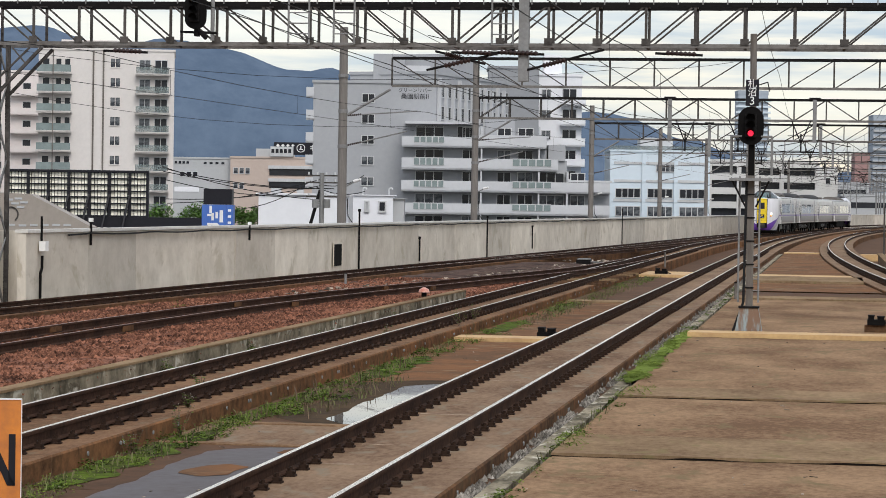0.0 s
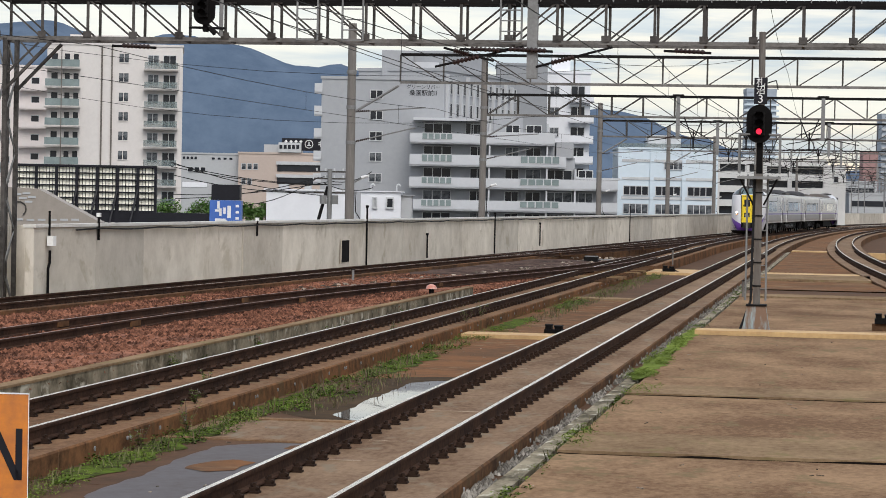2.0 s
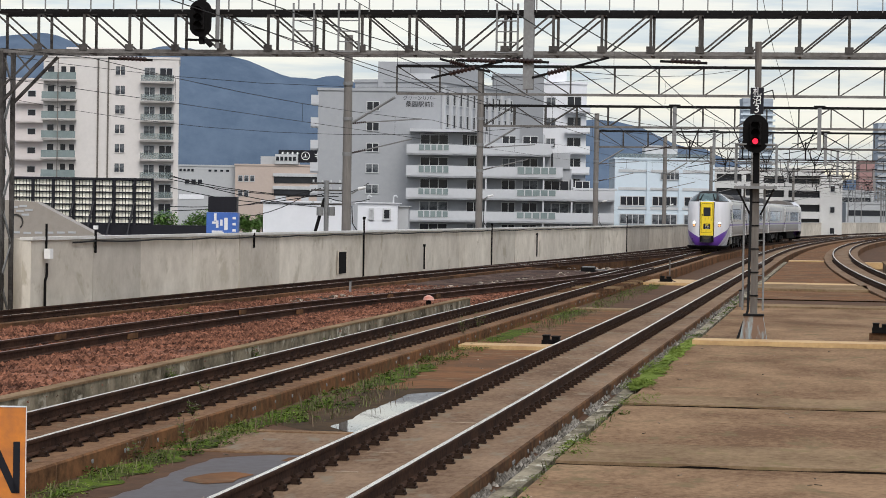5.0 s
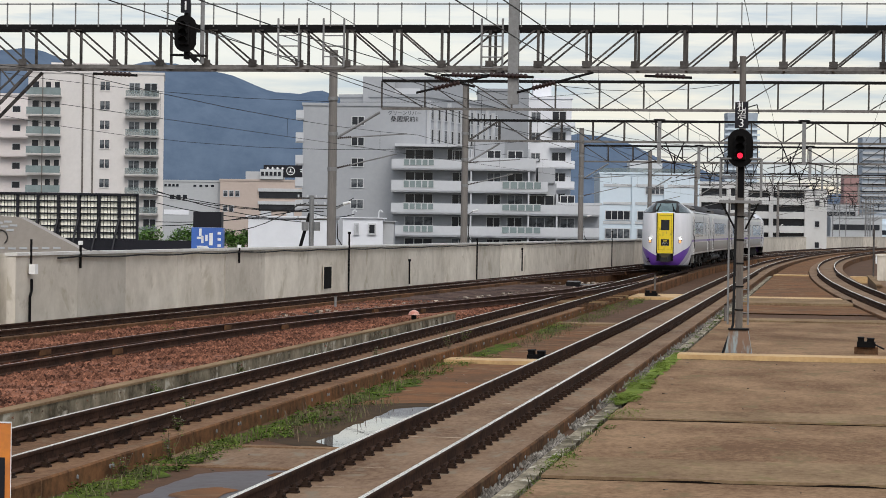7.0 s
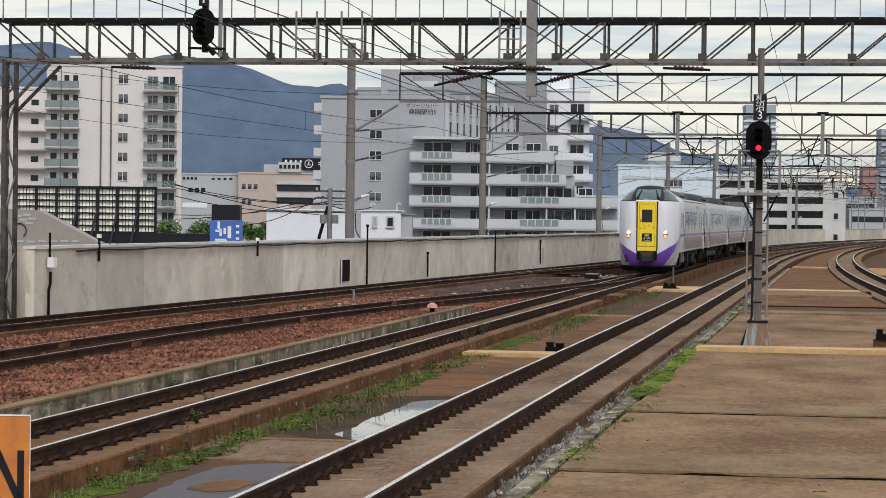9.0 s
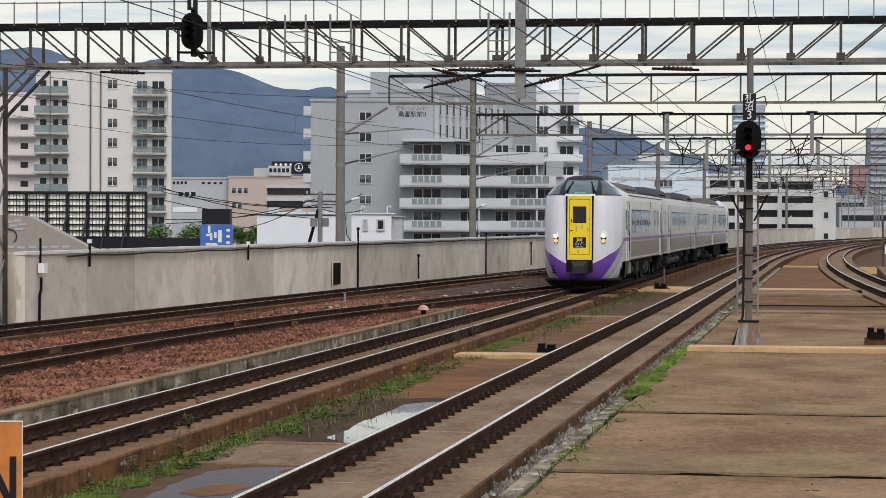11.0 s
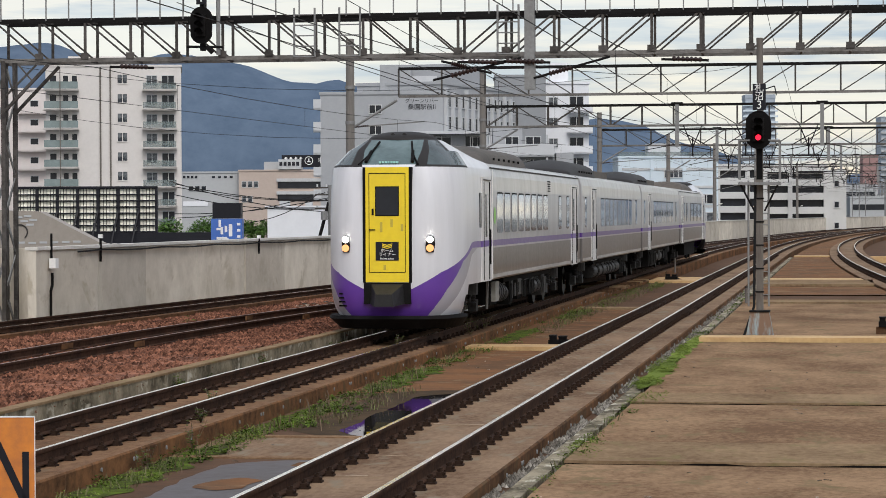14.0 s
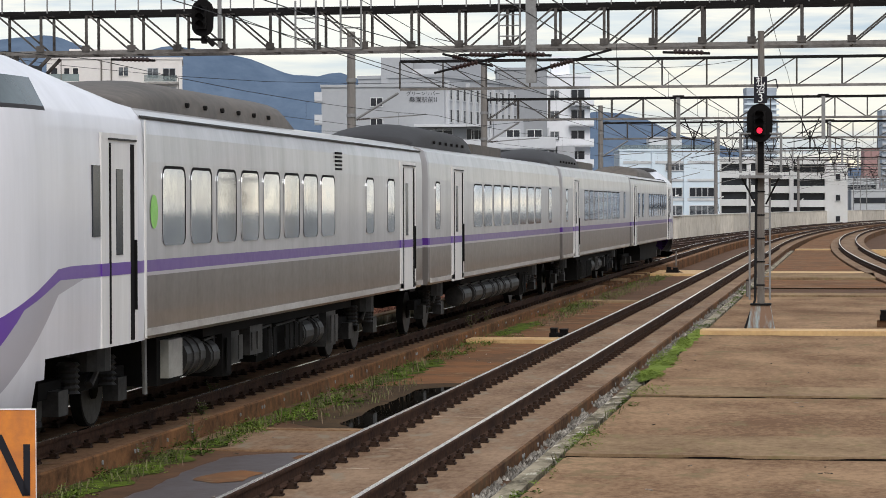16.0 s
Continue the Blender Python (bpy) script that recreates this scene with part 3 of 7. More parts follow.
clumps("moss_cushions", "bright green mossy cushions along the deck edge", "grass",
       [(-3.34, -2.90, 37.4, 45, -0.275, 190, 0.09), (-3.30, -2.98, 45, 55, -0.275, 170, 0.08), (-3.05, -2.6, 34.8, 36.9, -0.27, 26, 0.11), (-3.12, -2.75, 26.3, 29.2, -0.27, 36, 0.11),
        (-3.12, -2.9, 19.5, 26, -0.29, 40, 0.08), (-3.1, -2.9, 29, 34.8, -0.29, 24, 0.07), (-7.80, -7.25, 20, 31, -0.41, 150, 0.13), (-7.80, -7.35, 31, 40, -0.41, 60, 0.11),
        (-7.8, -7.0, 52.5, 59, -0.41, 46, 0.19), (-7.8, -7.1, 65.5, 72, -0.41, 40, 0.20), (-7.8, -7.2, 44, 51, -0.41, 22, 0.14), (-7.8, -7.2, 76, 99, -0.41, 40, 0.2)], 3, 0.026)
clumps("leafy_weeds", "dull green leafy weeds along the kerb", "leafy",
       [(-7.82, -7.2, 20, 52, -0.41, 190, 0.12), (-7.7, -6.9, 31.5, 39.5, -0.42, 60, 0.10), (-7.8, -6.9, 52, 100, -0.41, 90, 0.17), (-9.75, -9.5, 22, 40, -0.19, 20, 0.09), (-10.02, -9.88, 24, 62, -0.19, 46, 0.13),
        (-8.75, -8.5, 24, 62, -0.19, 30, 0.08), (-3.15, -2.85, 19, 35, -0.31, 60, 0.09), (-3.3, -3.05, 55, 84, -0.28, 46, 0.12), (-16.2, -15.4, 56, 62, -0.12, 6, 0.1), (-4.2, -3.95, 26, 30, -0.19, 3, 0.07)], 13, 0.042)
tufts("weeds", "dull green and brown weeds in the muddy gap", "weed",
      [(-7.8, -7.3, 20, 52, -0.42), (-7.6, -6.7, 32.0, 39.5, -0.42), (-7.6, -6.9, 60, 100, -0.42), (-3.1, -2.9, 26, 33, -0.30)],
      7000, 0.10, 5, 0.005)
tufts("dry_stalks", "thin dry brown stalks standing by the puddle", "stalk",
      [(-7.4, -6.6, 31.5, 38.5, -0.42), (-7.6, -7.2, 26, 44, -0.42), (-8.4, -8.2, 44, 52, -0.3), (-7.4, -6.7, 58, 90, -0.42)], 900, 0.24, 9, 0.004)


def flowering_weed(x, y, z, hgt, seed):
    """A thin branching weed with small pale flower heads."""
    rnd = random.Random(seed)
    ob = thing("flowering_weed", pose(x, y, z), "thin green weed with tiny pale flowers beside a rail", "weed", "flowering weeds")
    stems, leaves, heads = bmesh.new(), bmesh.new(), bmesh.new()
    for _ in range(9):
        a, r = rnd.random() * 6.283, rnd.uniform(0.05, 0.5) * hgt
        tip = Vector((math.cos(a) * r, math.sin(a) * r, hgt * rnd.uniform(0.45, 1.0)))
        bar(stems, (0, 0, 0), tip, 0.004, 4, 0.002)
        for _ in range(9):
            p = tip * rnd.uniform(0.1, 0.95)
            d, ln = rnd.random() * 6.283, rnd.uniform(0.04, 0.075)
            u, w = Vector((math.cos(d) * ln, math.sin(d) * ln, 0.012)), Vector((-math.sin(d), math.cos(d), 0)) * ln * 0.3
            leaves.faces.new([leaves.verts.new(v) for v in (p, p + u * 0.5 + w, p + u, p + u * 0.5 - w)])
        bar(heads, tip, tip + Vector((0, 0, 0.010)), 0.007, 5, 0.003)
    for name, bm, m in (("stalk", stems, "stalk"), ("foliage", leaves, "leafy"), ("blossom", heads, "gravel")):
        tagged(part(name, bm, m, ob), kind="stuff")


for k, (x, y, z, h) in enumerate(((-7.72, 28.6, -0.4, 0.42), (-8.05, 30.2, -0.19, 0.2), (-8.62, 33.0, -0.19, 0.24), (-9.95, 41.5, -0.19, 0.3), (-8.6, 47.0, -0.19, 0.3), (-8.0, 52.5, -0.19, 0.45), (-9.95, 36.0, -0.19, 0.28),
                                  (-8.1, 55.5, -0.19, 0.4), (-7.7, 26.5, -0.4, 0.3))):
    flowering_weed(x, y, z, h, 50 + k)


def rubble():
    """Broken pale stones in the mud of the turnout and chips beside the deck edge."""
    rnd = random.Random(23)
    verts, faces = [], []
    for _ in range(420):
        y = rnd.uniform(66, 118)
        x = track_c(min(y, 111)) - 0.9 - rnd.random() ** 1.5 * 1.9
        if y > 112:
            x = rnd.uniform(-12.6, -9.8)
        r, k, z = rnd.uniform(0.03, 0.11), len(verts), -0.15
        for i in range(5):
            verts.append((x + r * math.cos(i * 1.257 + y) * rnd.uniform(0.7, 1.3), y + r * 1.6 * math.sin(i * 1.257 + y) * rnd.uniform(0.7, 1.3), z))
        for i in range(5):
            p = verts[k + i]
            verts.append((x + (p[0] - x) * 0.7, y + (p[1] - y) * 0.7, z + r * rnd.uniform(0.35, 0.8)))
        faces += [(k + i, k + (i + 1) % 5, k + 5 + (i + 1) % 5, k + 5 + i) for i in range(5)] + [tuple(k + 5 + i for i in range(5))]
    me = bpy.data.meshes.new("rubble")
    me.from_pydata(verts, [], faces)
    me.materials.append(M["debris"])
    tagged(new("rubble", me), "pale broken stones lying by the turnout", "rubble", kind="stuff")


def moss(name, x0, x1, y0, y1, z, seed, label, mat):
    """A thin mat of moss with an uneven outline."""
    bm = bmesh.new()
    n = int((y1 - y0) / 0.07) + 1
    left, right = [], []
    for k in range(n + 1):
        y = y0 + (y1 - y0) * k / n
        e = min(1.0, 5 * min(k, n - k) / n + 0.15)
        m = (x0 + x1) / 2
        a = m - (m - x0) * e * (0.75 + 0.5 * noise.noise(Vector((seed, y * 1.3, 0))))
        b = m + (x1 - m) * e * (0.75 + 0.6 * noise.noise(Vector((seed + 9, y * 1.7, 0))))
        left.append(bm.verts.new((a, y, z)))
        right.append(bm.verts.new((b, y, z)))
    for k in range(n):
        bm.faces.new((left[k], right[k], right[k + 1], left[k + 1]))
    tagged(part(name, bm, mat), label, "moss", kind="stuff")


moss("moss", -3.34, -2.88, 37.8, 45, -0.262, 1.0, "bright green moss strip beside the deck", "grass")
moss("moss", -3.30, -2.92, 44, 54.8, -0.263, 3.0, "bright green moss strip beside the deck", "grass")


def pool(name, x0, x1, y0, y1, z, seed, label, mat, category="puddle"):
    """A shallow sheet with a softly winding edge, running under the slab on one side."""
    bm = bmesh.new()
    n = int((y1 - y0) / 0.12)
    rows = []
    for k in range(n + 1):
        y = y0 + (y1 - y0) * k / n
        e = min(1.0, min(k + 1, n - k) / n * 9) ** 0.35
        w = noise.noise(Vector((seed, y * 0.6, 0))) * 0.12 + noise.noise(Vector((seed, y * 2.6, 5))) * 0.05
        rows.append((bm.verts.new((x1 - (x1 - x0 + w) * (0.35 + 0.65 * e), y, z)), bm.verts.new((x1, y, z))))
    for p, q in zip(rows, rows[1:]):
        bm.faces.new((p[0], p[1], q[1], q[0]))
    tagged(part(name, bm, mat), label, category, kind="stuff")


# Brown weedy water; the dark mirror image of weeds is painted into it.
M["murk"] = material("weedy_water_dark_reflection", (0.040, 0.028, 0.018), (0.080, 0.052, 0.030), 0.9, spec=0.05, grain=9, blotch=1.6, bump=0.2)
pool("puddle", -7.25, -5.0, 30.85, 39.2, -0.402, 4.0, "weedy shallow water beside the puddle, dark reflection in its colour", "murk")
pool("puddle", -6.55, -5.0, 30.82, 38.4, -0.398, 11.0, "still puddle mirroring the pale sky", "puddle")
pool("puddle", -7.0, -5.0, 21.6, 27.85, -0.400, 14.0, "shallow wet film over brown mud", "film")
moss("mud_patch", -6.75, -6.1, 24.6, 25.8, -0.395, 17.0, "rusty patch of mud above the water", "deck_rust")
moss("mud_patch", -6.3, -5.6, 27.0, 27.6, -0.395, 19.0, "rusty patch of mud above the water", "deck_rust")
for q, (a, b) in enumerate(((-7.25, 23), (-7.3, 30.0), (-7.1, 38.5), (-7.2, 53.5), (-7.1, 65.5))):
    moss("moss", -7.86, a, b, b + 6.8, -0.398, 2.0 + q, "dull green moss on the mud", "moss")


def pebbles():
    rnd = random.Random(8)
    verts, faces = [], []
    for _ in range(9000):
        y = 17 + 85 * rnd.random() ** 1.7
        x = track_a(y) + rnd.uniform(1.17, 1.36)
        if noise.noise(Vector((x * 2, y * 0.7, 3))) < rnd.uniform(-0.3, 0.3):
            continue
        r, k, z = rnd.uniform(0.02, 0.055), len(verts), -0.355
        for i in range(4):
            verts.append((x + r * math.cos(i * 1.57 + y), y + r * math.sin(i * 1.57 + y), z))
        verts.append((x, y, z + r * 1.3))
        faces += [(k, k + 1, k + 4), (k + 1, k + 2, k + 4), (k + 2, k + 3, k + 4), (k + 3, k, k + 4)]
    me = bpy.data.meshes.new("gravel")
    me.from_pydata(verts, [], faces)
    me.materials.append(M["gravel"])
    tagged(new("gravel", me), "pale loose gravel in the gap beside the slab", "gravel", kind="stuff")


pebbles()


def debris():
    """Small chips and twigs lying on the deck and the mud."""
    rnd = random.Random(17)
    bm = bmesh.new()
    for _ in range(90):
        y = 20 + 32 * rnd.random() ** 1.4
        x, z = (rnd.uniform(-2.9, 2.2), -0.268) if rnd.random() < 0.6 else (rnd.uniform(-7.6, -5.7), -0.4)
        r, a = rnd.uniform(0.006, 0.016), rnd.random() * 3.14
        if rnd.random() < 0.45:
            bar(bm, (x, y, z + 0.008), (x + math.cos(a) * r * 6, y + math.sin(a) * r * 6, z + 0.012), 0.006, 4)
        else:
            box(bm, x - r, x + r, y - r * 1.6, y + r * 1.6, z - 0.02, z + r * 0.6)
    tagged(part("debris", bm, "debris"), "small stone chips and twigs strewn on the deck", "debris", kind="stuff")


M["debris"] = material("mixed_chips", (0.30, 0.25, 0.20), (0.05, 0.04, 0.03), 0.9, lo=0.47, hi=0.53, grain=8, blotch=0.7, bump=0, vary=0.5, spec=0.1)
debris()
rubble()
strip("gravel_bed", track_a, 12, 150, 1.16, 1.36, -0.62, -0.36, "wet", "muddy gravel filling beside the track slab", "gravel")


# ---------- gantries ----------
def gantry(y, x0, x1, z0, z1, panel, deep, r, label, rail=False, flip=-9.5, zig=False):
    ob = thing("gantry", pose(0, y, 0), label, "gantry", "steel gantries over the tracks")
    n = int(round((x1 - x0) / panel))
    xs = [x0 + (x1 - x0) * i / n for i in range(n + 1)]
    for yy in ((0.0, deep) if deep else (0.0,)):
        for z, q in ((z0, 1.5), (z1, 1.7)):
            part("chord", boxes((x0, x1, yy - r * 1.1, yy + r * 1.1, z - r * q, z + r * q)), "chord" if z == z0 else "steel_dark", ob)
        for i, x in enumerate(xs):
            part("upright", boxes((x - r, x + r, yy - r * 0.6, yy + r * 0.6, z0, z1)), "steel", ob)
            if i < n:
                a, b = (z1, z0) if (x < flip and not zig) or (zig and i % 2) else (z0, z1)
                bm = bmesh.new()
                bar(bm, (x, yy, a), (xs[i + 1], yy, b), r * 0.9, 4)
                part("diagonal", bm, "steel", ob)
    if deep:
        for i, x in enumerate(xs):
            for z in (z0, z1):
                part("cross_bar", boxes((x - r * 0.8, x + r * 0.8, 0.0, deep, z - r * 0.8, z + r * 0.8)), "steel", ob)
            if rail:
                part("gusset", boxes((x - 0.10, x + 0.10, -0.06, -0.045, z0 + 0.02, z0 + 0.17)), "steel", ob)
    if rail:
        for h in (0.53,):
            part("hand_rail", boxes((x0, x1, -0.05, -0.02, z1 + h, z1 + h + 0.03)), "galv", ob)
        for i in range(2 * n):
            x = x0 + (x1 - x0) * (i + 0.3) / (2 * n)
            part("rail_post", boxes((x - 0.014, x + 0.014, -0.05, -0.02, z1, z1 + 0.58)), "galv", ob)
        for x in (x0 + 7.5, x0 + 8.6, x0 + 12.4):
            part("hatch", bars([((x, -0.1, z0), (x, -0.1, z1 + 0.2), 0.025), ((x + 0.5, -0.1, z0), (x + 0.5, -0.1, z1 + 0.2), 0.025)] + [((x, -0.1, z0 + k * 0.25), (x + 0.5, -0.1, z0 + k * 0.25), 0.015) for k in range(5)]), "galv", ob)
    return ob


def lattice_column(ob, x, y, z0, z1, w, d):
    for sx in (-1, 1):
        for sy in (0, 1):
            part("column_leg", boxes((x + sx * w - 0.05, x + sx * w + 0.05, y + sy * d - 0.05, y + sy * d + 0.05, z0, z1)), "steel", ob)
    z, k = z0, 0
    while z < z1 - 0.3:
        e = min(z1, z + 0.95)
        for sy in (0, 1):
            bm = bmesh.new()
            bar(bm, (x - w if k % 2 else x + w, y + sy * d, z), (x + w if k % 2 else x - w, y + sy * d, e), 0.02, 4)
            part("lacing", bm, "galv", ob)
        for sx in (-1, 1):
            bm = bmesh.new()
            bar(bm, (x + sx * w, y, z if k % 2 else e), (x + sx * w, y + d, e if k % 2 else z), 0.02, 4)
            part("lacing", bm, "galv", ob)
        z, k = e, k + 1


G1 = gantry(57.5, -20.454, 10.442, 6.20, 7.16, 1.1443, 1.0, 0.032, "big weathered grey steel lattice gantry with a handrail", rail=True)
lattice_column(G1, -20.36, 0.0, -0.4, 6.2, 0.12, 0.85)
for row in ([((-20.24, 0, 4.95), (-19.1, 0, 6.1), 0.05), ((-20.24, 0.85, 4.95), (-19.1, 0.85, 6.1), 0.05), ((-19.9, 0, 5.3), (-20.0, 0, 6.1), 0.025), ((-19.5, 0, 5.7), (-19.85, 0, 6.1), 0.025), ((-20.24, 0, 5.3), (-19.4, 0, 6.1), 0.03)]):
    part("knee_brace", bars([row], 4), "steel", G1)
lattice_column(G1, 10.7, 0.0, -0.6, 6.2, 0.2, 0.85)

POLES = [(96, -19.4, 9.4), (131, -19.2, 10.05), (170, -16.75, 9.4), (212, -14.95, 9.2), (252, -13.05, 9.5), (300, -10.6, 9.4), (352, -6.6, 9.4), (405, -1.5, 9.4)]


def insulator(ob, a, b, r=0.05, n=7):
    a, b = Vector(a), Vector(b)
    d = (b - a).normalized()
    s = d.cross(Vector((0, 0, 1))).normalized()
    u = d.cross(s)
    bm = bmesh.new()
    rings = []
    for k in range(2 * n + 1):
        q = r if k % 2 else r * 0.45
        rings.append([bm.verts.new(a.lerp(b, k / (2 * n)) + (s * math.cos(i * 1.047) + u * math.sin(i * 1.047)) * q) for i in range(6)])
    for x, y in zip(rings, rings[1:]):
        for i in range(6):
            bm.faces.new((x[i], x[(i + 1) % 6], y[(i + 1) % 6], y[i]))
    part("insulator", bm, "insulator", ob, "ribbed brown porcelain insulator")


def catenary_pole(y, x, top):
    ob = thing("catenary_pole", pose(x, y, 0), "grey concrete catenary pole with steel brackets behind the parapet", "pole", "concrete catenary poles")
    bm = bmesh.new()
    bar(bm, (0, 0, -8.5), (0, 0, top), 0.22, 14, 0.165)
    part("shaft", bm, "pole", ob, smooth=False)
    for z in (4.6, 6.0, 7.4):
        bm = bmesh.new()
        bar(bm, (0, 0, z), (0, 0, z + 0.14), 0.20, 12)
        part("clamp", bm, "galv", ob)
    bm = bars([((0.15, 0, 5.9), (1.9, 0, 6.95), 0.05), ((0.15, 0, 4.7), (2.6, 0, 5.3), 0.028), ((0.15, 0, 5.9), (3.0, 0, 6.1), 0.028)])
    part("bracket", bm, "galv", ob)
    insulator(ob, (0.2, 0, 4.72), (0.75, 0, 4.85))
    insulator(ob, (0.2, 0, 5.9), (0.75, 0, 5.95))
    bm = bars([((0.2, 0, 3.1), (0.55, -0.1, 3.3), 0.03)])
    part("lamp_arm", bm, "galv", ob)
    bm = bmesh.new()
    bar(bm, (0.5, -0.1, 3.28), (0.78, -0.15, 3.36), 0.07, 8, 0.05)
    part("lamp_head", bm, "white", ob, "small white lamp head")
    bm = bars([((0.24, -0.1, 2.6), (0.28, -0.1, 1.9), 0.02), ((0.28, -0.1, 1.9), (0.55, -0.1, 1.5), 0.02)])
    part("cable", bm, "wire", ob)
    return ob


for i, (y, x, top) in enumerate(POLES):
    catenary_pole(y, x, top)
    right = track_e(y) + 5.5
    g = gantry(y + 0.25, -17.48 if i == 0 else x + 0.1, -19.215 + 15 * 1.735 if i == 0 else right, 7.1, 8.2, 1.735, 0.5 if 100 < y < 180 else 0.0, 0.034, "slender grey steel lattice gantry across the tracks", flip=-10, zig=i % 2 == 1)
    right = right if i else -19.215 + 15 * 1.735
    part("leg", boxes((right - 0.2, right + 0.1, -0.15, 0.15, -0.62, 8.5)), "steel", g)
    for tx in ((track_b(y) + 0.1, track_a(y) + 3.5) if i else ()):
        part("drop_post", boxes((tx - 0.10, tx + 0.10, -0.12, 0.08, 5.95, 8.2)), "galv", g)
        part("cap_plate", boxes((tx - 0.3, tx + 0.3, -0.12, 0.08, 8.2, 8.32)), "steel_dark", g)
        part("strut", bars([((tx, 0, 6.9), (tx - 1.6, 0, 6.0), 0.025), ((tx, 0, 6.1), (tx - 1.9, 0, 5.75), 0.022), ((tx, 0, 6.9), (tx + 1.6, 0, 6.0), 0.025), ((tx, 0, 6.1), (tx + 1.9, 0, 5.75), 0.022)]), "steel_dark", g)
        insulator(g, (tx - 0.2, 0, 6.08), (tx - 0.7, 0, 5.98), 0.06)
        insulator(g, (tx + 0.2, 0, 6.08), (tx + 0.7, 0, 5.98), 0.06)
    if 100 < y < 400:
        for q in (-3.3, -0.5, 2.8):
            tx = track_a(y) + q
            part("bracket_frame", bars([((tx - 0.5, -0.1, 7.1), (tx, -0.1, 5.9), 0.03), ((tx + 0.5, -0.1, 7.1), (tx, -0.1, 5.9), 0.03), ((tx - 0.7, -0.1, 6.3), (tx + 0.7, -0.1, 6.3), 0.02), ((tx - 0.7, -0.1, 5.5), (tx + 0.7, -0.1, 5.5), 0.02), ((tx, -0.1, 6.4), (tx, -0.1, 5.45), 0.04)]), "steel_dark", g)

# droppers and insulators on the big gantry
part("drop_post", boxes((-7.42, -7.18, -0.1, 0.12, 5.35, 8.6)), "galv", G1)
for x in (-17.5, -9.0, -8.1, -7.9, -4.2):
    part("cross_arm", bars([((x, -0.15, 6.02), (x + 1.1, -0.15, 5.98), 0.03)]), "steel_dark", G1)
    insulator(G1, (x + 0.25, -0.15, 6.03), (x + 0.95, -0.15, 6.0), 0.07)
for a, b in (((-9.6, -0.1, 5.6), (-7.5, -0.1, 6.1)), ((-7.2, -0.1, 5.62), (-5.4, -0.1, 6.1)), ((-9.4, -0.1, 6.05), (-8.2, -0.1, 5.75))):
    part("pull_off_arm", bars([(a, b, 0.028)]), "steel_dark", G1)
    insulator(G1, Vector(a).lerp(Vector(b), 0.2), Vector(a).lerp(Vector(b), 0.5), 0.075)


# ---------- overhead wires ----------
def wire(name, pts, r, label):
    ob = part(name, sweep_wire(pts, r), "wire")
    return tagged(ob, label, "overhead wire", "overhead wires")


def sweep_wire(pts, r):
    """One unbroken thin tube through the points."""
    bm = bmesh.new()
    rings = []
    for i, p in enumerate(pts):
        d = (Vector(pts[min(i + 1, len(pts) - 1)]) - Vector(pts[max(i - 1, 0)])).normalized()
        s = d.cross(Vector((0, 0, 1)) if abs(d.z) < 0.95 else Vector((1, 0, 0))).normalized()
        u = d.cross(s)
        rings.append([bm.verts.new(Vector(p) + (s * a + u * b) * r) for a, b in ((1, 1), (-1, 1), (-1, -1), (1, -1))])
    for a, b in zip(rings, rings[1:]):
        for i in range(4):
            bm.faces.new((a[i], a[(i + 1) % 4], b[(i + 1) % 4], b[i]))
    return bm


STOPS = [8, 57.8] + [p[0] for p in POLES]
for f, side in ((track_a, 0.1), (track_b, -0.1), (track_d, 0.1), (track_e, 0.0)):
    sag, low, hang = [], [], []
    for a, b in zip(STOPS, STOPS[1:]):
        for k in range(6):
            q = k / 6
            y = a + (b - a) * q
            if f is track_e and y < 70:
                continue
            sag.append((f(y) + side, y, 6.05 - 2.6 * q * (1 - q) * ((b - a) / 50) ** 2 * 0.6))
            low.append((f(y) + side, y, 5.25))
            hang.append((sag[-1], low[-1]))
    wire("messenger_wire", sag, 0.007, "thin dark sagging messenger wire above the track")
    wire("contact_wire", low, 0.006, "thin dark contact wire above the track")
    for a, b in hang[1::2]:
        wire("dropper_wire", [a, b], 0.004, "thin vertical dropper wire")
for x0, z0, x1, z1 in ((-15.0, 9.5, -16.8, 8.4), (-2.0, 9.8, -5.0, 8.3), (3.0, 9.5, 0.5, 8.5)):
    pts = []
    for k in range(15):
        q = k / 14
        y = 20 + 150 * q
        pts.append((x0 + (x1 - x0) * q + (parapet(y) - parapet(20)) * 0.35, y, z0 + (z1 - z0) * q - 1.2 * 4 * ((q * 3) % 1) * (1 - (q * 3) % 1) * 0.35))
    wire("feeder_wire", pts, 0.008, "dark sagging feeder wire along the line")
for a, b, s in (((-32, 90, 6.6), (-12, 98, 5.9), 0.8), ((-34, 80, 8.5), (-9, 100, 8.0), 1.1), ((-10, 60, 6.6), (-4, 96, 8.1), 0.5), ((-16, 58, 7.6), (-6, 131, 6.8), 1.2), ((-13, 58, 7.0), (-3, 131, 7.0), 1.0)):
    a, b = Vector(a), Vector(b)
    wire("span_wire", [tuple(a.lerp(b, k / 8) - Vector((0, 0, s * 4 * (k / 8) * (1 - k / 8)))) for k in range(9)], 0.008, "thin dark span wire across the tracks")


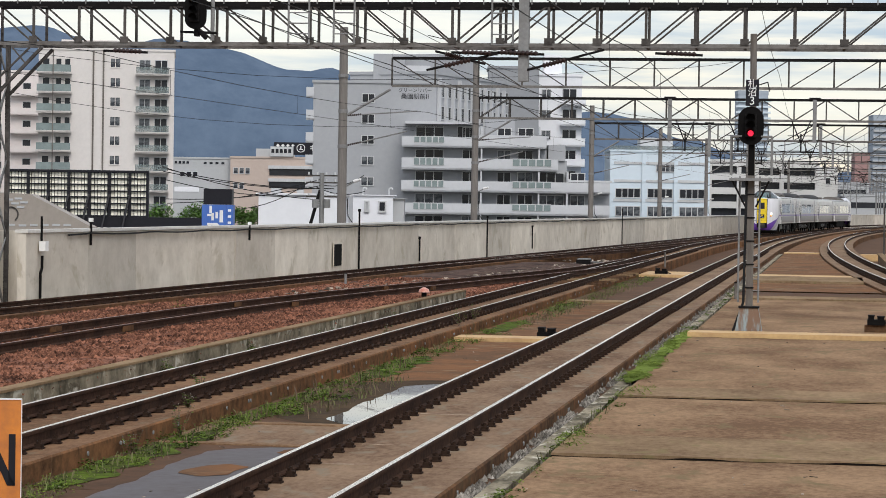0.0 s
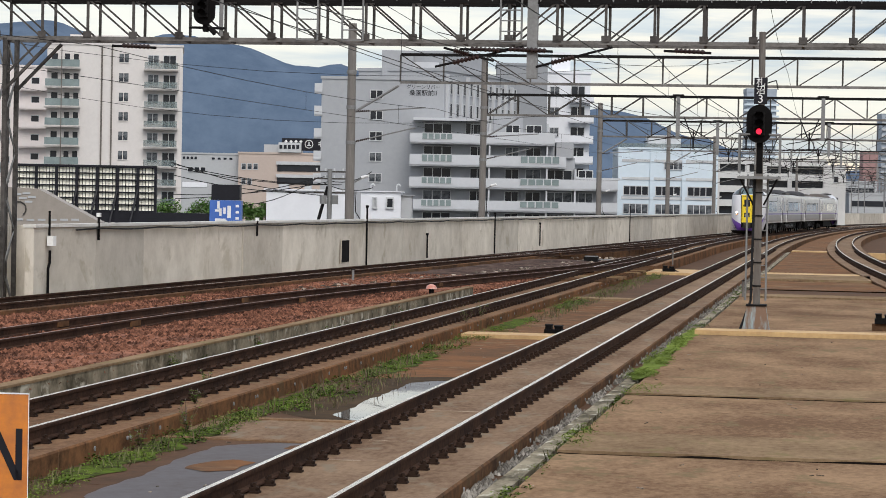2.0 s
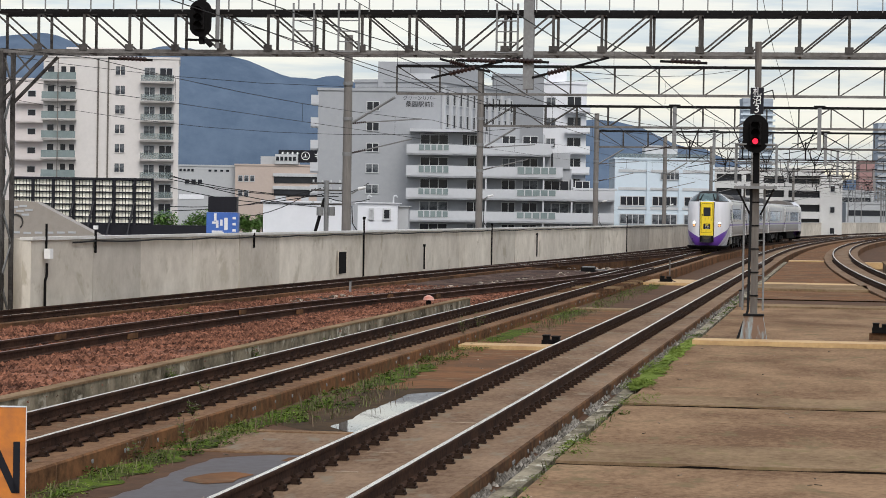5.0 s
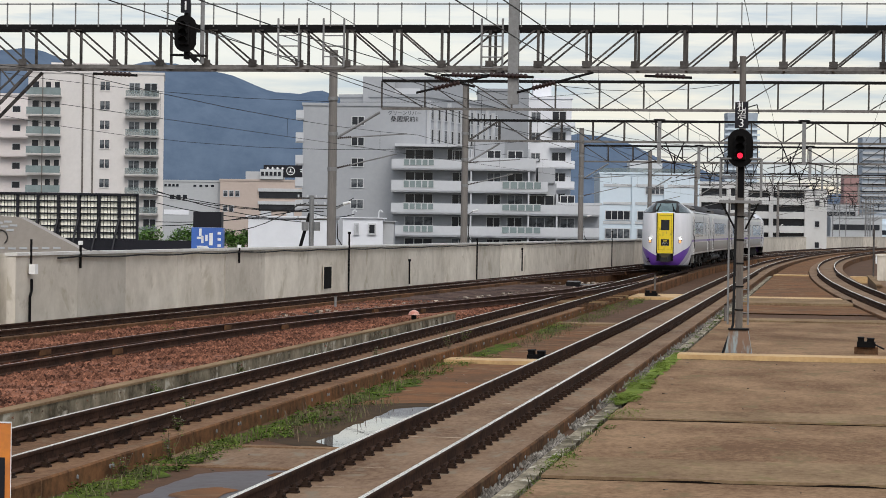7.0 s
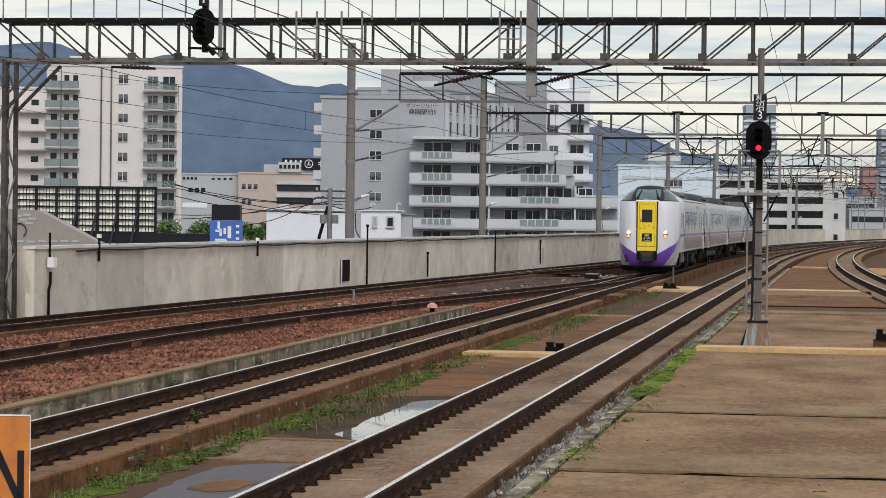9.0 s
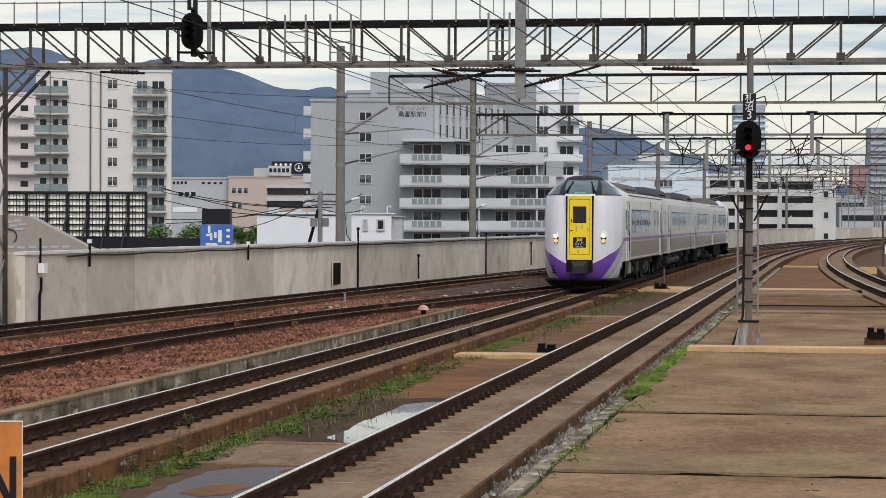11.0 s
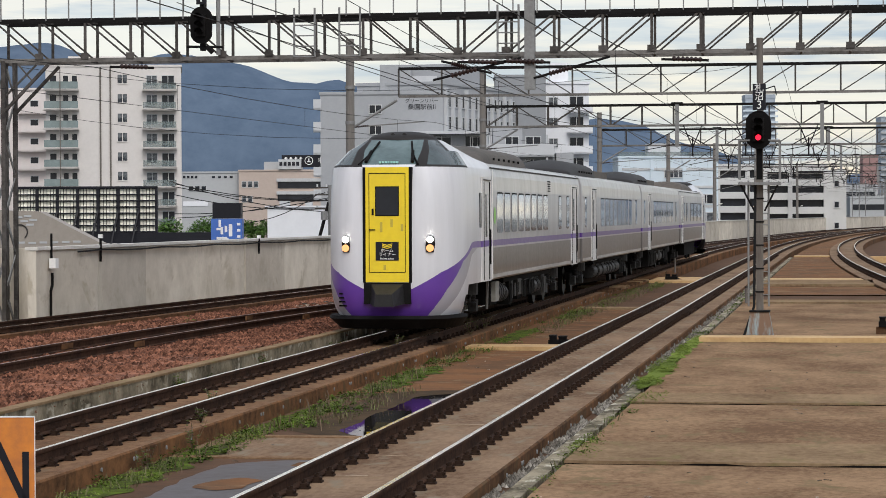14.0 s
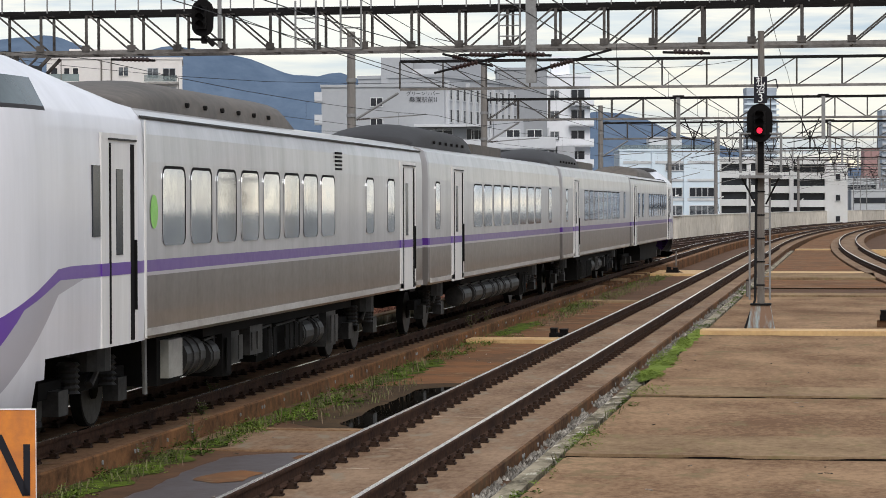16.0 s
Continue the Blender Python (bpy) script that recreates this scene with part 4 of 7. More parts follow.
# ---------- signals ----------
def letters(text, size, mat, parent, m, name="lettering", label="", spacing=1.0, bold=0.0):
    cu = bpy.data.curves.new(name, "FONT")
    cu.body, cu.size, cu.extrude, cu.align_x, cu.align_y, cu.space_line = text, size, 0.004, "CENTER", "CENTER", spacing
    cu.offset = bold
    tmp = new(name, cu)
    me = bpy.data.meshes.new_from_object(tmp.evaluated_get(bpy.context.evaluated_depsgraph_get()))
    bpy.data.objects.remove(tmp)
    me.materials.clear()
    me.materials.append(M[mat])
    ob = new(name, me)
    ob.parent, ob.matrix_local = parent, m
    if label:
        ob["label"] = label
    return ob


def capsule(bm, w, h, d, y):
    """An upright oval plate of width w, height h and depth d."""
    rim = []
    for i in range(24):
        a = 2 * math.pi * i / 24
        rim.append((w / 2 * math.cos(a), (h - w) / 2 * (1 if math.sin(a) > 0 else -1) * min(1, abs(math.sin(a)) * 4) + w / 2 * math.sin(a)))
    f = [bm.verts.new((x, y, z)) for x, z in rim]
    b = [bm.verts.new((x, y + d, z)) for x, z in rim]
    bm.faces.new(f)
    bm.faces.new(b[::-1])
    for i in range(24):
        bm.faces.new((f[i], b[i], b[(i + 1) % 24], f[(i + 1) % 24]))
    bmesh.ops.recalc_face_normals(bm, faces=bm.faces)
    return bm


def signal_head(ob, x, y, z, w, h, lit):
    head = part("signal_head", capsule(bmesh.new(), w, h, 0.10, 0.0), "dark", ob, "black oval signal backplate")
    head.location = (x, y, z)
    part("lamp_case", boxes((-0.12, 0.12, -0.08, 0.0, -h * 0.3, h * 0.3)), "steel_dark", head)
    for k, q in enumerate((h * 0.2, 0.0, -h * 0.2)):
        bm = bmesh.new()
        bar(bm, (0, -0.10, q), (0, -0.08, q), 0.062, 14)
        part("lens", bm, "red_lamp" if lit and k == 2 else "dark", head, "glowing red lens" if lit and k == 2 else "dark lens")
        bm = bmesh.new()
        for i in range(9):
            a0, a1 = math.pi * i / 9, math.pi * (i + 1) / 9
            v = [bm.verts.new((0.10 * math.cos(a), yy, q + 0.10 * math.sin(a))) for a in (a0, a1) for yy in (-0.28, -0.08)]
            bm.faces.new((v[0], v[1], v[3], v[2]))
        part("visor", bm, "dark", head)
    return head


def signal_post():
    ob = thing("railway_signal", pose(-1.79, 53.1, -0.27), "tall steel railway signal post showing a red light", "railway signal")
    bm = bmesh.new()
    lo = [bm.verts.new((x * 0.30, y * 0.25, 0)) for x, y in ((-1, -1), (1, -1), (1, 1), (-1, 1))]
    hi = [bm.verts.new((x * 0.20, y * 0.18, 0.58)) for x, y in ((-1, -1), (1, -1), (1, 1), (-1, 1))]
    bm.faces.new(hi)
    for i in range(4):
        bm.faces.new((lo[i], lo[(i + 1) % 4], hi[(i + 1) % 4], hi[i]))
    part("footing", bm, M["footing"], ob, "rust-streaked blue-grey painted steel footing")
    part("flange", boxes((-0.22, 0.22, -0.2, 0.2, 0.58, 0.62)), "steel_dark", ob)
    part("mast", boxes((-0.075, 0.075, -0.075, 0.075, 0.62, 4.2)), "mast", ob)
    bm = bmesh.new()
    bar(bm, (0.02, 0.1, 4.2), (0.0, 0.1, 6.46), 0.07, 10)
    part("upper_pole", bm, "mast", ob)
    for z in (1.0, 1.5, 2.0, 2.5, 3.0):
        part("band", boxes((-0.09, 0.09, -0.09, 0.09, z, z + 0.03)), "steel_dark", ob)
    for x in (-0.24, 0.19):
        part("ladder_rail", bars([((x, -0.02, 0.7), (x, -0.02, 3.4), 0.022)]), "galv", ob)
    for k in range(10):
        part("rung", bars([((0.07, -0.02, 0.95 + k * 0.25), (0.19, -0.02, 0.95 + k * 0.25), 0.010)]), "galv", ob)
    part("cable", bars([((-0.09, -0.11, 3.3), (-0.12, -0.11, 0.7), 0.028), ((-0.12, -0.11, 0.7), (-0.36, -0.2, 0.0), 0.028)]), "wire", ob)
    part("platform", boxes((-0.45, 0.45, -0.35, 0.35, 3.30, 3.36)), "galv", ob)
    part("brace", bars([((0.11, -0.1, 2.75), (0.42, -0.3, 3.36), 0.022), ((-0.11, -0.1, 2.75), (-0.42, -0.3, 3.36), 0.022)]), "steel_dark", ob)
    for x in (-0.43, 0.43):
        for y in (-0.33, 0.33):
            part("guard_post", bars([((x, y, 3.42), (x, y, 4.25), 0.018)]), "galv", ob)
        for z in (4.25, 3.85):
            part("guard_rail", bars([((x, -0.33, z), (x, 0.33, z), 0.016)]), "galv", ob)
    for row in ([((-0.43, 0.33, 4.25), (0.43, 0.33, 4.25), 0.018), ((-0.43, 0.33, 3.85), (0.43, 0.33, 3.85), 0.014), ((-0.43, -0.33, 4.25), (-0.2, -0.33, 4.25), 0.018), ((0.2, -0.33, 4.25), (0.43, -0.33, 4.25), 0.018)]):
        part("guard_rail", bars([row]), "galv", ob)
    part("neck", boxes((-0.065, 0.065, -0.08, 0.10, 3.42, 4.2)), "dark", ob)
    signal_head(ob, -0.02, -0.18, 4.48, 0.55, 0.82, True)
    plate = part("name_plate", boxes((-0.14, 0.14, -0.20, -0.17, 4.90, 5.46)), "ink", ob, "black plate with white characters")
    for k, ch in enumerate("札沼3"):
        letters(ch, 0.20 if k < 2 else 0.25, "white", plate, pose(0, -0.207, 5.365 - k * 0.18, 90), "character")
    part("hook", bars([((0.1, 0, 5.35), (0.32, 0, 5.42), 0.012), ((0.32, 0, 5.42), (0.36, 0, 5.22), 0.012)]), "wire", ob)
    return ob


M["mast"] = material("brown_grey_mast", (0.075, 0.060, 0.050), (0.165, 0.15, 0.135), 0.75, grain=9, blotch=1.2, streak=True)
M["footing"] = material("rusty_painted_steel", (0.22, 0.27, 0.28), (0.15, 0.085, 0.05), 0.6, grain=8, blotch=1.6, streak=True, lo=0.47, hi=0.56)
signal_post()


def hanging_signal():
    ob = thing("gantry_signal", pose(-15.17, 57.2, 6.97), "black unlit signal head mounted on the gantry", "railway signal")
    signal_head(ob, 0.0, -0.1, 0.0, 0.52, 0.88, False)
    part("mount", boxes((-0.05, 0.05, 0.0, 0.2, -0.6, 0.75)), "steel_dark", ob)
    part("pole", bars([((0.38, 0.1, -0.7), (0.38, 0.1, 1.2), 0.05)], 8), "galv", ob)
    part("bracket", bars([((-0.4, 0.05, -0.5), (0.5, 0.05, -0.52), 0.03), ((0.25, 0.05, -0.65), (0.1, 0.05, -0.5), 0.06)]), "steel_dark", ob)
    plate = part("name_plate", boxes((-0.12, 0.12, -0.06, -0.03, 0.50, 1.15)), "ink", ob, "black plate with a white numeral")
    letters("1", 0.30, "white", plate, pose(0, -0.066, 0.66, 90), "character", bold=0.006)


hanging_signal()


# ---------- orange board close to the camera ----------
def orange_board():
    ob = thing("warning_board", aim(9.05, 0, 0) @ pose(0, 0, 0, -90) @ pose(-3.53, 20.0, -1.72) , "faded orange enamel board with a black mark", "sign board")
    ob.matrix_world = pose(0, 0, 0, rz=9.05) @ pose(-3.76, 20.0, 0)
    part("panel", boxes((-0.35, 0.35, 0, 0.012, -0.25, 0.81)), "orange", ob)
    bm = bmesh.new()
    for a in (-0.35, 0.345):
        box(bm, a, a + 0.006, -0.006, 0.0, -0.25, 0.81)
    box(bm, -0.35, 0.35, -0.006, 0.0, 0.80, 0.812)
    part("rim", bm, "white", ob, "chipped pale rim")
    part("mark", boxes((0.245, 0.30, -0.006, 0.0, 0.10, 0.52)), "ink", ob)
    bm = bmesh.new()
    v = [bm.verts.new(p) for p in ((0.0, -0.006, 0.60), (0.07, -0.006, 0.60), (0.30, -0.006, 0.10), (0.235, -0.006, 0.10))]
    bm.faces.new(v)
    part("mark", bm, "ink", ob)
    part("stand", boxes((-0.04, 0.04, 0.012, 0.05, -0.62, 0.7)), "galv", ob)


orange_board()


# ---------- crowded masts of the far station throat ----------
def far_masts():
    rnd = random.Random(31)
    first = thing("catenary_mast", pose(0, 0, -8.5), "slender grey catenary mast with cross arms, beyond the parapet", "catenary mast", "far catenary masts")
    part("shaft", bars([((0, 0, 0), (0, 0, 17.6), 0.10)], 6), "galv", first)
    part("cross_arm", boxes((-1.5, 1.5, -0.05, 0.05, 16.4, 16.5)), "galv", first)
    part("cross_arm", boxes((-1.1, 1.1, -0.05, 0.05, 14.7, 14.78)), "galv", first)
    part("bracket", bars([((0, 0, 13.2), (1.6, 0, 14.1), 0.04), ((0, 0, 15.4), (-1.7, 0, 14.4), 0.04)]), "galv", first)
    first.matrix_world = pose(-1.0, 470, -8.5)
    for k in range(22):
        copy_thing(first, pose(9.0 - 12 * rnd.random() ** 1.5, rnd.uniform(450, 590), -8.5 - rnd.uniform(0.0, 0.4), rz=rnd.uniform(-25, 25)))


far_masts()


# ---------- small things along the tracks ----------
def marker_light():
    ob = thing("ground_marker", pose(-10.6, 63.5, 0.0), "small red and white ground marker on the ballast", "marker")
    bm = bmesh.new()
    bar(bm, (0, 0, -0.15), (0, 0, 0.12), 0.07, 8)
    part("stem", bm, "dark", ob)
    bm = bmesh.new()
    bar(bm, (0, 0, 0.12), (0, 0, 0.20), 0.15, 12, 0.12)
    bar(bm, (0, 0, 0.20), (0, 0, 0.25), 0.12, 12, 0.03)
    part("cap", bm, M["coral"], ob, "weathered coral red cap")


M["coral"] = material("coral_enamel", (0.55, 0.16, 0.10), (0.6, 0.42, 0.36), 0.5, grain=14, blotch=4)
marker_light()


def track_box(x, y, z, w):
    ob = thing("track_magnet_box", pose(x, y, z), "dark cast box between the rails", "trackside box", "trackside boxes")
    part("case", boxes((-w, w, -0.18, 0.18, 0, 0.12), (-w * 0.9, -w * 0.25, -0.15, 0.15, 0.12, 0.2), (w * 0.1, w * 0.85, -0.15, 0.15, 0.12, 0.18)), "dark", ob)
    part("lid", boxes((-w * 0.95, -w * 0.2, -0.17, 0.17, 0.2, 0.225), (w * 0.05, w * 0.9, -0.17, 0.17, 0.18, 0.205)), "steel_dark", ob)
    part("cable", bars([((w, 0.1, 0.05), (w + 0.2, 0.3, -0.05), 0.02)]), "wire", ob)
    part("foot", boxes((-w - 0.06, w + 0.06, -0.12, 0.12, -0.16, 0.0)), "kerb", ob)


track_box(-6.08, 52.6, -0.40, 0.20)
track_box(0.95, 55.5, -0.11, 0.2)
track_box(-7.0, 101.0, -0.29, 0.25)


def wall_fittings():
    """Box, pipes and niche on the parapet."""
    y = 57.1
    ob = thing("junction_box", pose(parapet(y), y, 0), "small pale junction box with a drain pipe on the parapet", "junction box")
    part("case", boxes((0.06, 0.22, -0.12, 0.12, 1.16, 1.40)), "white", ob)
    part("pipe", bars([((0.10, 0, 1.05), (0.10, 0, 0.75), 0.035), ((0.10, 0, 0.75), (0.10, -0.12, 0.62), 0.035), ((0.10, -0.12, 0.62), (0.10, -0.12, -0.2), 0.035), ((0.08, 0, 1.3), (0.08, 0, 2.0), 0.03)]), "dark", ob)
    y = 87.67
    ob = thing("wall_niche", pose(parapet(y) + 0.02, y, 0), "dark square hatch recessed in the parapet", "hatch")
    part("opening", boxes((0.0, 0.02, -0.72, 0.72, 0.13, 0.92)), "dark", ob)
    part("rim", boxes((0.0, 0.035, -0.8, 0.8, 0.92, 0.97), (0.0, 0.035, -0.8, -0.73, 0.10, 0.92), (0.0, 0.035, 0.73, 0.8, 0.10, 0.92)), "wall", ob)
    for y, h, lo in ((60.7, 1.95, 1.25), (75.7, 1.78, 1.2), (90.9, 2.2, -0.2), (102.05, 1.05, 0.0), (117.9, 1.9, -0.2), (131.4, 1.35, 0.1), (169.0, 2.3, -0.2)):
        ob = thing("wall_pipe", pose(parapet(y) + 0.05, y, 0), "thin dark pipe clipped to the parapet", "pipe", "pipes on the parapet")
        part("tube", bars([((0.02, 0, lo), (0.02, 0, h), 0.035)]), "dark", ob)
        part("tip", boxes((-0.03, 0.07, -0.05, 0.05, h - 0.10, h)), "white" if y < 90 else "dark", ob)
    pts = [(parapet(v) + 0.08, v, 1.56 - 0.035 * abs(math.sin(v * 0.62))) for v in np.arange(59, 200, 0.6)]
    tagged(part("parapet_cable", sweep_wire(pts, 0.02), "wire"), "dark cable slung along the top of the parapet", "cable")


wall_fittings()


def trackside_bits():
    for x, y, h, m in ((-15.2, 76.0, 0.5, "galv"), (-7.6, 112.0, 0.7, "mast"), (-2.9, 74.0, 0.5, "mast")):
        ob = thing("marker_post", pose(x, y, -0.3), "short slim trackside marker post", "marker post", "marker posts")
        part("shaft", bars([((0, 0, 0), (0, 0, h), 0.04)], 8), m, ob)
        part("cap", boxes((-0.05, 0.05, -0.05, 0.05, h, h + 0.03)), "steel_dark", ob)
    for x, y in ((-10.9, 108.0),):
        ob = thing("switch_machine", pose(x, y, -0.12), "dark cast switch machine beside the turnout", "switch machine", "switch machines")
        part("case", boxes((-0.3, 0.3, -0.4, 0.4, 0, 0.2)), "steel_dark", ob)
        part("lid", boxes((-0.26, 0.26, -0.36, 0.36, 0.2, 0.24)), "galv", ob)
        part("rod", bars([((0.3, 0, 0.1), (1.4, 0, 0.05), 0.03)]), "galv", ob)
    rnd = random.Random(6)
    for k in range(16):
        y = 82 + k * 1.4
        ob = thing("timber_sleeper", pose(0.5 * (track_c(y) + track_b(y)), y, -0.17), "weathered grey-brown turnout sleeper", "sleeper", "turnout sleepers")
        part("timber", boxes((-2.3 + 0.06 * k, 2.2 - 0.06 * k, -0.12, 0.12, -0.05, 0.03)), "beam" if rnd.random() < 0.4 else "kerb", ob)


trackside_bits()


def far_platform():
    """Low platform end with a post and a concrete pier beyond the curved track."""
    ob = thing("platform_end", Matrix(), "low weathered concrete platform end beyond the curved track", "platform", "", "structure")
    part("platform_slab", boxes((2.35, 7.0, 112, 136, -0.62, 0.02)), "slab", ob)
    part("platform_edge", boxes((2.30, 2.6, 111.9, 136.1, 0.024, 0.10)), "beam", ob)
    pier = thing("concrete_pier", pose(2.95, 126, 0.02), "squat grey concrete pier with a flat cap", "pier")
    part("shaft", boxes((-0.3, 0.6, -0.5, 0.5, 0, 1.25)), "wall", pier)
    part("cap", boxes((-0.34, 0.64, -0.55, 0.55, 1.25, 1.33)), "wall", pier)
    post = thing("equipment_post", pose(2.62, 134, 0.02), "slim grey post with a white equipment box", "post")
    part("shaft", bars([((0, 0, 0), (0, 0, 2.6), 0.05)], 8), "steel", post)
    part("equipment_box", boxes((0.1, 0.42, -0.15, 0.1, 0.75, 1.25)), "white", post, "small white steel box")
    part("bracket", boxes((0.0, 0.12, -0.03, 0.03, 0.95, 1.0)), "steel", post)
    for y in (104, 148):
        setting("cross_beam", boxes((track_e(y) + 1.2, track_e(y) + 4.5, y, y + 1.3, -0.6, -0.2)), "yellow_beam", "yellow painted concrete beam beside the curved track", "beam")


far_platform()
# ---------- city beyond the parapet ----------
FACE = pose(0, 0, 0, rz=9.05)
MESHES = {}


def shared(key, build, mat):
    if key not in MESHES:
        bm = build()
        me = bpy.data.meshes.new(key[0])
        bm.to_mesh(me)
        bm.free()
        for m in (mat if isinstance(mat, list) else [mat]):
            me.materials.append(M[m])
        MESHES[key] = me
    return MESHES[key]


def building(name, u, v, label, category="building", turn=0.0):
    """u metres to the right of the view's heading, v metres ahead."""
    ob = thing(name, FACE @ pose(u, v, -8.5, rz=turn), label, category, "city buildings")
    return ob


def block(ob, x0, x1, y0, y1, z1, mat, name="wall", z0=0.0, cap=0.35):
    w = part(name, boxes((x0, x1, y0, y1, z0, z1)), mat, ob)
    if cap:
        part("roof", boxes((x0 - 0.15, x1 + 0.15, y0 - 0.15, y1 + 0.15, z1, z1 + cap)), mat, ob)
    return w


def window(ob, x, z, w, h, y=0.0, glass="pane", frame="frame_white", bars_=1):
    o = new("window", shared(("window", w, h, frame, bars_), lambda: win_frame(w, h, bars_), frame))
    o.parent, o.location = ob, (x, y, z)
    p = new("pane", shared(("pane", w, h, glass), lambda: boxes((-w / 2, w / 2, -0.05, -0.02, -h / 2, h / 2)), glass))
    p.parent = o
    return o


def win_frame(w, h, n):
    bm = boxes((-w / 2 - 0.1, w / 2 + 0.1, -0.12, 0, -h / 2 - 0.12, -h / 2), (-w / 2 - 0.1, w / 2 + 0.1, -0.12, 0, h / 2, h / 2 + 0.1),
               (-w / 2 - 0.1, -w / 2, -0.12, 0, -h / 2, h / 2), (w / 2, w / 2 + 0.1, -0.12, 0, -h / 2, h / 2))
    for i in range(n):
        x = -w / 2 + w * (i + 1) / (n + 1)
        box(bm, x - 0.05, x + 0.05, -0.10, -0.05, -h / 2, h / 2)
    return bm


def balcony(ob, x0, x1, z, depth, wall, rail="rail_glass", h=1.05, solid=0.35):
    """A projecting balcony: slab, low wall or glass front."""
    o = part("balcony", boxes((x0, x1, -depth, 0, z - 0.25, z), (x0, x1, -depth, -depth + 0.12, z - 0.25, z + solid)), wall, ob)
    if h > solid:
        part("railing", boxes((x0 + 0.1, x1 - 0.1, -depth - 0.02, -depth + 0.06, z + solid, z + h)), rail, o)
    return o


def tower():
    ob = building("apartment_tower", -54.3, 395, "tall cream apartment tower with stacked glass-fronted balconies", "apartment building", turn=6.2)
    block(ob, -10.9, 10.7, 0, 18, 34.7, "tower_wall")
    part("penthouse", boxes((-7.5, 2, 4, 12, 35.0, 36.6)), "tower_wall", ob)
    for i in range(10):
        z = 33.9 - 3.12 * i - 2.9
        if z < 8:
            break
        window(ob, 1.3, z + 1.75, 1.5, 1.35, frame="tower_wall")
        part("recess", boxes((4.6, 9.9, -0.04, 0.02, z, z + 2.5)), "tower_wall", ob)
        window(ob, 6.0, z + 1.5, 1.6, 1.5, -0.05, "pane", "frame_white")
        window(ob, 8.6, z + 1.2, 1.9, 2.1, -0.05, "glass", "frame_white")
        balcony(ob, 4.5, 10.0, z, 1.5, "tower_wall", "clear_rail", 1.1, 0.1)
        window(ob, -9.7, z + 1.3, 1.0, 1.9, -0.05, "glass", "tower_wall", bars_=0)
        window(ob, -7.7, z + 1.3, 0.8, 1.9, -0.05, "glass", "tower_wall", bars_=0)
        window(ob, -6.3, z + 1.3, 0.8, 1.9, -0.05, "glass", "tower_wall", bars_=0)
        balcony(ob, -11.2, -5.6, z, 1.5, "tower_wall", solid=0.12, h=1.25)
    for x in (-2.2, -0.6):
        part("downpipe", boxes((x - 0.13, x + 0.13, -0.2, 0, 5, 34.6)), "mast", ob)
    part("downpipe", boxes((-8.6, -8.45, -1.7, -1.55, 5, 34.6)), "mast", ob)


def pink_block():
    ob = building("apartment_block", -74.0, 430, "pale pink apartment block with recessed balconies", "apartment building")
    block(ob, -8, 3.5, 0, 15, 32.8, "pink_wall")
    for i in range(9):
        z = 31.0 - 3.3 * i - 2.2
        if z < 6:
            break
        window(ob, -3.9, z + 1.0, 0.8, 1.0, glass="glass", bars_=0)
        window(ob, 0.9, z + 1.2, 1.3, 1.8, glass="glass", bars_=0)
        balcony(ob, -1.9, 4.2, z, 1.2, "pink_wall", solid=1.05, h=1.0)


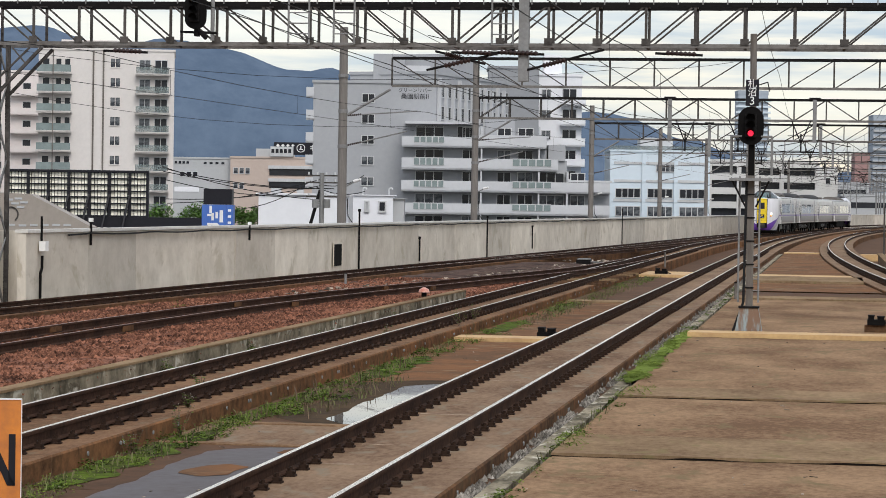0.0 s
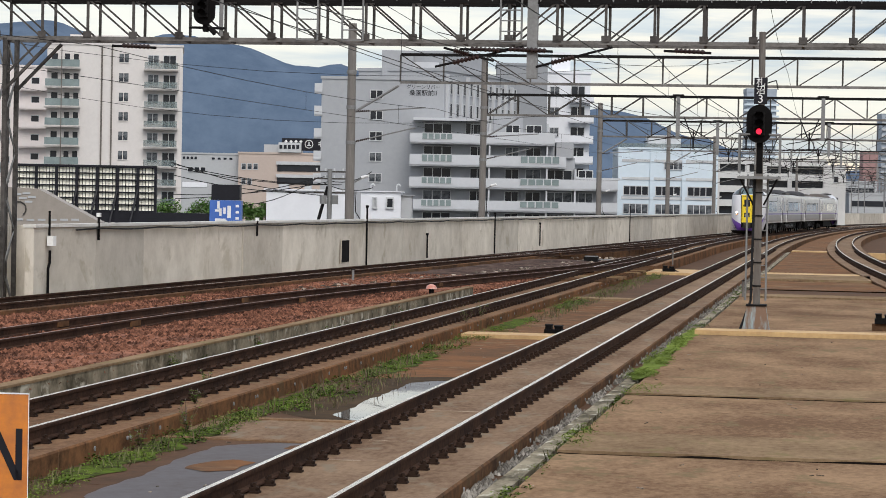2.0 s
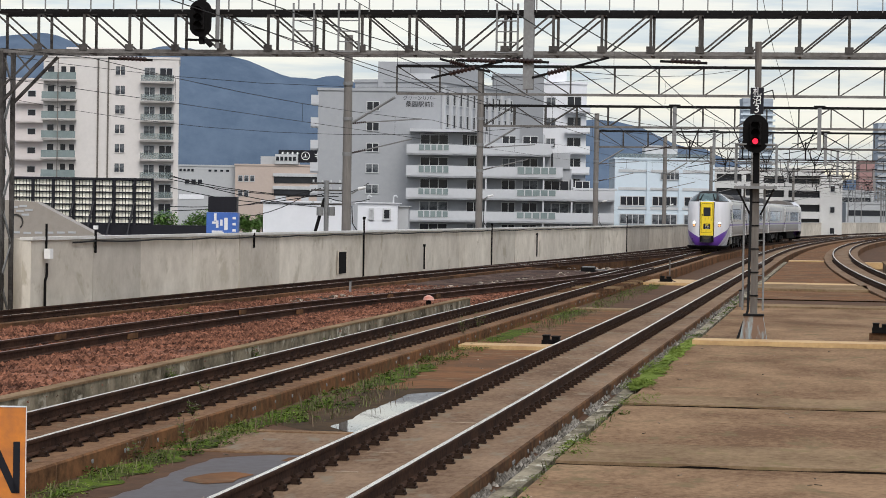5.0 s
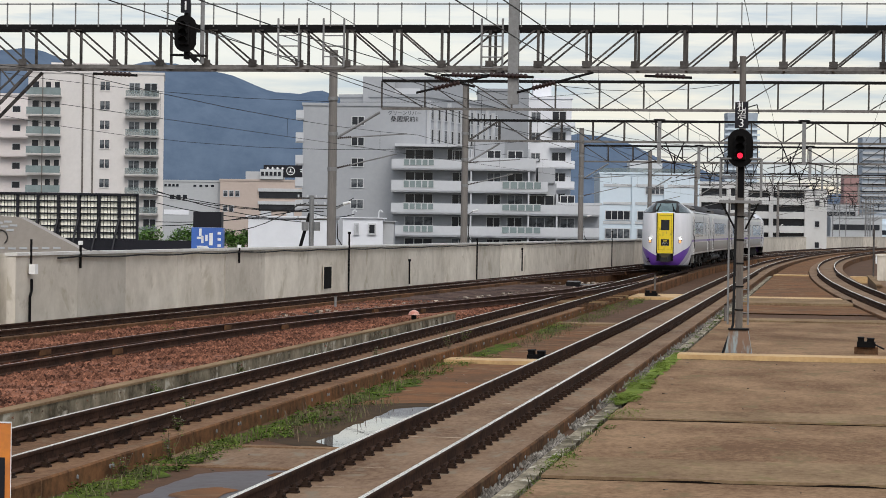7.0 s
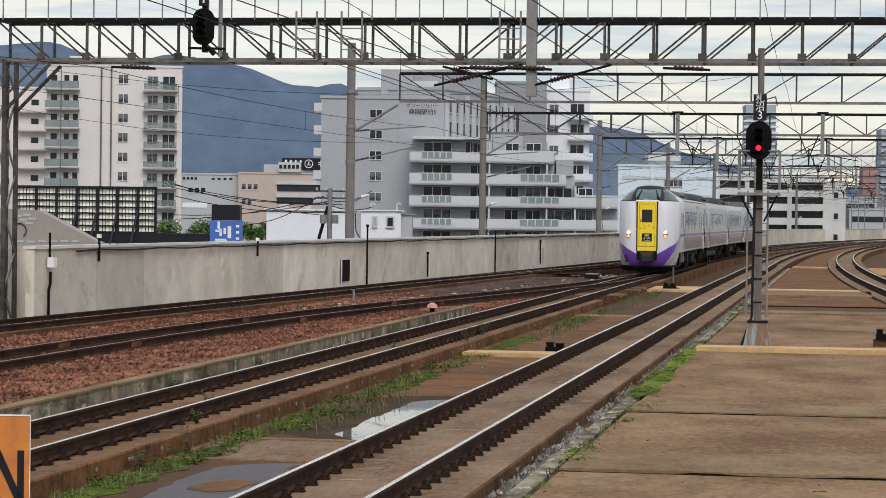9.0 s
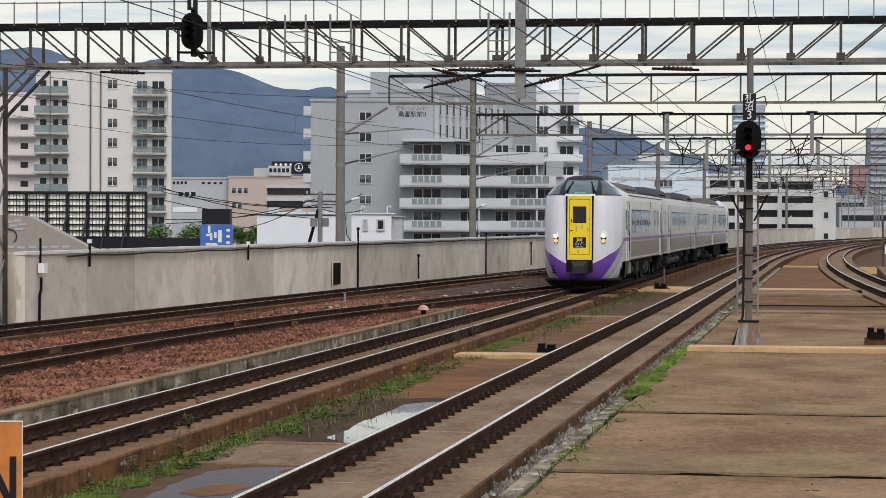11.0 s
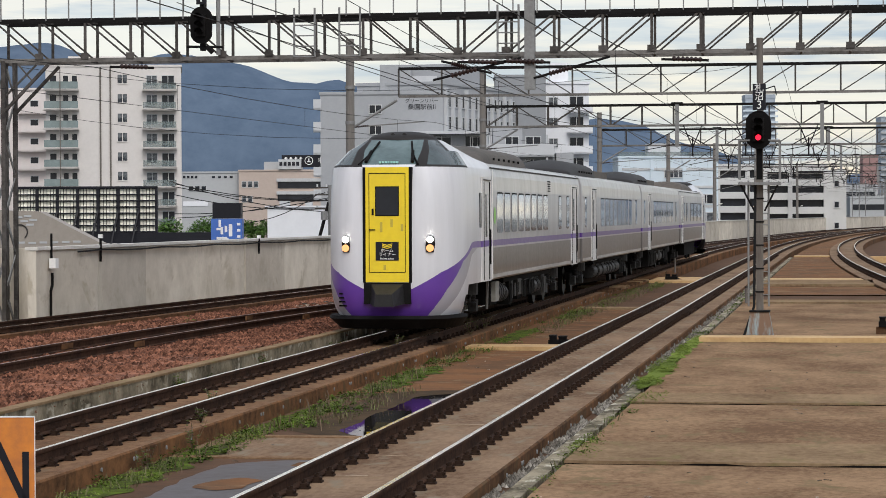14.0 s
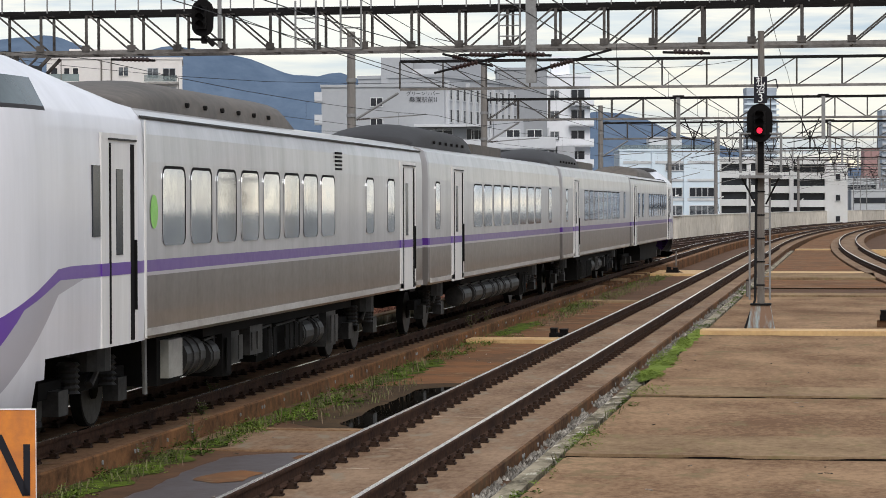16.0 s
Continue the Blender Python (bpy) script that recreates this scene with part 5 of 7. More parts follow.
def apartments():
    ob = building("apartment_complex", 0, 317, "large lavender-grey apartment complex with stepped balconies", "apartment building")
    block(ob, -17.0, -1.2, 0.0, 16, 26.3, "apt_wall")
    part("roof_house", boxes((-9.4, -5.3, 3, 8, 26.3, 30.3)), "apt_wall", ob)
    part("roof_house", boxes((-5.3, -2.0, 4, 8, 26.3, 28.9)), "apt_light", ob)
    for k in range(5):
        window(ob, -9.9, 24.4 - 2.68 * k, 1.5, 1.0, glass="glass" if k < 3 else "pane")
    for k in range(6):
        balcony(ob, -17.9, -16.9, 24.6 - 2.9 * k, 0.2, "apt_light", solid=1.1, h=1.0)
    letters("グリーンリバー", 0.62, "ink", ob, pose(-3.9, -0.03, 25.45, 90), "lettering", "black characters on the wall")
    letters("桑園駅前Ⅱ", 0.80, "ink", ob, pose(-3.9, -0.03, 24.65, 90), "lettering", "black characters on the wall")
    # stepped balcony wing
    block(ob, -5.2, 21.1, -4, 8, 13.9, "apt_wall", cap=0)
    block(ob, -5.2, 15.6, -4.05, 8, 16.6, "apt_wall", cap=0, z0=13.9)
    part("roof_slab", boxes((15.6, 21.3, -5.9, 7, 13.9, 14.15)), "apt_light", ob)
    block(ob, -5.2, 13.0, -4.1, 8, 19.4, "apt_wall", cap=0, z0=16.6)
    block(ob, -5.2, 4.3, -4.2, 8, 21.0, "apt_wall", cap=0, z0=19.4)
    part("roof_slab", boxes((-5.0, 4.5, -6.2, 2, 21.0, 21.35)), "apt_light", ob)
    part("roof_slab", boxes((4.3, 13.2, -6.0, 6, 19.4, 19.7)), "apt_light", ob)
    levels = ((18.05, 12.9, 1.35), (15.22, 14.4, 1.5), (12.45, 21.0, 1.4), (9.6, 21.0, 1.4), (6.8, 21.0, 1.4))
    for z, end, h in levels:
        o = part("balcony", boxes((-5.4, end, -6.0, -4.0, z, z + 0.25), (-5.4, end, -6.0, -5.85, z, z + h)), "apt_light", ob)
        for a, b in ((-3.9, 0.0), (8.6, 13.6) if end > 14 else (30, 30)):
            if b > a:
                part("railing", boxes((a, b, -6.06, -5.98, z + 0.55, z + h + 0.05)), "frame_white", o)
                for k in range(5):
                    part("opening", boxes((a + 0.08 + (b - a) * k / 5, a - 0.08 + (b - a) * (k + 1) / 5, -6.09, -6.05, z + 0.62, z + h - 0.05)), "rail_glass", o)
        for x, w in ((-1.9, 3.4), (3.2, 1.7), (7.6, 1.6), (10.3, 1.8), (13.6, 3.2), (17.0, 1.7), (20.2, 2.0)):
            if x + w / 2 < end - 0.3:
                window(ob, x, z + 1.9, w, 1.3, -4.25, "glass" if (int(x * 7) + int(z)) % 4 else "pane", bars_=2 if w > 3 else 1)
        for x in (4.7, 12.0, 15.6):
            if x < end - 0.5:
                part("fin", boxes((x - 0.1, x + 0.1, -5.9, -4.0, z + h, z + 2.8)), "apt_light", ob)
    window(ob, -1.9, 20.1, 3.4, 1.3, -4.3, "glass", bars_=2)
    window(ob, 2.6, 20.1, 1.8, 1.3, -4.3, "glass")
    part("tank_room", boxes((5.2, 9.0, -1, 4, 19.4, 22.2)), "apt_wall", ob)
    part("end_wall", boxes((13.2, 15.4, -4.4, 4, 16.6, 18.6)), "apt_wall", ob)
    # ribbed wing running back
    w2 = building("ribbed_apartment_wing", -1.3, 317.2, "grey apartment wing with tall vertical ribs", "apartment building", turn=68.4)
    block(w2, 0, 26.5, 0.0, -0.01 + 12, 27.6, "apt_wall", cap=0.4)
    part("roof_house", boxes((6, 20, 2.0, 8, 27.6, 30.6)), "apt_wall", w2)
    for k in range(11):
        x = 1.0 + k * 2.4
        part("rib", boxes((x - 0.22, x + 0.22, -0.4, 0, 15, 27.2 - (k % 3) * 0.5)), "apt_light", w2)
        for j in range(4):
            window(w2, x + 1.2, 25.6 - j * 2.9, 1.5, 1.6, 0.0, "glass" if (j + k) % 3 else "pane", "frame_white", bars_=1)
    # narrow tower behind
    w3 = building("rear_apartment_tower", 13.6, 360, "white and grey apartment tower with corner balconies", "apartment building")
    block(w3, 0, 6.4, 0, 10, 29.8, "white_wall")
    part("roof_house", boxes((0.8, 3.5, 2, 6, 30, 33.0)), "white_wall", w3)
    for k in range(7):
        z = 25.8 - k * 3.0
        window(w3, 1.2, z + 1.4, 1.2, 1.2, glass="pane")
        window(w3, 4.6, z + 1.4, 1.9, 1.5, glass="glass", bars_=1)
        balcony(w3, 3.3, 6.9, z, 1.2, "white_wall", solid=0.95, h=0.9)
    w4 = building("grey_rear_block", 6.2, 352, "plain mid-grey apartment block end", "apartment building")
    block(w4, 0, 7.2, 0, 10, 30.4, "apt_dark")


def office():
    ob = building("office_block", 22.3, 330, "pale blue panelled office block with ribbon windows", "office building")
    block(ob, 0, 13.3, 0, 12, 18.3, "office_wall", cap=0.25)
    part("rooftop_room", boxes((4.2, 8.6, 3, 8, 18.4, 20.3)), "frame_white", ob)
    part("railing", boxes((-0.1, 13.4, 0, 0.05, 18.55, 19.1)), "clear_rail", ob)
    for x in (2.4, 6.7, 11.0):
        for z, h, g in ((12.75, 1.1, "glass"), (10.3, 1.2, "pane"), (16.2, 0.01, "pane")):
            if h > 0.1:
                window(ob, x, z, 3.2, h, 0, g, bars_=3)
    for x in (0.2, 4.5, 8.8, 13.1):
        part("pilaster", boxes((x - 0.25, x + 0.25, -0.25, 0, 0, 18.2)), "office_wall", ob)
    for z in (14.2, 11.6, 16.6):
        part("band", boxes((0, 13.3, -0.1, 0, z, z + 0.35)), "frame_white", ob)
    window(ob, 7.4, 16.2, 2.4, 1.0, 0, "pane", bars_=3)


def garage():
    ob = building("parking_garage", 37.6, 350, "white multi-storey parking garage with open dark decks", "garage")
    for k in range(6):
        z = 16.9 - k * 2.0
        part("deck_front", boxes((0, 7.0, 0, 0.3, z, z + 0.95), (7.0, 15.8, 1.0, 1.3, z - 0.2, z + 0.8)), "park_wall", ob)
        # Dark sheets stand in for the shade inside the open decks.
        part("deck_shade", boxes((0.3, 6.6, 0.6, 0.8, z - 1.05, z), (7.0, 15.5, 1.8, 2.0, z - 1.2, z - 0.2)), "glass", ob)
    for x in (0.2, 4.4, 6.9, 10.6, 15.7):
        part("column", boxes((x - 0.3, x + 0.3, -0.05 if x < 7 else 0.95, 1.6, 0, 17.6)), "park_wall", ob)
    part("back_wall", boxes((0, 15.8, 2.0, 10, 0, 17.2)), "park_wall", ob)
    part("stair_tower", boxes((15.9, 18.6, 1, 8, 0, 17.0)), "park_wall", ob)
    for k in range(4):
        window(ob, 17.2, 15.0 - 3.0 * k, 0.6, 0.8, 1.0, "glass", bars_=0)


def low_row():
    ob = building("grey_shop_building", -49.2, 500, "long low grey building with small roof vents", "building")
    block(ob, -6.3, 6.0, 0, 14, 19.3, "low_wall")
    for k in range(4):
        part("vent", boxes((-5.6 + k * 0.8, -5.1 + k * 0.8, -0.1, 0, 18.3, 18.8), (0.3 + k * 1.2, 0.9 + k * 1.2, -0.1, 0, 18.3, 18.7)), "glass", ob)
    for k in range(3):
        window(ob, -4.0 + k * 1.3, 16.2, 0.9, 0.9, glass="glass", bars_=0)
    part("lettering", boxes((-5.6, -0.6, -0.1, 0, 12.6, 13.6)), "white_wall", ob)
    ob = building("tan_store_building", -43.8, 498, "salmon tan low store building with dark window bands", "building")
    block(ob, 0.5, 18.0, 0, 14, 19.6, "tan_wall")
    for x, z in ((1.6, 17.0), (2.8, 17.0), (4.0, 17.0), (1.6, 14.0), (2.8, 14.0)):
        window(ob, x, z, 0.8, 1.1, glass="pane", bars_=0)
    for z in (17.8, 15.2):
        part("window_band", boxes((8.4, 17.8, -0.2, 0, z - 1.6, z - 0.3)), "glass", ob)
        part("sill_band", boxes((8.2, 18.0, -0.5, 0, z - 0.3, z + 0.35)), "frame_white", ob)
    part("penthouse", boxes((5.4, 9.4, 3, 8, 20.0, 21.6)), "low_wall", ob)
    part("rooftop_room", boxes((8.6, 13.2, -0.5, 6, 20.0, 22.0)), "frame_white", ob)
    for k in range(5):
        part("rooftop_window", boxes((8.8 + k * 0.85, 9.4 + k * 0.85, -0.6, -0.5, 20.7, 21.5)), "glass", ob)
    sign = part("rooftop_sign", boxes((9.2, 19.2, 0.5, 1.2, 20.4, 22.9)), "ink", ob, "black rooftop sign with white marks")
    bm = bmesh.new()
    for k in range(4):
        box(bm, 9.7 + k * 1.0, 10.4 + k * 1.0, 0.4, 0.5, 22.2, 22.3)
        box(bm, 9.9 + k * 1.0, 10.2 + k * 1.0, 0.4, 0.5, 21.95, 22.5)
    part("mark", bm, "white", sign)
    bm = bmesh.new()
    for i in range(16):
        a0, a1 = 2 * math.pi * i / 16, 2 * math.pi * (i + 1) / 16
        bar(bm, (14.7 + 0.8 * math.cos(a0), 0.42, 21.75 + 0.8 * math.sin(a0)), (14.7 + 0.8 * math.cos(a1), 0.42, 21.75 + 0.8 * math.sin(a1)), 0.09, 4)
    box(bm, 14.3, 15.1, 0.4, 0.5, 21.45, 21.6)
    box(bm, 14.6, 14.8, 0.4, 0.5, 21.5, 22.2)
    part("emblem", bm, "white", sign, "white ring emblem")
    bm = bmesh.new()
    for k in range(2):
        box(bm, 16.6 + k * 1.3, 17.5 + k * 1.3, 0.4, 0.5, 22.0, 22.15)
        box(bm, 16.6 + k * 1.3, 17.5 + k * 1.3, 0.4, 0.5, 21.6, 21.75)
        box(bm, 17.0 + k * 1.3, 17.15 + k * 1.3, 0.4, 0.5, 21.2, 22.4)
    part("mark", bm, "white", sign)
    ob = building("white_hall", -11.3, 150, "plain white low hall with a flat roof", "building")
    block(ob, 0, 5.2, 0, 8, 11.35, "white_wall", cap=0.1)
    part("rooftop_unit", boxes((0.6, 1.2, 2, 3, 11.45, 11.75), (2.2, 2.6, 2, 3, 11.45, 11.7), (3.6, 4.2, 2, 3, 11.45, 11.65)), "low_wall", ob)
    ob = building("white_house", -5.9, 160, "small white house with vent pipes on a flat roof", "house")
    block(ob, 0, 2.6, 0, 6, 11.4, "white_wall", cap=0.06)
    block(ob, 2.6, 3.3, 0.8, 6, 11.2, "low_wall", cap=0.05)
    window(ob, 1.9, 10.7, 0.35, 0.55, 0, "glass", bars_=0)
    window(ob, 0.9, 10.7, 0.15, 0.55, 0, "low_wall", bars_=0)
    for x in (0.6, 2.3):
        part("vent_pipe", bars([((x, 1, 11.4), (x, 1, 11.85), 0.05), ((x, 1, 11.85), (x + 0.15, 1, 11.95), 0.05), ((x + 0.15, 1, 11.95), (x + 0.25, 1, 11.8), 0.05)]), "frame_white", ob)


def billboard():
    ob = building("billboard_back", -22.4, 150, "black steel frame with rows of cream square panels", "billboard")
    for x in range(7):
        x0 = -4.2 + x * 1.24
        part("post", boxes((x0 - 0.09, x0 + 0.09, -0.1, 0.15, 6, 12.62)), "ink", ob)
        part("stay", bars([((x0, -0.1, 11.2), (x0 - 0.45, -1.6, 8.2), 0.07)]), "ink", ob)
    for z in range(8):
        part("girt", boxes((-4.3, 4.35, -0.05, 0.1, 9.9 + z * 0.38 - 0.03, 9.9 + z * 0.38 + 0.03)), "ink", ob)
    part("frame", boxes((-4.35, 4.35, -0.12, 0.2, 12.55, 12.68), (4.25, 4.4, -0.12, 0.2, 6, 12.68), (-4.35, 9.5, -0.3, 0.2, 9.2, 9.85)), "ink", ob)
    key = shared(("sign_panel",), lambda: boxes((-0.1, 0.1, 0.1, 0.14, -0.13, 0.13)), "lit")
    for i in range(42):
        for j in range(7):
            x = -4.2 + (i + 0.5) * 8.5 / 42
            p = new("sign_panel", key)
            p.parent, p.location, p.scale = ob, (x, 0, 10.09 + j * 0.38), (0.80, 1, 1.15)
    part("backing", boxes((-4.3, 4.35, 0.2, 0.26, 9.85, 12.6)), "steel_dark", ob)


def roof_shed():
    ob = building("shed", -17.6, 110, "low shed with a tan sheet-metal roof", "shed")
    bm = bmesh.new()
    pts = [(-6, 9.2), (-6, 11.3), (-0.9, 11.1), (1.9, 9.65), (1.9, 9.2)]
    f = [bm.verts.new((x, 0, z)) for x, z in pts]
    b = [bm.verts.new((x, 1.6, z)) for x, z in pts]
    bm.faces.new(f)
    bm.faces.new(b[::-1])
    for i in range(5):
        bm.faces.new((f[i], b[i], b[(i + 1) % 5], f[(i + 1) % 5]))
    bmesh.ops.recalc_face_normals(bm, faces=bm.faces)
    part("roof", bm, "roof", ob)
    part("wall", boxes((-6, 1.9, 0.1, 1.5, 0, 9.2)), "low_wall", ob)
    for x, z in ((-2.0, 10.95), (-1.75, 10.78), (-1.5, 10.62), (-1.6, 11.0), (-1.35, 10.83), (-1.9, 9.82), (-1.4, 9.80), (-0.9, 9.82), (-0.4, 9.83), (0.1, 9.84), (0.6, 9.85)):
        part("roof_light", boxes((x, x + 0.34, -0.02, 0, z - 0.15, z - 0.06)), "low_wall", ob)
    bm = bmesh.new()
    for i in range(12):
        a0, a1 = math.pi * (i / 12 - 0.3), math.pi * ((i + 1) / 12 - 0.3)
        bar(bm, (-1.75 + 0.32 * math.cos(a0), -0.05, 10.2 + 0.32 * math.sin(a0)), (-1.75 + 0.32 * math.cos(a1), -0.05, 10.2 + 0.32 * math.sin(a1)), 0.03, 5)
    part("hoop", bm, "steel", ob)
    part("front", boxes((-6, 1.9, -0.01, 0.05, 8.6, 9.3)), "steel_dark", ob)


def blue_sign():
    ob = building("blue_sign_box", -11.05, 120, "blue box sign with white strokes under a black cabinet", "sign")
    part("mast", boxes((-0.15, 0.15, 0.2, 0.6, 0, 9.4)), "steel_dark", ob)
    part("face", boxes((-0.75, 0.45, 0, 1.2, 9.2, 10.73)), "blue", ob)
    part("side", boxes((0.452, 0.76, 0.05, 1.2, 9.2, 10.73)), "blue", ob)
    part("cabinet", boxes((-0.68, 0.70, 0.05, 1.2, 10.74, 11.5)), "ink", ob)
    for x, z, w, h in ((-0.35, 10.35, 0.05, 0.3), (-0.45, 10.2, 0.25, 0.05), (-0.25, 10.0, 0.05, 0.3), (-0.05, 10.1, 0.05, 0.25), (-0.45, 9.75, 0.45, 0.06), (-0.4, 9.35, 0.06, 0.4), (-0.2, 9.5, 0.06, 0.3), (0.0, 9.4, 0.06, 0.35),
                       (0.15, 9.9, 0.1, 0.06), (0.15, 10.02, 0.1, 0.06), (0.15, 10.14, 0.1, 0.06), (0.15, 10.26, 0.1, 0.06), (0.15, 10.38, 0.1, 0.06)):
        part("stroke", boxes((x - 0.03, x + w + 0.04, -0.02, 0.0, z - 0.03, z + h + 0.03)), "white", ob)
    for z in (10.4, 10.1, 9.8, 9.5):
        part("stroke", boxes((0.52, 0.68, 0.02, 0.05, z, z + 0.12)), "white", ob)


def utility_pole():
    ob = building("utility_pole", -6.95, 140, "utility pole with transformers and tangled wires", "utility pole")
    part("shaft", bars([((0, 0, 0), (0, 0, 12.6), 0.14)], 10), "galv", ob)
    part("stay_pole", bars([((-0.8, 0, 9), (-0.1, 0, 11.6), 0.1)], 8), "steel_dark", ob)
    for z in (12.4, 12.0, 11.2):
        part("cross_arm", boxes((-0.9, 0.9, -0.05, 0.05, z, z + 0.09)), "steel", ob)
        for k in range(4):
            bm = bmesh.new()
            bar(bm, (-0.75 + k * 0.5, 0, z + 0.09), (-0.75 + k * 0.5, 0, z + 0.24), 0.05, 6)
            part("insulator", bm, "frame_white", ob)
    for x in (-0.35, 0.3):
        bm = bmesh.new()
        bar(bm, (x, -0.1, 10.6), (x, -0.1, 11.1), 0.2, 10)
        part("transformer", bm, "galv", ob)
    rnd = random.Random(3)
    for k in range(9):
        a = Vector((rnd.uniform(-0.7, 0.7), 0, rnd.uniform(11, 12.5)))
        b = Vector((rnd.choice((-4.5, -3.2, 2.4, -9)), rnd.uniform(-2, 2), rnd.uniform(10.4, 12.9)))
        part("line", sweep_wire([tuple(a.lerp(b, i / 6) - Vector((0, 0, 1.2 * (i / 6) * (1 - i / 6)))) for i in range(7)], 0.022), "wire", ob)


tower()
pink_block()
apartments()
office()
garage()
low_row()
billboard()
roof_shed()
blue_sign()
utility_pole()


def tree(u, v, hgt, wide, seed):
    rnd = random.Random(seed)
    ob = building("street_tree", u, v, "leafy green street tree behind the parapet", "tree")
    ob["group"] = "street trees"
    bm = bmesh.new()
    bar(bm, (0, 0, 0), (0.1, 0, hgt * 0.55), 0.22, 8, 0.12)
    tips = []
    for k in range(9):
        a, e = rnd.random() * 6.28, rnd.uniform(0.3, 1.0)
        p = Vector((math.cos(a) * wide * 0.6 * (1.1 - e * 0.6), math.sin(a) * wide * 0.6 * (1.1 - e * 0.6), hgt * (0.55 + 0.4 * e)))
        bar(bm, (0.1, 0, hgt * rnd.uniform(0.35, 0.55)), p, 0.08, 6, 0.03)
        tips.append(p)
    part("trunk", bm, "bark", ob)
    verts, faces = [], []
    for p in tips + [Vector((0, 0, hgt * 0.8)), Vector((0, 0, hgt * 0.6))]:
        for _ in range(300):
            d = Vector((rnd.gauss(0, 1), rnd.gauss(0, 1), rnd.gauss(0, 0.8)))
            q = p + d.normalized() * rnd.random() ** 0.45 * wide * 0.36
            s, a, t = rnd.uniform(0.06, 0.13), rnd.random() * 6.28, rnd.uniform(-0.8, 0.8)
            x, y = Vector((math.cos(a), math.sin(a), t)) * s, Vector((-math.sin(a), math.cos(a), rnd.uniform(-0.6, 0.6))) * s * 0.7
            k = len(verts)
            verts += [tuple(q - x), tuple(q + y), tuple(q + x), tuple(q - y)]
            faces.append((k, k + 1, k + 2, k + 3))
    me = bpy.data.meshes.new("crown")
    me.from_pydata(verts, [], faces)
    me.materials.append(M["leaf"])
    o = new("crown", me)
    o.parent = ob


for i, (u, v, h, w) in enumerate(((-20.9, 178, 11.0, 2.3), (-19.4, 181, 11.2, 2.2), (-18.2, 184, 10.8, 2.0), (-22.0, 182, 10.6, 2.0), (-14.6, 180, 11.0, 1.6), (-13.6, 183, 10.9, 1.4))):
    tree(u, v, h, w, 20 + i)


# ---------- far city and hills ----------
def far_city():
    rnd = random.Random(11)
    ob = building("glass_high_rise", 143, 1200, "hazy pale blue high-rise tower with balconies", "tower block")
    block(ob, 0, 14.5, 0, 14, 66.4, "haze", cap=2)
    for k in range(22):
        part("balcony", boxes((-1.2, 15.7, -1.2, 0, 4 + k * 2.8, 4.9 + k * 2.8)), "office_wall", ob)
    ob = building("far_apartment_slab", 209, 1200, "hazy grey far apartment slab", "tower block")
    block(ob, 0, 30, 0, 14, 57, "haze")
    for k in range(15):
        part("balcony", boxes((0, 30, -1.2, 0, 10 + k * 3, 11 + k * 3)), "low_wall", ob)
    ob = building("red_brick_high_rise", 192, 1150, "hazy reddish far tower block", "tower block")
    block(ob, 0, 7, 0, 10, 37, "brick")
    for k in range(34):
        u, v = rnd.uniform(66, 150), rnd.uniform(520, 900)
        if u / v < 0.126:
            u = v * rnd.uniform(0.135, 0.2)
        h, w = rnd.uniform(12, 19), rnd.uniform(6, 16)
        ob = building("far_building", u, v, "hazy pale far city building", "building")
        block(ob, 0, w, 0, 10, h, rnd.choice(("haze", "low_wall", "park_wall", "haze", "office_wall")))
        for j in range(3):
            part("window_band", boxes((0.6, w - 0.6, -0.1, 0, h - 2.6 - j * 3, h - 1.4 - j * 3)), "glass", ob)
    for k in range(14):
        v = rnd.uniform(560, 900)
        u = -v * 0.13 + rnd.uniform(0, v * 0.22)
        h, w = rnd.uniform(9, 12.5), rnd.uniform(8, 18)
        ob = building("far_building", u, v, "hazy low far city building", "building")
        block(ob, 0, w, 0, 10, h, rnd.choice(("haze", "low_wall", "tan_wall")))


far_city()


def hills(name, ridge, v, label, seed, back):
    """Wooded ridge: heights above eye level at stations across the view."""
    bm = bmesh.new()
    us = np.linspace(ridge[0][0], ridge[-1][0], 150)
    rows = []
    for j in range(9):
        q = j / 8
        row = []
        for u in us:
            top = spline(ridge, u)
            z = top * math.sin(q * math.pi / 2) ** 0.8 + 9 * noise.noise(Vector((u * 0.012, q * 4, seed))) * (0.4 + q) + 4 * noise.noise(Vector((u * 0.05, q * 9, seed))) * q
            row.append(bm.verts.new((u, v + q * back, z - 9 * (1 - q))))
        rows.append(row)
    for a, b in zip(rows, rows[1:]):
        for i in range(len(a) - 1):
            bm.faces.new((a[i], a[i + 1], b[i + 1], b[i]))
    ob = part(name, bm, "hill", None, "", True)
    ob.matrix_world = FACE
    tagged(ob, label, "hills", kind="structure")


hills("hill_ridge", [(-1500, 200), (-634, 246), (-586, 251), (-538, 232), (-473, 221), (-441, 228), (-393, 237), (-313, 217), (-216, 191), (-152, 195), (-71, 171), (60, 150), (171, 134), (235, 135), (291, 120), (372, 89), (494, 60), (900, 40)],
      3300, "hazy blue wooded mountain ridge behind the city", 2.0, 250)
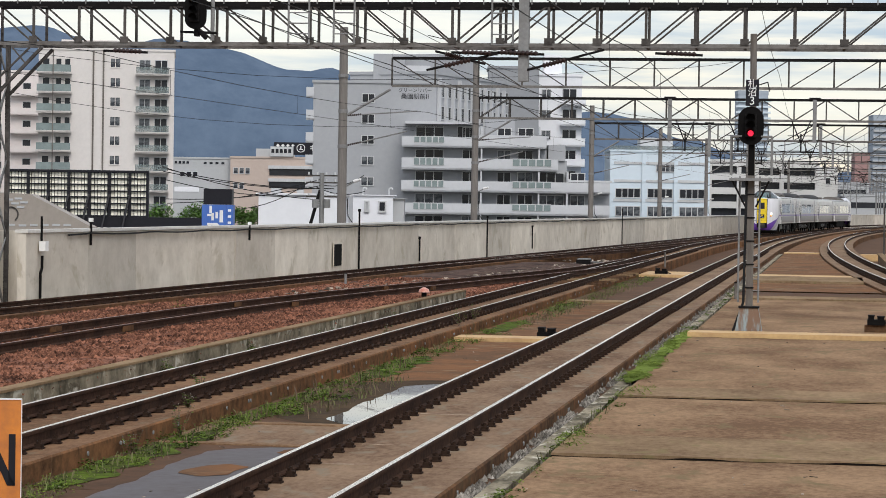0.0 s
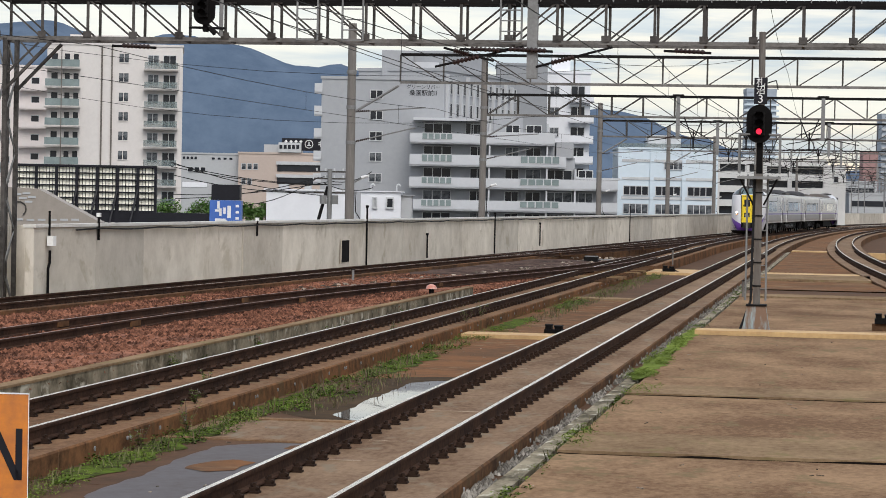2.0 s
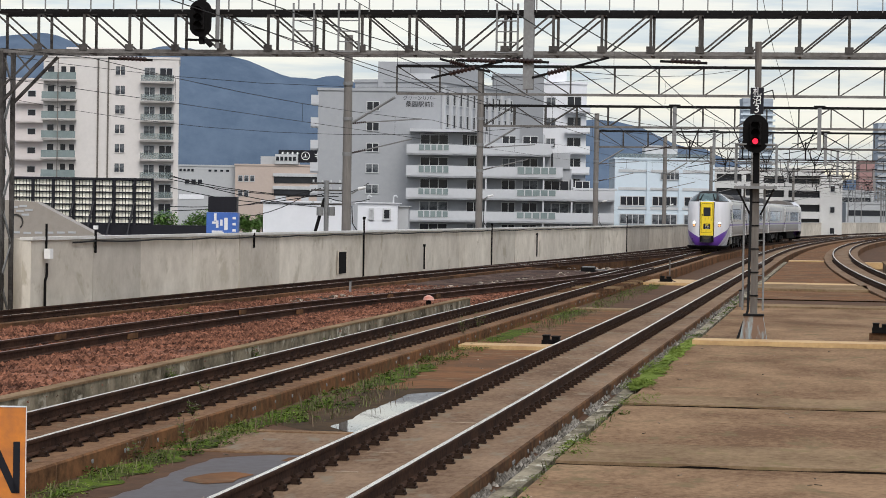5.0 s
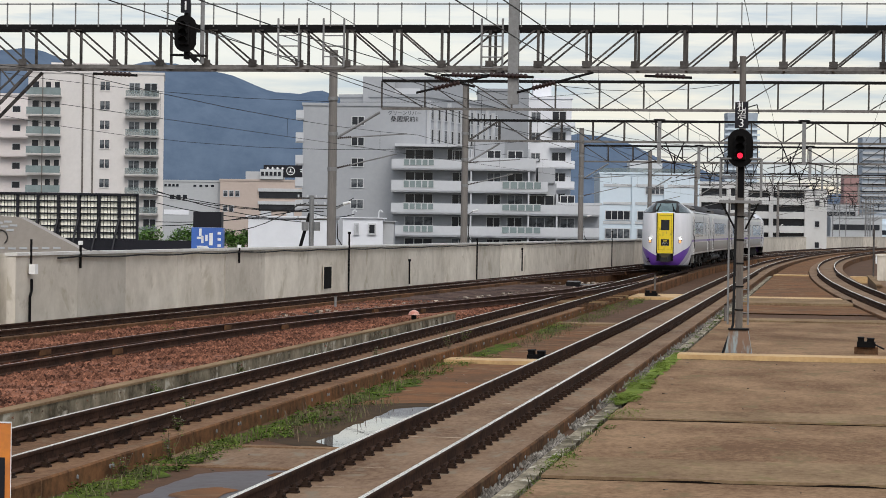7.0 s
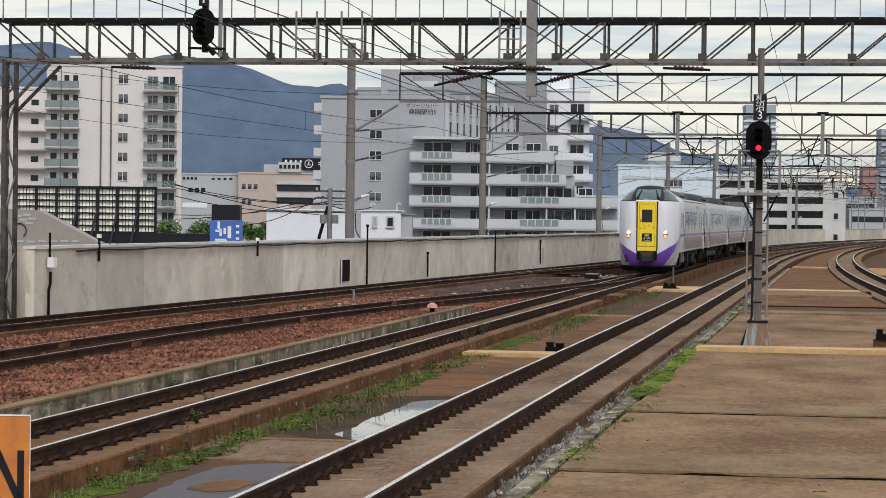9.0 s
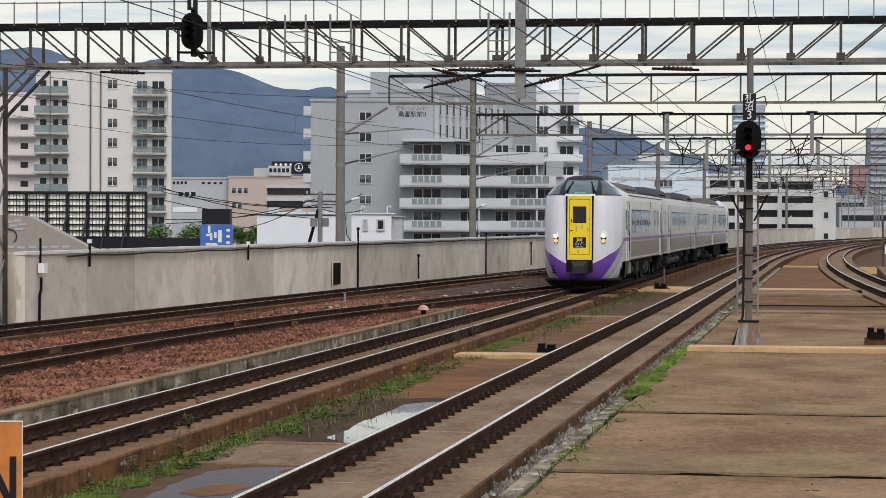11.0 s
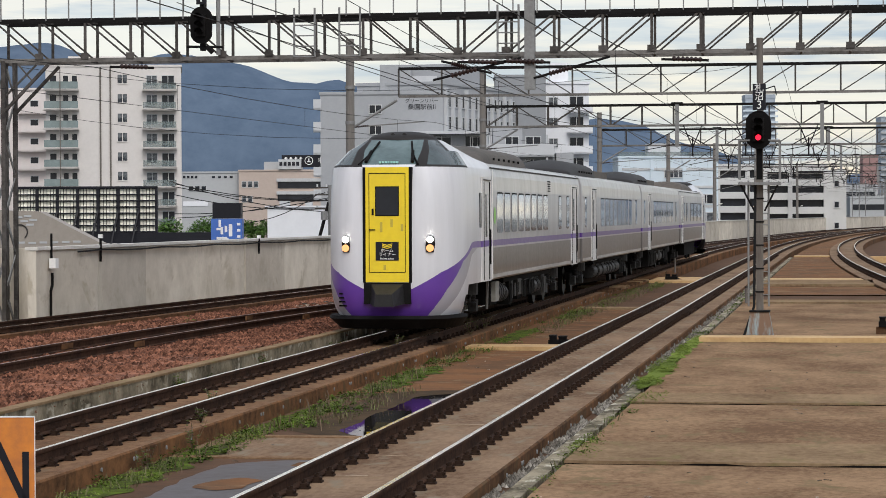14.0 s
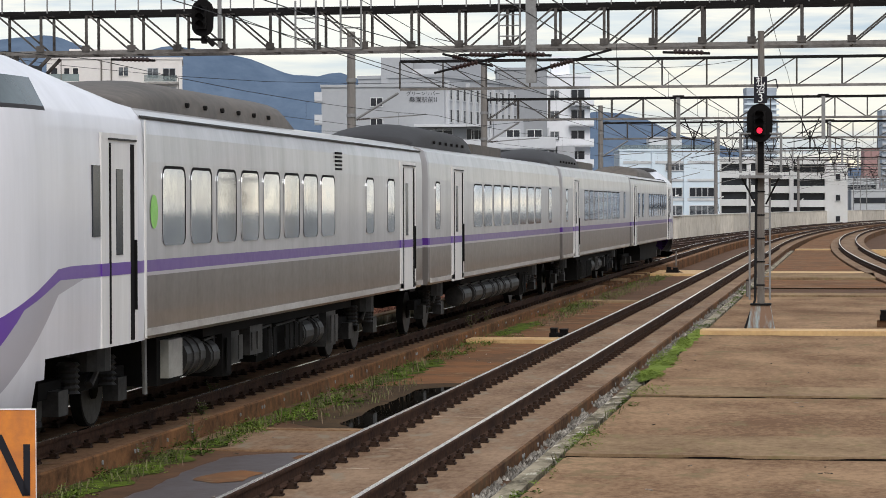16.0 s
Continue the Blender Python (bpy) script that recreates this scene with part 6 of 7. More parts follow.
# ---------- train ----------
def livery():
    """White nose with a purple sweep, two-tone grey sides with a thin purple stripe; UV: way round the body from the nose, height."""
    m = bpy.data.materials.new("train_paint")
    m.use_nodes = True
    t = m.node_tree
    t.nodes.clear()
    make, op, mix, ramp = nodes_of(t)
    uv = make("ShaderNodeSeparateXYZ", Vector=make("ShaderNodeTexCoord").outputs["UV"])
    s, z = uv.outputs[0], uv.outputs[1]

    def steps(base, rows):
        out = base
        for a, b, h in rows:
            out = op("ADD", out, op("MULTIPLY", ramp(s, a, b), h))
        return out

    def below(edge):
        return op("LESS_THAN", z, edge)
    upper = steps(0.96, ((0.5, 1.1, 0.32), (1.1, 2.9, 0.57), (2.9, 3.3, 0.02)))
    lower = steps(0.0, ((0.6, 0.8, 0.35), (0.8, 1.3, 0.6), (1.3, 2.0, 0.54), (2.0, 2.95, 0.25)))
    shade = steps(0.0, ((1.0, 1.2, 0.40), (1.2, 2.0, 0.60), (2.0, 2.9, 0.6), (2.9, 3.7, 0.13)))
    back = op("GREATER_THAN", s, 5.62)
    obj = make("ShaderNodeTexCoord").outputs["Object"]
    stretch = make("ShaderNodeMapping", Vector=obj)
    stretch.inputs["Scale"].default_value = (1, 1.3, 0.12)
    dirt = make("ShaderNodeTexNoise", Vector=stretch.outputs[0], Scale=1.6, Detail=6.0, Roughness=0.65).outputs[0]
    grit = make("ShaderNodeTexNoise", Vector=obj, Scale=9.0, Detail=5.0).outputs[0]
    white = mix(ramp(dirt, 0.35, 0.8), (0.63, 0.63, 0.665), (0.50, 0.50, 0.525))
    top = mix(ramp(dirt, 0.35, 0.7), (0.50, 0.495, 0.51), (0.35, 0.345, 0.352))
    base = mix(ramp(dirt, 0.35, 0.7), (0.172, 0.158, 0.150), (0.115, 0.103, 0.097))
    sides = mix(below(1.70), top, base)
    sides = mix(op("MULTIPLY", below(1.745), op("GREATER_THAN", z, 1.70)), sides, (0.46, 0.44, 0.47))
    col = mix(back, white, sides)
    col = mix(op("MULTIPLY", op("MULTIPLY", below(lower), op("GREATER_THAN", z, shade)), op("SUBTRACT", 1.0, back)), col, (0.34, 0.33, 0.36))
    col = mix(op("MULTIPLY", below(upper), op("GREATER_THAN", z, lower)), col, (0.105, 0.036, 0.27))
    roof = op("GREATER_THAN", z, 3.47)
    col = mix(op("MULTIPLY", roof, back), col, (0.33, 0.315, 0.305))
    b = make("ShaderNodeBsdfPrincipled", Base_Color=col)
    b.inputs["Coat Weight"].default_value = 0.5
    b.inputs["Coat Roughness"].default_value = 0.12
    t.links.new(op("MULTIPLY", back, 0.35), b.inputs["Metallic"])
    t.links.new(op("ADD", 0.26, op("MULTIPLY", grit, 0.16)), b.inputs["Roughness"])
    t.links.new(b.outputs[0], make("ShaderNodeOutputMaterial").inputs[0])
    return m


M["livery"] = livery()
M["purple"] = material("purple_stripe_paint", (0.105, 0.036, 0.27), (0.090, 0.030, 0.235), 0.4, grain=6, blotch=1.0, bump=0.02)
M["sill"] = material("pale_grimy_sill", (0.40, 0.38, 0.36), (0.24, 0.22, 0.20), 0.5, grain=6, blotch=1.2, bump=0.05, streak=(1, 0.4, 1))
M["yellow"] = material("yellow_door_paint", (0.80, 0.60, 0.02), (0.70, 0.51, 0.02), 0.4, grain=5, blotch=1.5, bump=0.02)
# Deep shadow beneath the train is put into these two underfloor tones.
M["under"] = material("sooty_shaded_underframe", (0.006, 0.0058, 0.0055), (0.012, 0.011, 0.0105), 0.85, 0.0, spec=0.06, grain=9, blotch=1.5)
M["under_grey"] = material("shade_darkened_grey_case", (0.040, 0.038, 0.037), (0.010, 0.0095, 0.009), 0.55, 0.0, spec=0.25, grain=9, blotch=1.5)
M["hood"] = material("sooty_roof_fairing", (0.10, 0.083, 0.068), (0.055, 0.048, 0.041), 0.7, grain=5, blotch=0.6)
M["hood_black"] = material("black_roof_fairing", (0.015, 0.014, 0.014), (0.028, 0.025, 0.025), 0.6, spec=0.2, grain=5, blotch=0.6)
# Grey-teal reflection is put into the base colour of the cab side glass.
M["cab_glass"] = material("grey_teal_reflection_glass", (0.075, 0.10, 0.105), (0.03, 0.042, 0.046), 0.09, grain=1.2, blotch=0.9, bump=0, spec=0.32)
# The centre pane has a lighter teal.
M["screen"] = material("light_teal_windscreen", (0.12, 0.175, 0.18), (0.05, 0.075, 0.08), 0.09, grain=1.0, blotch=0.8, bump=0, spec=0.35)
M["side_glass"] = material("reflecting_side_window", (0.95, 0.98, 1.0), (0.70, 0.74, 0.80), 0.06, 0.95, grain=1.0, blotch=0.5, bump=0.05, vary=0.2, lo=0.45, hi=0.6)
M["lamp_white"] = material("headlamp_lens", (0.9, 0.88, 0.8), None, 0.2, bump=0, glow=(1.0, 0.93, 0.78, 14.0))
M["lamp_amber"] = material("amber_lamp_lens", (0.8, 0.35, 0.12), None, 0.2, bump=0, glow=(1.0, 0.50, 0.20, 0.85))
M["teal_mark"] = material("pale_teal_print", (0.30, 0.62, 0.62), None, 0.5, bump=0)
M["door_white"] = material("white_door_paint", (0.70, 0.69, 0.68), (0.58, 0.565, 0.55), 0.4, grain=6, blotch=0.9, bump=0.02, streak=True)
M["lime"] = material("lime_green_decal", (0.28, 0.62, 0.14), None, 0.5, bump=0)
M["coupler"] = material("dark_grey_coupler_cover", (0.020, 0.0195, 0.020), (0.010, 0.0095, 0.010), 0.5, spec=0.3, grain=8, blotch=1)
M["plow"] = material("black_snow_plough", (0.005, 0.005, 0.0055), (0.011, 0.010, 0.0098), 0.7, spec=0.06, grain=8, blotch=1)

SECTION = [(1.36, 1.0), (1.395, 1.06), (1.40, 1.3), (1.40, 1.75), (1.40, 2.4), (1.40, 2.95), (1.385, 3.25), (1.34, 3.42), (1.33, 3.46), (1.22, 3.52), (0.85, 3.60), (0.4, 3.64), (0.0, 3.65)]


def uv_map(bm, f):
    lay = bm.loops.layers.uv.new("UVMap")
    for face in bm.faces:
        for l in face.loops:
            l[lay].uv = f(l.vert.co)


def shell(y0, y1):
    """Straight body between two ends, closed at both."""
    prof = SECTION + [(-x, z) for x, z in SECTION[-2::-1]]
    bm = bmesh.new()
    rings = [[bm.verts.new((x, y, z)) for x, z in prof] for y in (y0, y0 + 0.06, y1 - 0.06, y1)]
    for k in (0, 3):
        for v in rings[k]:
            v.co.x *= 0.985
    for a, b in zip(rings, rings[1:]):
        for i in range(len(prof) - 1):
            bm.faces.new((a[i], a[i + 1], b[i + 1], b[i]))
    bm.faces.new(rings[0])
    bm.faces.new(rings[-1])
    bm.faces.new([r for r in (rings[0][0], rings[3][0], rings[3][-1], rings[0][-1])])
    bmesh.ops.recalc_face_normals(bm, faces=bm.faces)
    uv_map(bm, lambda c: (c.y + 20, c.z))
    return bm


def plan(a, w, back):
    """Half outline of the nose from the middle to the side: x, depth, way round."""
    pts = [(0.0, a), (0.27, a), (0.53, a + 0.004)]
    for k in range(1, 13):
        p = radians(90 * k / 12)
        pts.append((0.53 + (w - 0.53) * math.sin(p) ** 0.92, a + 1.55 * (1 - math.cos(p)) ** 1.12))
    for d in (2.1, 2.8, 3.5, 4.2, back):
        pts.append((w, max(d, a + 1.56)))
    return pts


def nose(back):
    levels = [(0.40, 0.16, 1.24), (0.55, 0.07, 1.31), (0.80, 0.02, 1.37), (1.0, 0.0, 1.39), (1.4, 0.0, 1.40), (1.9, 0.0, 1.40), (2.4, 0.01, 1.40), (2.9, 0.05, 1.395), (3.2, 0.09, 1.38), (3.38, 0.13, 1.36)]
    bm = bmesh.new()
    rings = []
    for z, a, w in levels:
        half = plan(a, w, back)
        row = [(-x, d, z) for x, d in half[:0:-1]] + [(x, d, z) for x, d in half]
        rings.append([bm.verts.new(p) for p in row])
    for r, q in zip(rings, rings[1:]):
        for i in range(len(r) - 1):
            low = q[i].co.z < 1.02
            if low and min(r[i].co.y, r[i + 1].co.y) > 1.35:
                continue
            bm.faces.new((r[i], r[i + 1], q[i + 1], q[i]))
    ref = plan(0.0, 1.40, back)
    way = [0.0]
    for p, q in zip(ref, ref[1:]):
        way.append(way[-1] + math.hypot(q[0] - p[0], q[1] - p[1]))
    n = len(ref)
    # cab crown
    half = plan(0.13, 1.36, back)

    def crown(q):
        row = []
        for i, (x, d) in enumerate(half):
            if i <= 2:
                tx, td, tz = x, 1.28, 3.97
            elif i <= 14:
                p = (i - 2) / 12
                tx, td, tz = 0.53 + 0.22 * math.sin(p * 1.57), 1.28 + 1.0 * (1 - math.cos(p * 1.57)), 3.97 - 0.02 * p
            else:
                p = (i - 14) / (n - 15)
                tx, td, tz = 0.75 + 0.30 * p, 2.28 + (back - 2.28) * p, 3.95 - 0.36 * p
            b = 0.05 * math.sin(q * math.pi)
            row.append((x + (tx - x) * q + b * (1 if x > 0.5 else 0), d + (td - d) * q - b * 0.6, 3.38 + (tz - 3.38) * q + b))
        return [(-x, d, z) for x, d, z in row[:0:-1]] + row
    rows = [rings[-1]] + [[bm.verts.new(p) for p in crown(q)] for q in (0.06, 0.5, 0.94, 1.0)]
    m = len(rows[0])
    for k, (r, q) in enumerate(zip(rows, rows[1:])):
        for i in range(m - 1):
            f = bm.faces.new((r[i], r[i + 1], q[i + 1], q[i]))
            j = min(abs(i - (n - 1)), abs(i + 1 - (n - 1)))
            if k in (1, 2):
                f.material_index = 3 if j < 2 else 2 if j < 4 else 1 if j <= 8 or (k == 1 and j <= 13) else 2 if j <= 9 else 0
            elif (k == 3 and j < 10) or (k == 0 and 1 < j < 14):
                f.material_index = 2
    # roof over the cab
    top = rows[-1]
    for i in range(m // 2):
        a, b, c, d = top[i], top[i + 1], top[m - 2 - i], top[m - 1 - i]
        if len({a, b, c, d}) == 4:
            f = bm.faces.new((a, b, c, d))
        elif len({a, b, c, d}) == 3:
            f = bm.faces.new((a, b, d))
        f.material_index = 2 if max(a.co.y, b.co.y) < 2.6 else 0
    bmesh.ops.recalc_face_normals(bm, faces=bm.faces)
    for e in bm.edges:
        if len(e.link_faces) == 2 and (e.link_faces[0].material_index != e.link_faces[1].material_index or e.calc_face_angle(0) > 0.5):
            e.smooth = False
    lay = bm.loops.layers.uv.new("UVMap")

    def around(c):
        x = abs(c.x)
        best, s = 9.0, 0.0
        for i in range(n - 1):
            (x0, d0), (x1, d1) = ref[i], ref[i + 1]
            e = Vector((x1 - x0, d1 - d0))
            q = max(0.0, min(1.0, Vector((x - x0, c.y - d0)).dot(e) / max(1e-9, e.length_squared)))
            gap = math.hypot(x - x0 - e.x * q, c.y - d0 - e.y * q)
            if gap < best:
                best, s = gap, way[i] + e.length * q
        return s
    for f in bm.faces:
        for l in f.loops:
            l[lay].uv = (min(around(l.vert.co), 5.6), l.vert.co.z)
    return bm


def wheel(parent, x, y):
    bm = bmesh.new()
    bar(bm, (x - 0.06, y, 0.43), (x + 0.06, y, 0.43), 0.43, 20)
    bar(bm, (x + 0.06, y, 0.43), (x + 0.10, y, 0.43), 0.12, 12)
    w = part("wheel", bm, "under", parent)
    bm = bmesh.new()
    bar(bm, (x + 0.061, y, 0.43), (x + 0.066, y, 0.43), 0.40, 20)
    part("wheel_disc", bm, "under_grey", w)


def bogie(car, y):
    frame = part("bogie", boxes((0.72, 0.86, y - 1.5, y + 1.5, 0.48, 0.66), (-0.86, -0.72, y - 1.5, y + 1.5, 0.48, 0.66), (-0.8, 0.8, y - 0.25, y + 0.25, 0.5, 0.85)), "under", car, "sooty steel bogie with underfloor shade in its colour")
    for d in (-1.05, 1.05):
        for s in (-1, 1):
            wheel(frame, s * 0.56, y + d)
        for s in (0.89, -0.89):
            part("axle_box", boxes((s - 0.09, s + 0.09, y + d - 0.16, y + d + 0.16, 0.30, 0.56)), "under_grey", frame)
        bm = bmesh.new()
        rings = [[bm.verts.new((0.9 + r * math.cos(i * math.pi / 6), y + d * 0.62 + r * math.sin(i * math.pi / 6), 0.50 + k * 0.03)) for i in range(12)] for k, r in enumerate((0.13, 0.10) * 6)]
        for p, q in zip(rings, rings[1:]):
            for i in range(12):
                bm.faces.new((p[i], p[(i + 1) % 12], q[(i + 1) % 12], q[i]))
        part("spring", bm, "under_grey", frame)
    bm = bmesh.new()
    bar(bm, (0.95, y - 0.1, 0.55), (0.95, y + 0.55, 0.95), 0.05, 8)
    bar(bm, (0.92, y, 0.70), (0.92, y, 0.98), 0.24, 14)
    part("damper", bm, "under_grey", frame)


def underframe(car, y0, y1, seed):
    rnd = random.Random(seed)
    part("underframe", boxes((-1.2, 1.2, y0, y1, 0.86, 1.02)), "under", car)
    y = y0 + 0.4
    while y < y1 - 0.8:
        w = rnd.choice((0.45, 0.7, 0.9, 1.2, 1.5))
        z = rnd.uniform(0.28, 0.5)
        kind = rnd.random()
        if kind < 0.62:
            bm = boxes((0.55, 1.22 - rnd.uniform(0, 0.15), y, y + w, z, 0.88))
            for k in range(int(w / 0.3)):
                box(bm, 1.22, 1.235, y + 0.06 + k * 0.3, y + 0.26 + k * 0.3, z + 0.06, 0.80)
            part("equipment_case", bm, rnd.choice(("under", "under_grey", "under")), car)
        else:
            bm = bmesh.new()
            bar(bm, (1.0, y, 0.60), (1.0, y + w, 0.60), 0.20, 14)
            bar(bm, (1.0, y + 0.1, 0.60), (1.0, y + 0.16, 0.60), 0.215, 14)
            part("air_tank", bm, "under_grey", car)
        part("pipe", bars([((1.1, y + w, 0.85), (1.1, y + w + 0.1, 0.45), 0.025), ((1.1, y, 0.80), (1.1, y + w, 0.82), 0.018)]), "under_grey", car)
        y += w + rnd.uniform(0.12, 0.4)
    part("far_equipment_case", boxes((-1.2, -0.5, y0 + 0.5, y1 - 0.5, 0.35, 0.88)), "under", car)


def rounded(x0, x1, y0, y1, z0, z1, r):
    """A thin plate with rounded corners, lying in the plane of the side."""
    bm = bmesh.new()
    rim = []
    for cy, cz, a0 in ((y1 - r, z1 - r, 0), (y0 + r, z1 - r, 90), (y0 + r, z0 + r, 180), (y1 - r, z0 + r, 270)):
        rim += [(cy + r * math.cos(radians(a0 + q)), cz + r * math.sin(radians(a0 + q))) for q in (0, 30, 60, 90)]
    a, b = [bm.verts.new((x0, y, z)) for y, z in rim], [bm.verts.new((x1, y, z)) for y, z in rim]
    bm.faces.new(a)
    bm.faces.new(b)
    for i in range(len(rim)):
        bm.faces.new((a[i], a[i - 1], b[i - 1], b[i]))
    bmesh.ops.recalc_face_normals(bm, faces=bm.faces)
    return bm


def side_window(car, y, w, z0=2.02, z1=2.88):
    for s in (-1, 1):
        # Dark plate showing at rear and top paints the shade of the window recess.
        fr = part("side_window", rounded(0, 0.014, y + 0.005, y + w + 0.055, z0, z1 + 0.035, 0.13), "plow", car, "passenger window with recess shade painted as a dark edge")
        fr.location = (1.393 if s > 0 else -1.407, 0, 0)
        part("pane", rounded(0.014 if s > 0 else -0.006, 0.020 if s > 0 else 0.0, y, y + w - 0.02, z0, z1, 0.11), "side_glass", fr)


def side_door(car, y, w, z0=1.03, z1=3.12, leaf="door_white"):
    for s in (-1, 1):
        x = 1.398 * s
        a, b = (x - 0.01, x + 0.012) if s > 0 else (x - 0.012, x + 0.01)
        d = part("side_door", boxes((a, b, y - 0.28, y + w + 0.28, z0 - 0.03, z1 + 0.10)), leaf, car, "pale passenger door surround")
        e = 0.013 * s
        part("door_leaf", boxes((min(x, x + e), max(x, x + e), y + 0.06, y + w, z0, z1)), leaf, d)
        q = 0.02 * s
        part("door_gap", boxes((min(x, x + q), max(x, x + q), y + w, y + w + 0.13, z0, z1), (min(x, x + q), max(x, x + q), y - 0.02, y + 0.03, z0, z1)), "plow", d)
        part("door_pane", boxes((min(x, x + q), max(x, x + q), y + 0.22, y + 0.45, 1.95, 2.85)), "glass", d)
        part("purple_band", boxes((min(x, x + 0.0165 * s), max(x, x + 0.0165 * s), y - 0.281, y + w + 0.281, 1.74, 1.87)), "purple", d)
        part("rain_strip", boxes((min(x, x + 0.03 * s), max(x, x + 0.03 * s), y - 0.06, y + w + 0.2, z1 + 0.03, z1 + 0.05)), "under_grey", d)
        part("hand_bar", boxes((min(x, x + 0.04 * s), max(x, x + 0.04 * s), y + w + 0.14, y + w + 0.17, 1.35, 2.1)), "dark", d)
    return d


def hood(car, y0, y1, mat, h=0.42, w=0.95, name="roof_fairing"):
    bm = bmesh.new()
    rings = []
    for k in range(13):
        q = k / 12
        y = y0 + (y1 - y0) * q
        g = min(1, q / 0.3) ** 0.6 if q < 0.5 else min(1, (1 - q) / 0.06) ** 0.5
        rings.append([bm.verts.new((w * math.cos(a), y, 3.54 + (h * g + 0.02) * math.sin(a) ** 0.6)) for a in np.linspace(0, math.pi, 13)])
    for a, b in zip(rings, rings[1:]):
        for i in range(12):
            bm.faces.new((a[i], a[i + 1], b[i + 1], b[i]))
    bm.faces.new(rings[0])
    bm.faces.new(rings[-1])
    bmesh.ops.recalc_face_normals(bm, faces=bm.faces)
    o = part(name, bm, mat, car, smooth=True)
    for k in range(6):
        y = y0 + (y1 - y0) * (0.35 + 0.09 * k)
        part("bolt", bars([((w - 0.06, y, 3.70), (w + 0.02, y, 3.70), 0.03)]), "under", o)
    return o


def cab(car, lit):
    """Nose fittings: yellow door, lamps, coupler, plough."""
    part("nose", nose(4.93), ["livery", "cab_glass", "hood_black", "screen"], car, "white and purple rounded cab nose", smooth=True)
    for s in (-1, 1):
        part("black_strip", boxes((s * 0.465 - 0.029, s * 0.465 + 0.029, -0.014, 0.14, 1.08, 3.37)), "plow", car)
    door = part("end_door", boxes((-0.435, 0.435, -0.02, 0.14, 1.09, 3.37)), "yellow", car, "bright yellow gangway door")
    bm = bmesh.new()
    for x0, x1, z0, z1 in ((-0.36, 0.36, 3.24, 3.255), (-0.36, 0.36, 1.28, 1.292), (-0.37, -0.358, 1.285, 3.25), (0.358, 0.37, 1.285, 3.25)):
        box(bm, x0, x1, -0.026, -0.02, z0, z1)
    part("door_seam", bm, "plow", door)
    part("door_window", boxes((-0.222, 0.222, -0.028, -0.02, 2.42, 2.97)), "glass", door)
    part("window_gasket", boxes((-0.24, 0.24, -0.024, -0.02, 2.40, 2.99)), "plow", door)
    part("door_handle", boxes((-0.36, -0.24, -0.04, -0.02, 2.12, 2.14), (-0.31, -0.27, -0.03, -0.02, 2.42, 2.55)), "under", door)
    for x, z, h in ((-0.12, 2.08, 0.2), (0.09, 2.18, 0.16), (-0.05, 1.33, 0.1), (0.3, 2.1, 0.14)):
        part("scuff", boxes((x - 0.025, x + 0.025, -0.0225, -0.02, z, z + h)), M["scuff"], door, "worn patch in the yellow paint")
    disp = part("display", boxes((-0.232, 0.232, -0.03, -0.02, 1.52, 1.89)), "ink", door, "black destination display")
    bm = bmesh.new()
    for k in range(3):
        z = 1.86 - k * 0.03
        for s in (-1, 1):
            v = [bm.verts.new(p) for p in ((s * 0.10, -0.034, z), (s * 0.10, -0.034, z - 0.018), (0, -0.034, z - 0.048), (0, -0.034, z - 0.030))]
            bm.faces.new(v if s < 0 else v[::-1])
    part("chevron", bm, "yellow", disp)
    letters("ホーム\nライナー", 0.088, "white", disp, pose(0, -0.034, 1.675, 90), "lettering", spacing=0.9)
    letters("Home Liner", 0.058, "white", disp, pose(0, -0.034, 1.556, 90), "lettering")
    for s in (-1, 1):
        pod = part("headlamp", lamp_pod(s), "plow", car, "slanted black headlamp pod")
        for z, r, m, y in ((1.935, 0.064, "lamp_white", 0.015), (1.765, 0.074, "lamp_amber", 0.02)):
            bm = bmesh.new()
            bar(bm, (s * 0.85, y - 0.015, z), (s * 0.85, y + 0.05, z), r, 16)
            part("lamp_lens", bm, m if lit else "dark", pod)
        part("nose_vent", boxes(*[(s * 0.92 - 0.09 if s < 0 else 0.75, s * 0.92 + 0.09 if s < 0 else 0.79, 0.14, 0.24, 0.60 + k * 0.08, 0.63 + k * 0.08) for k in range(4 if s < 0 else 1)]), "plow", car)
    part("coupler_recess", boxes((-0.47, 0.47, -0.03, 0.2, 0.66, 1.08)), "plow", car)
    bm = bmesh.new()
    v = [bm.verts.new(p) for p in ((-0.33, 0.0, 1.07), (0.33, 0.0, 1.07), (0.36, 0.0, 0.66), (-0.36, 0.0, 0.66), (-0.16, -0.42, 0.86), (0.16, -0.42, 0.86), (0.20, -0.42, 0.62), (-0.20, -0.42, 0.62))]
    for q in ((0, 1, 5, 4), (1, 2, 6, 5), (2, 3, 7, 6), (3, 0, 4, 7), (4, 5, 6, 7)):
        bm.faces.new([v[i] for i in q])
    bmesh.ops.recalc_face_normals(bm, faces=bm.faces)
    part("coupler_cover", bm, "coupler", car, "dark faceted coupler cover")
    bm = bmesh.new()
    rows = []
    for z, a, w in ((0.42, -0.10, 1.38), (0.36, -0.12, 1.40), (0.16, 0.12, 1.22)):
        h = [p for p in plan(a, w, 2.1) if p[1] < 1.75]
        rows.append([bm.verts.new((-x, d, z)) for x, d in h[:0:-1]] + [bm.verts.new((x, d, z)) for x, d in h])
    k = min(len(r) for r in rows)
    for r, q in zip(rows, rows[1:]):
        for i in range(k - 1):
            bm.faces.new((r[i], r[i + 1], q[i + 1], q[i]))
    bm.faces.new(rows[0][::-1])
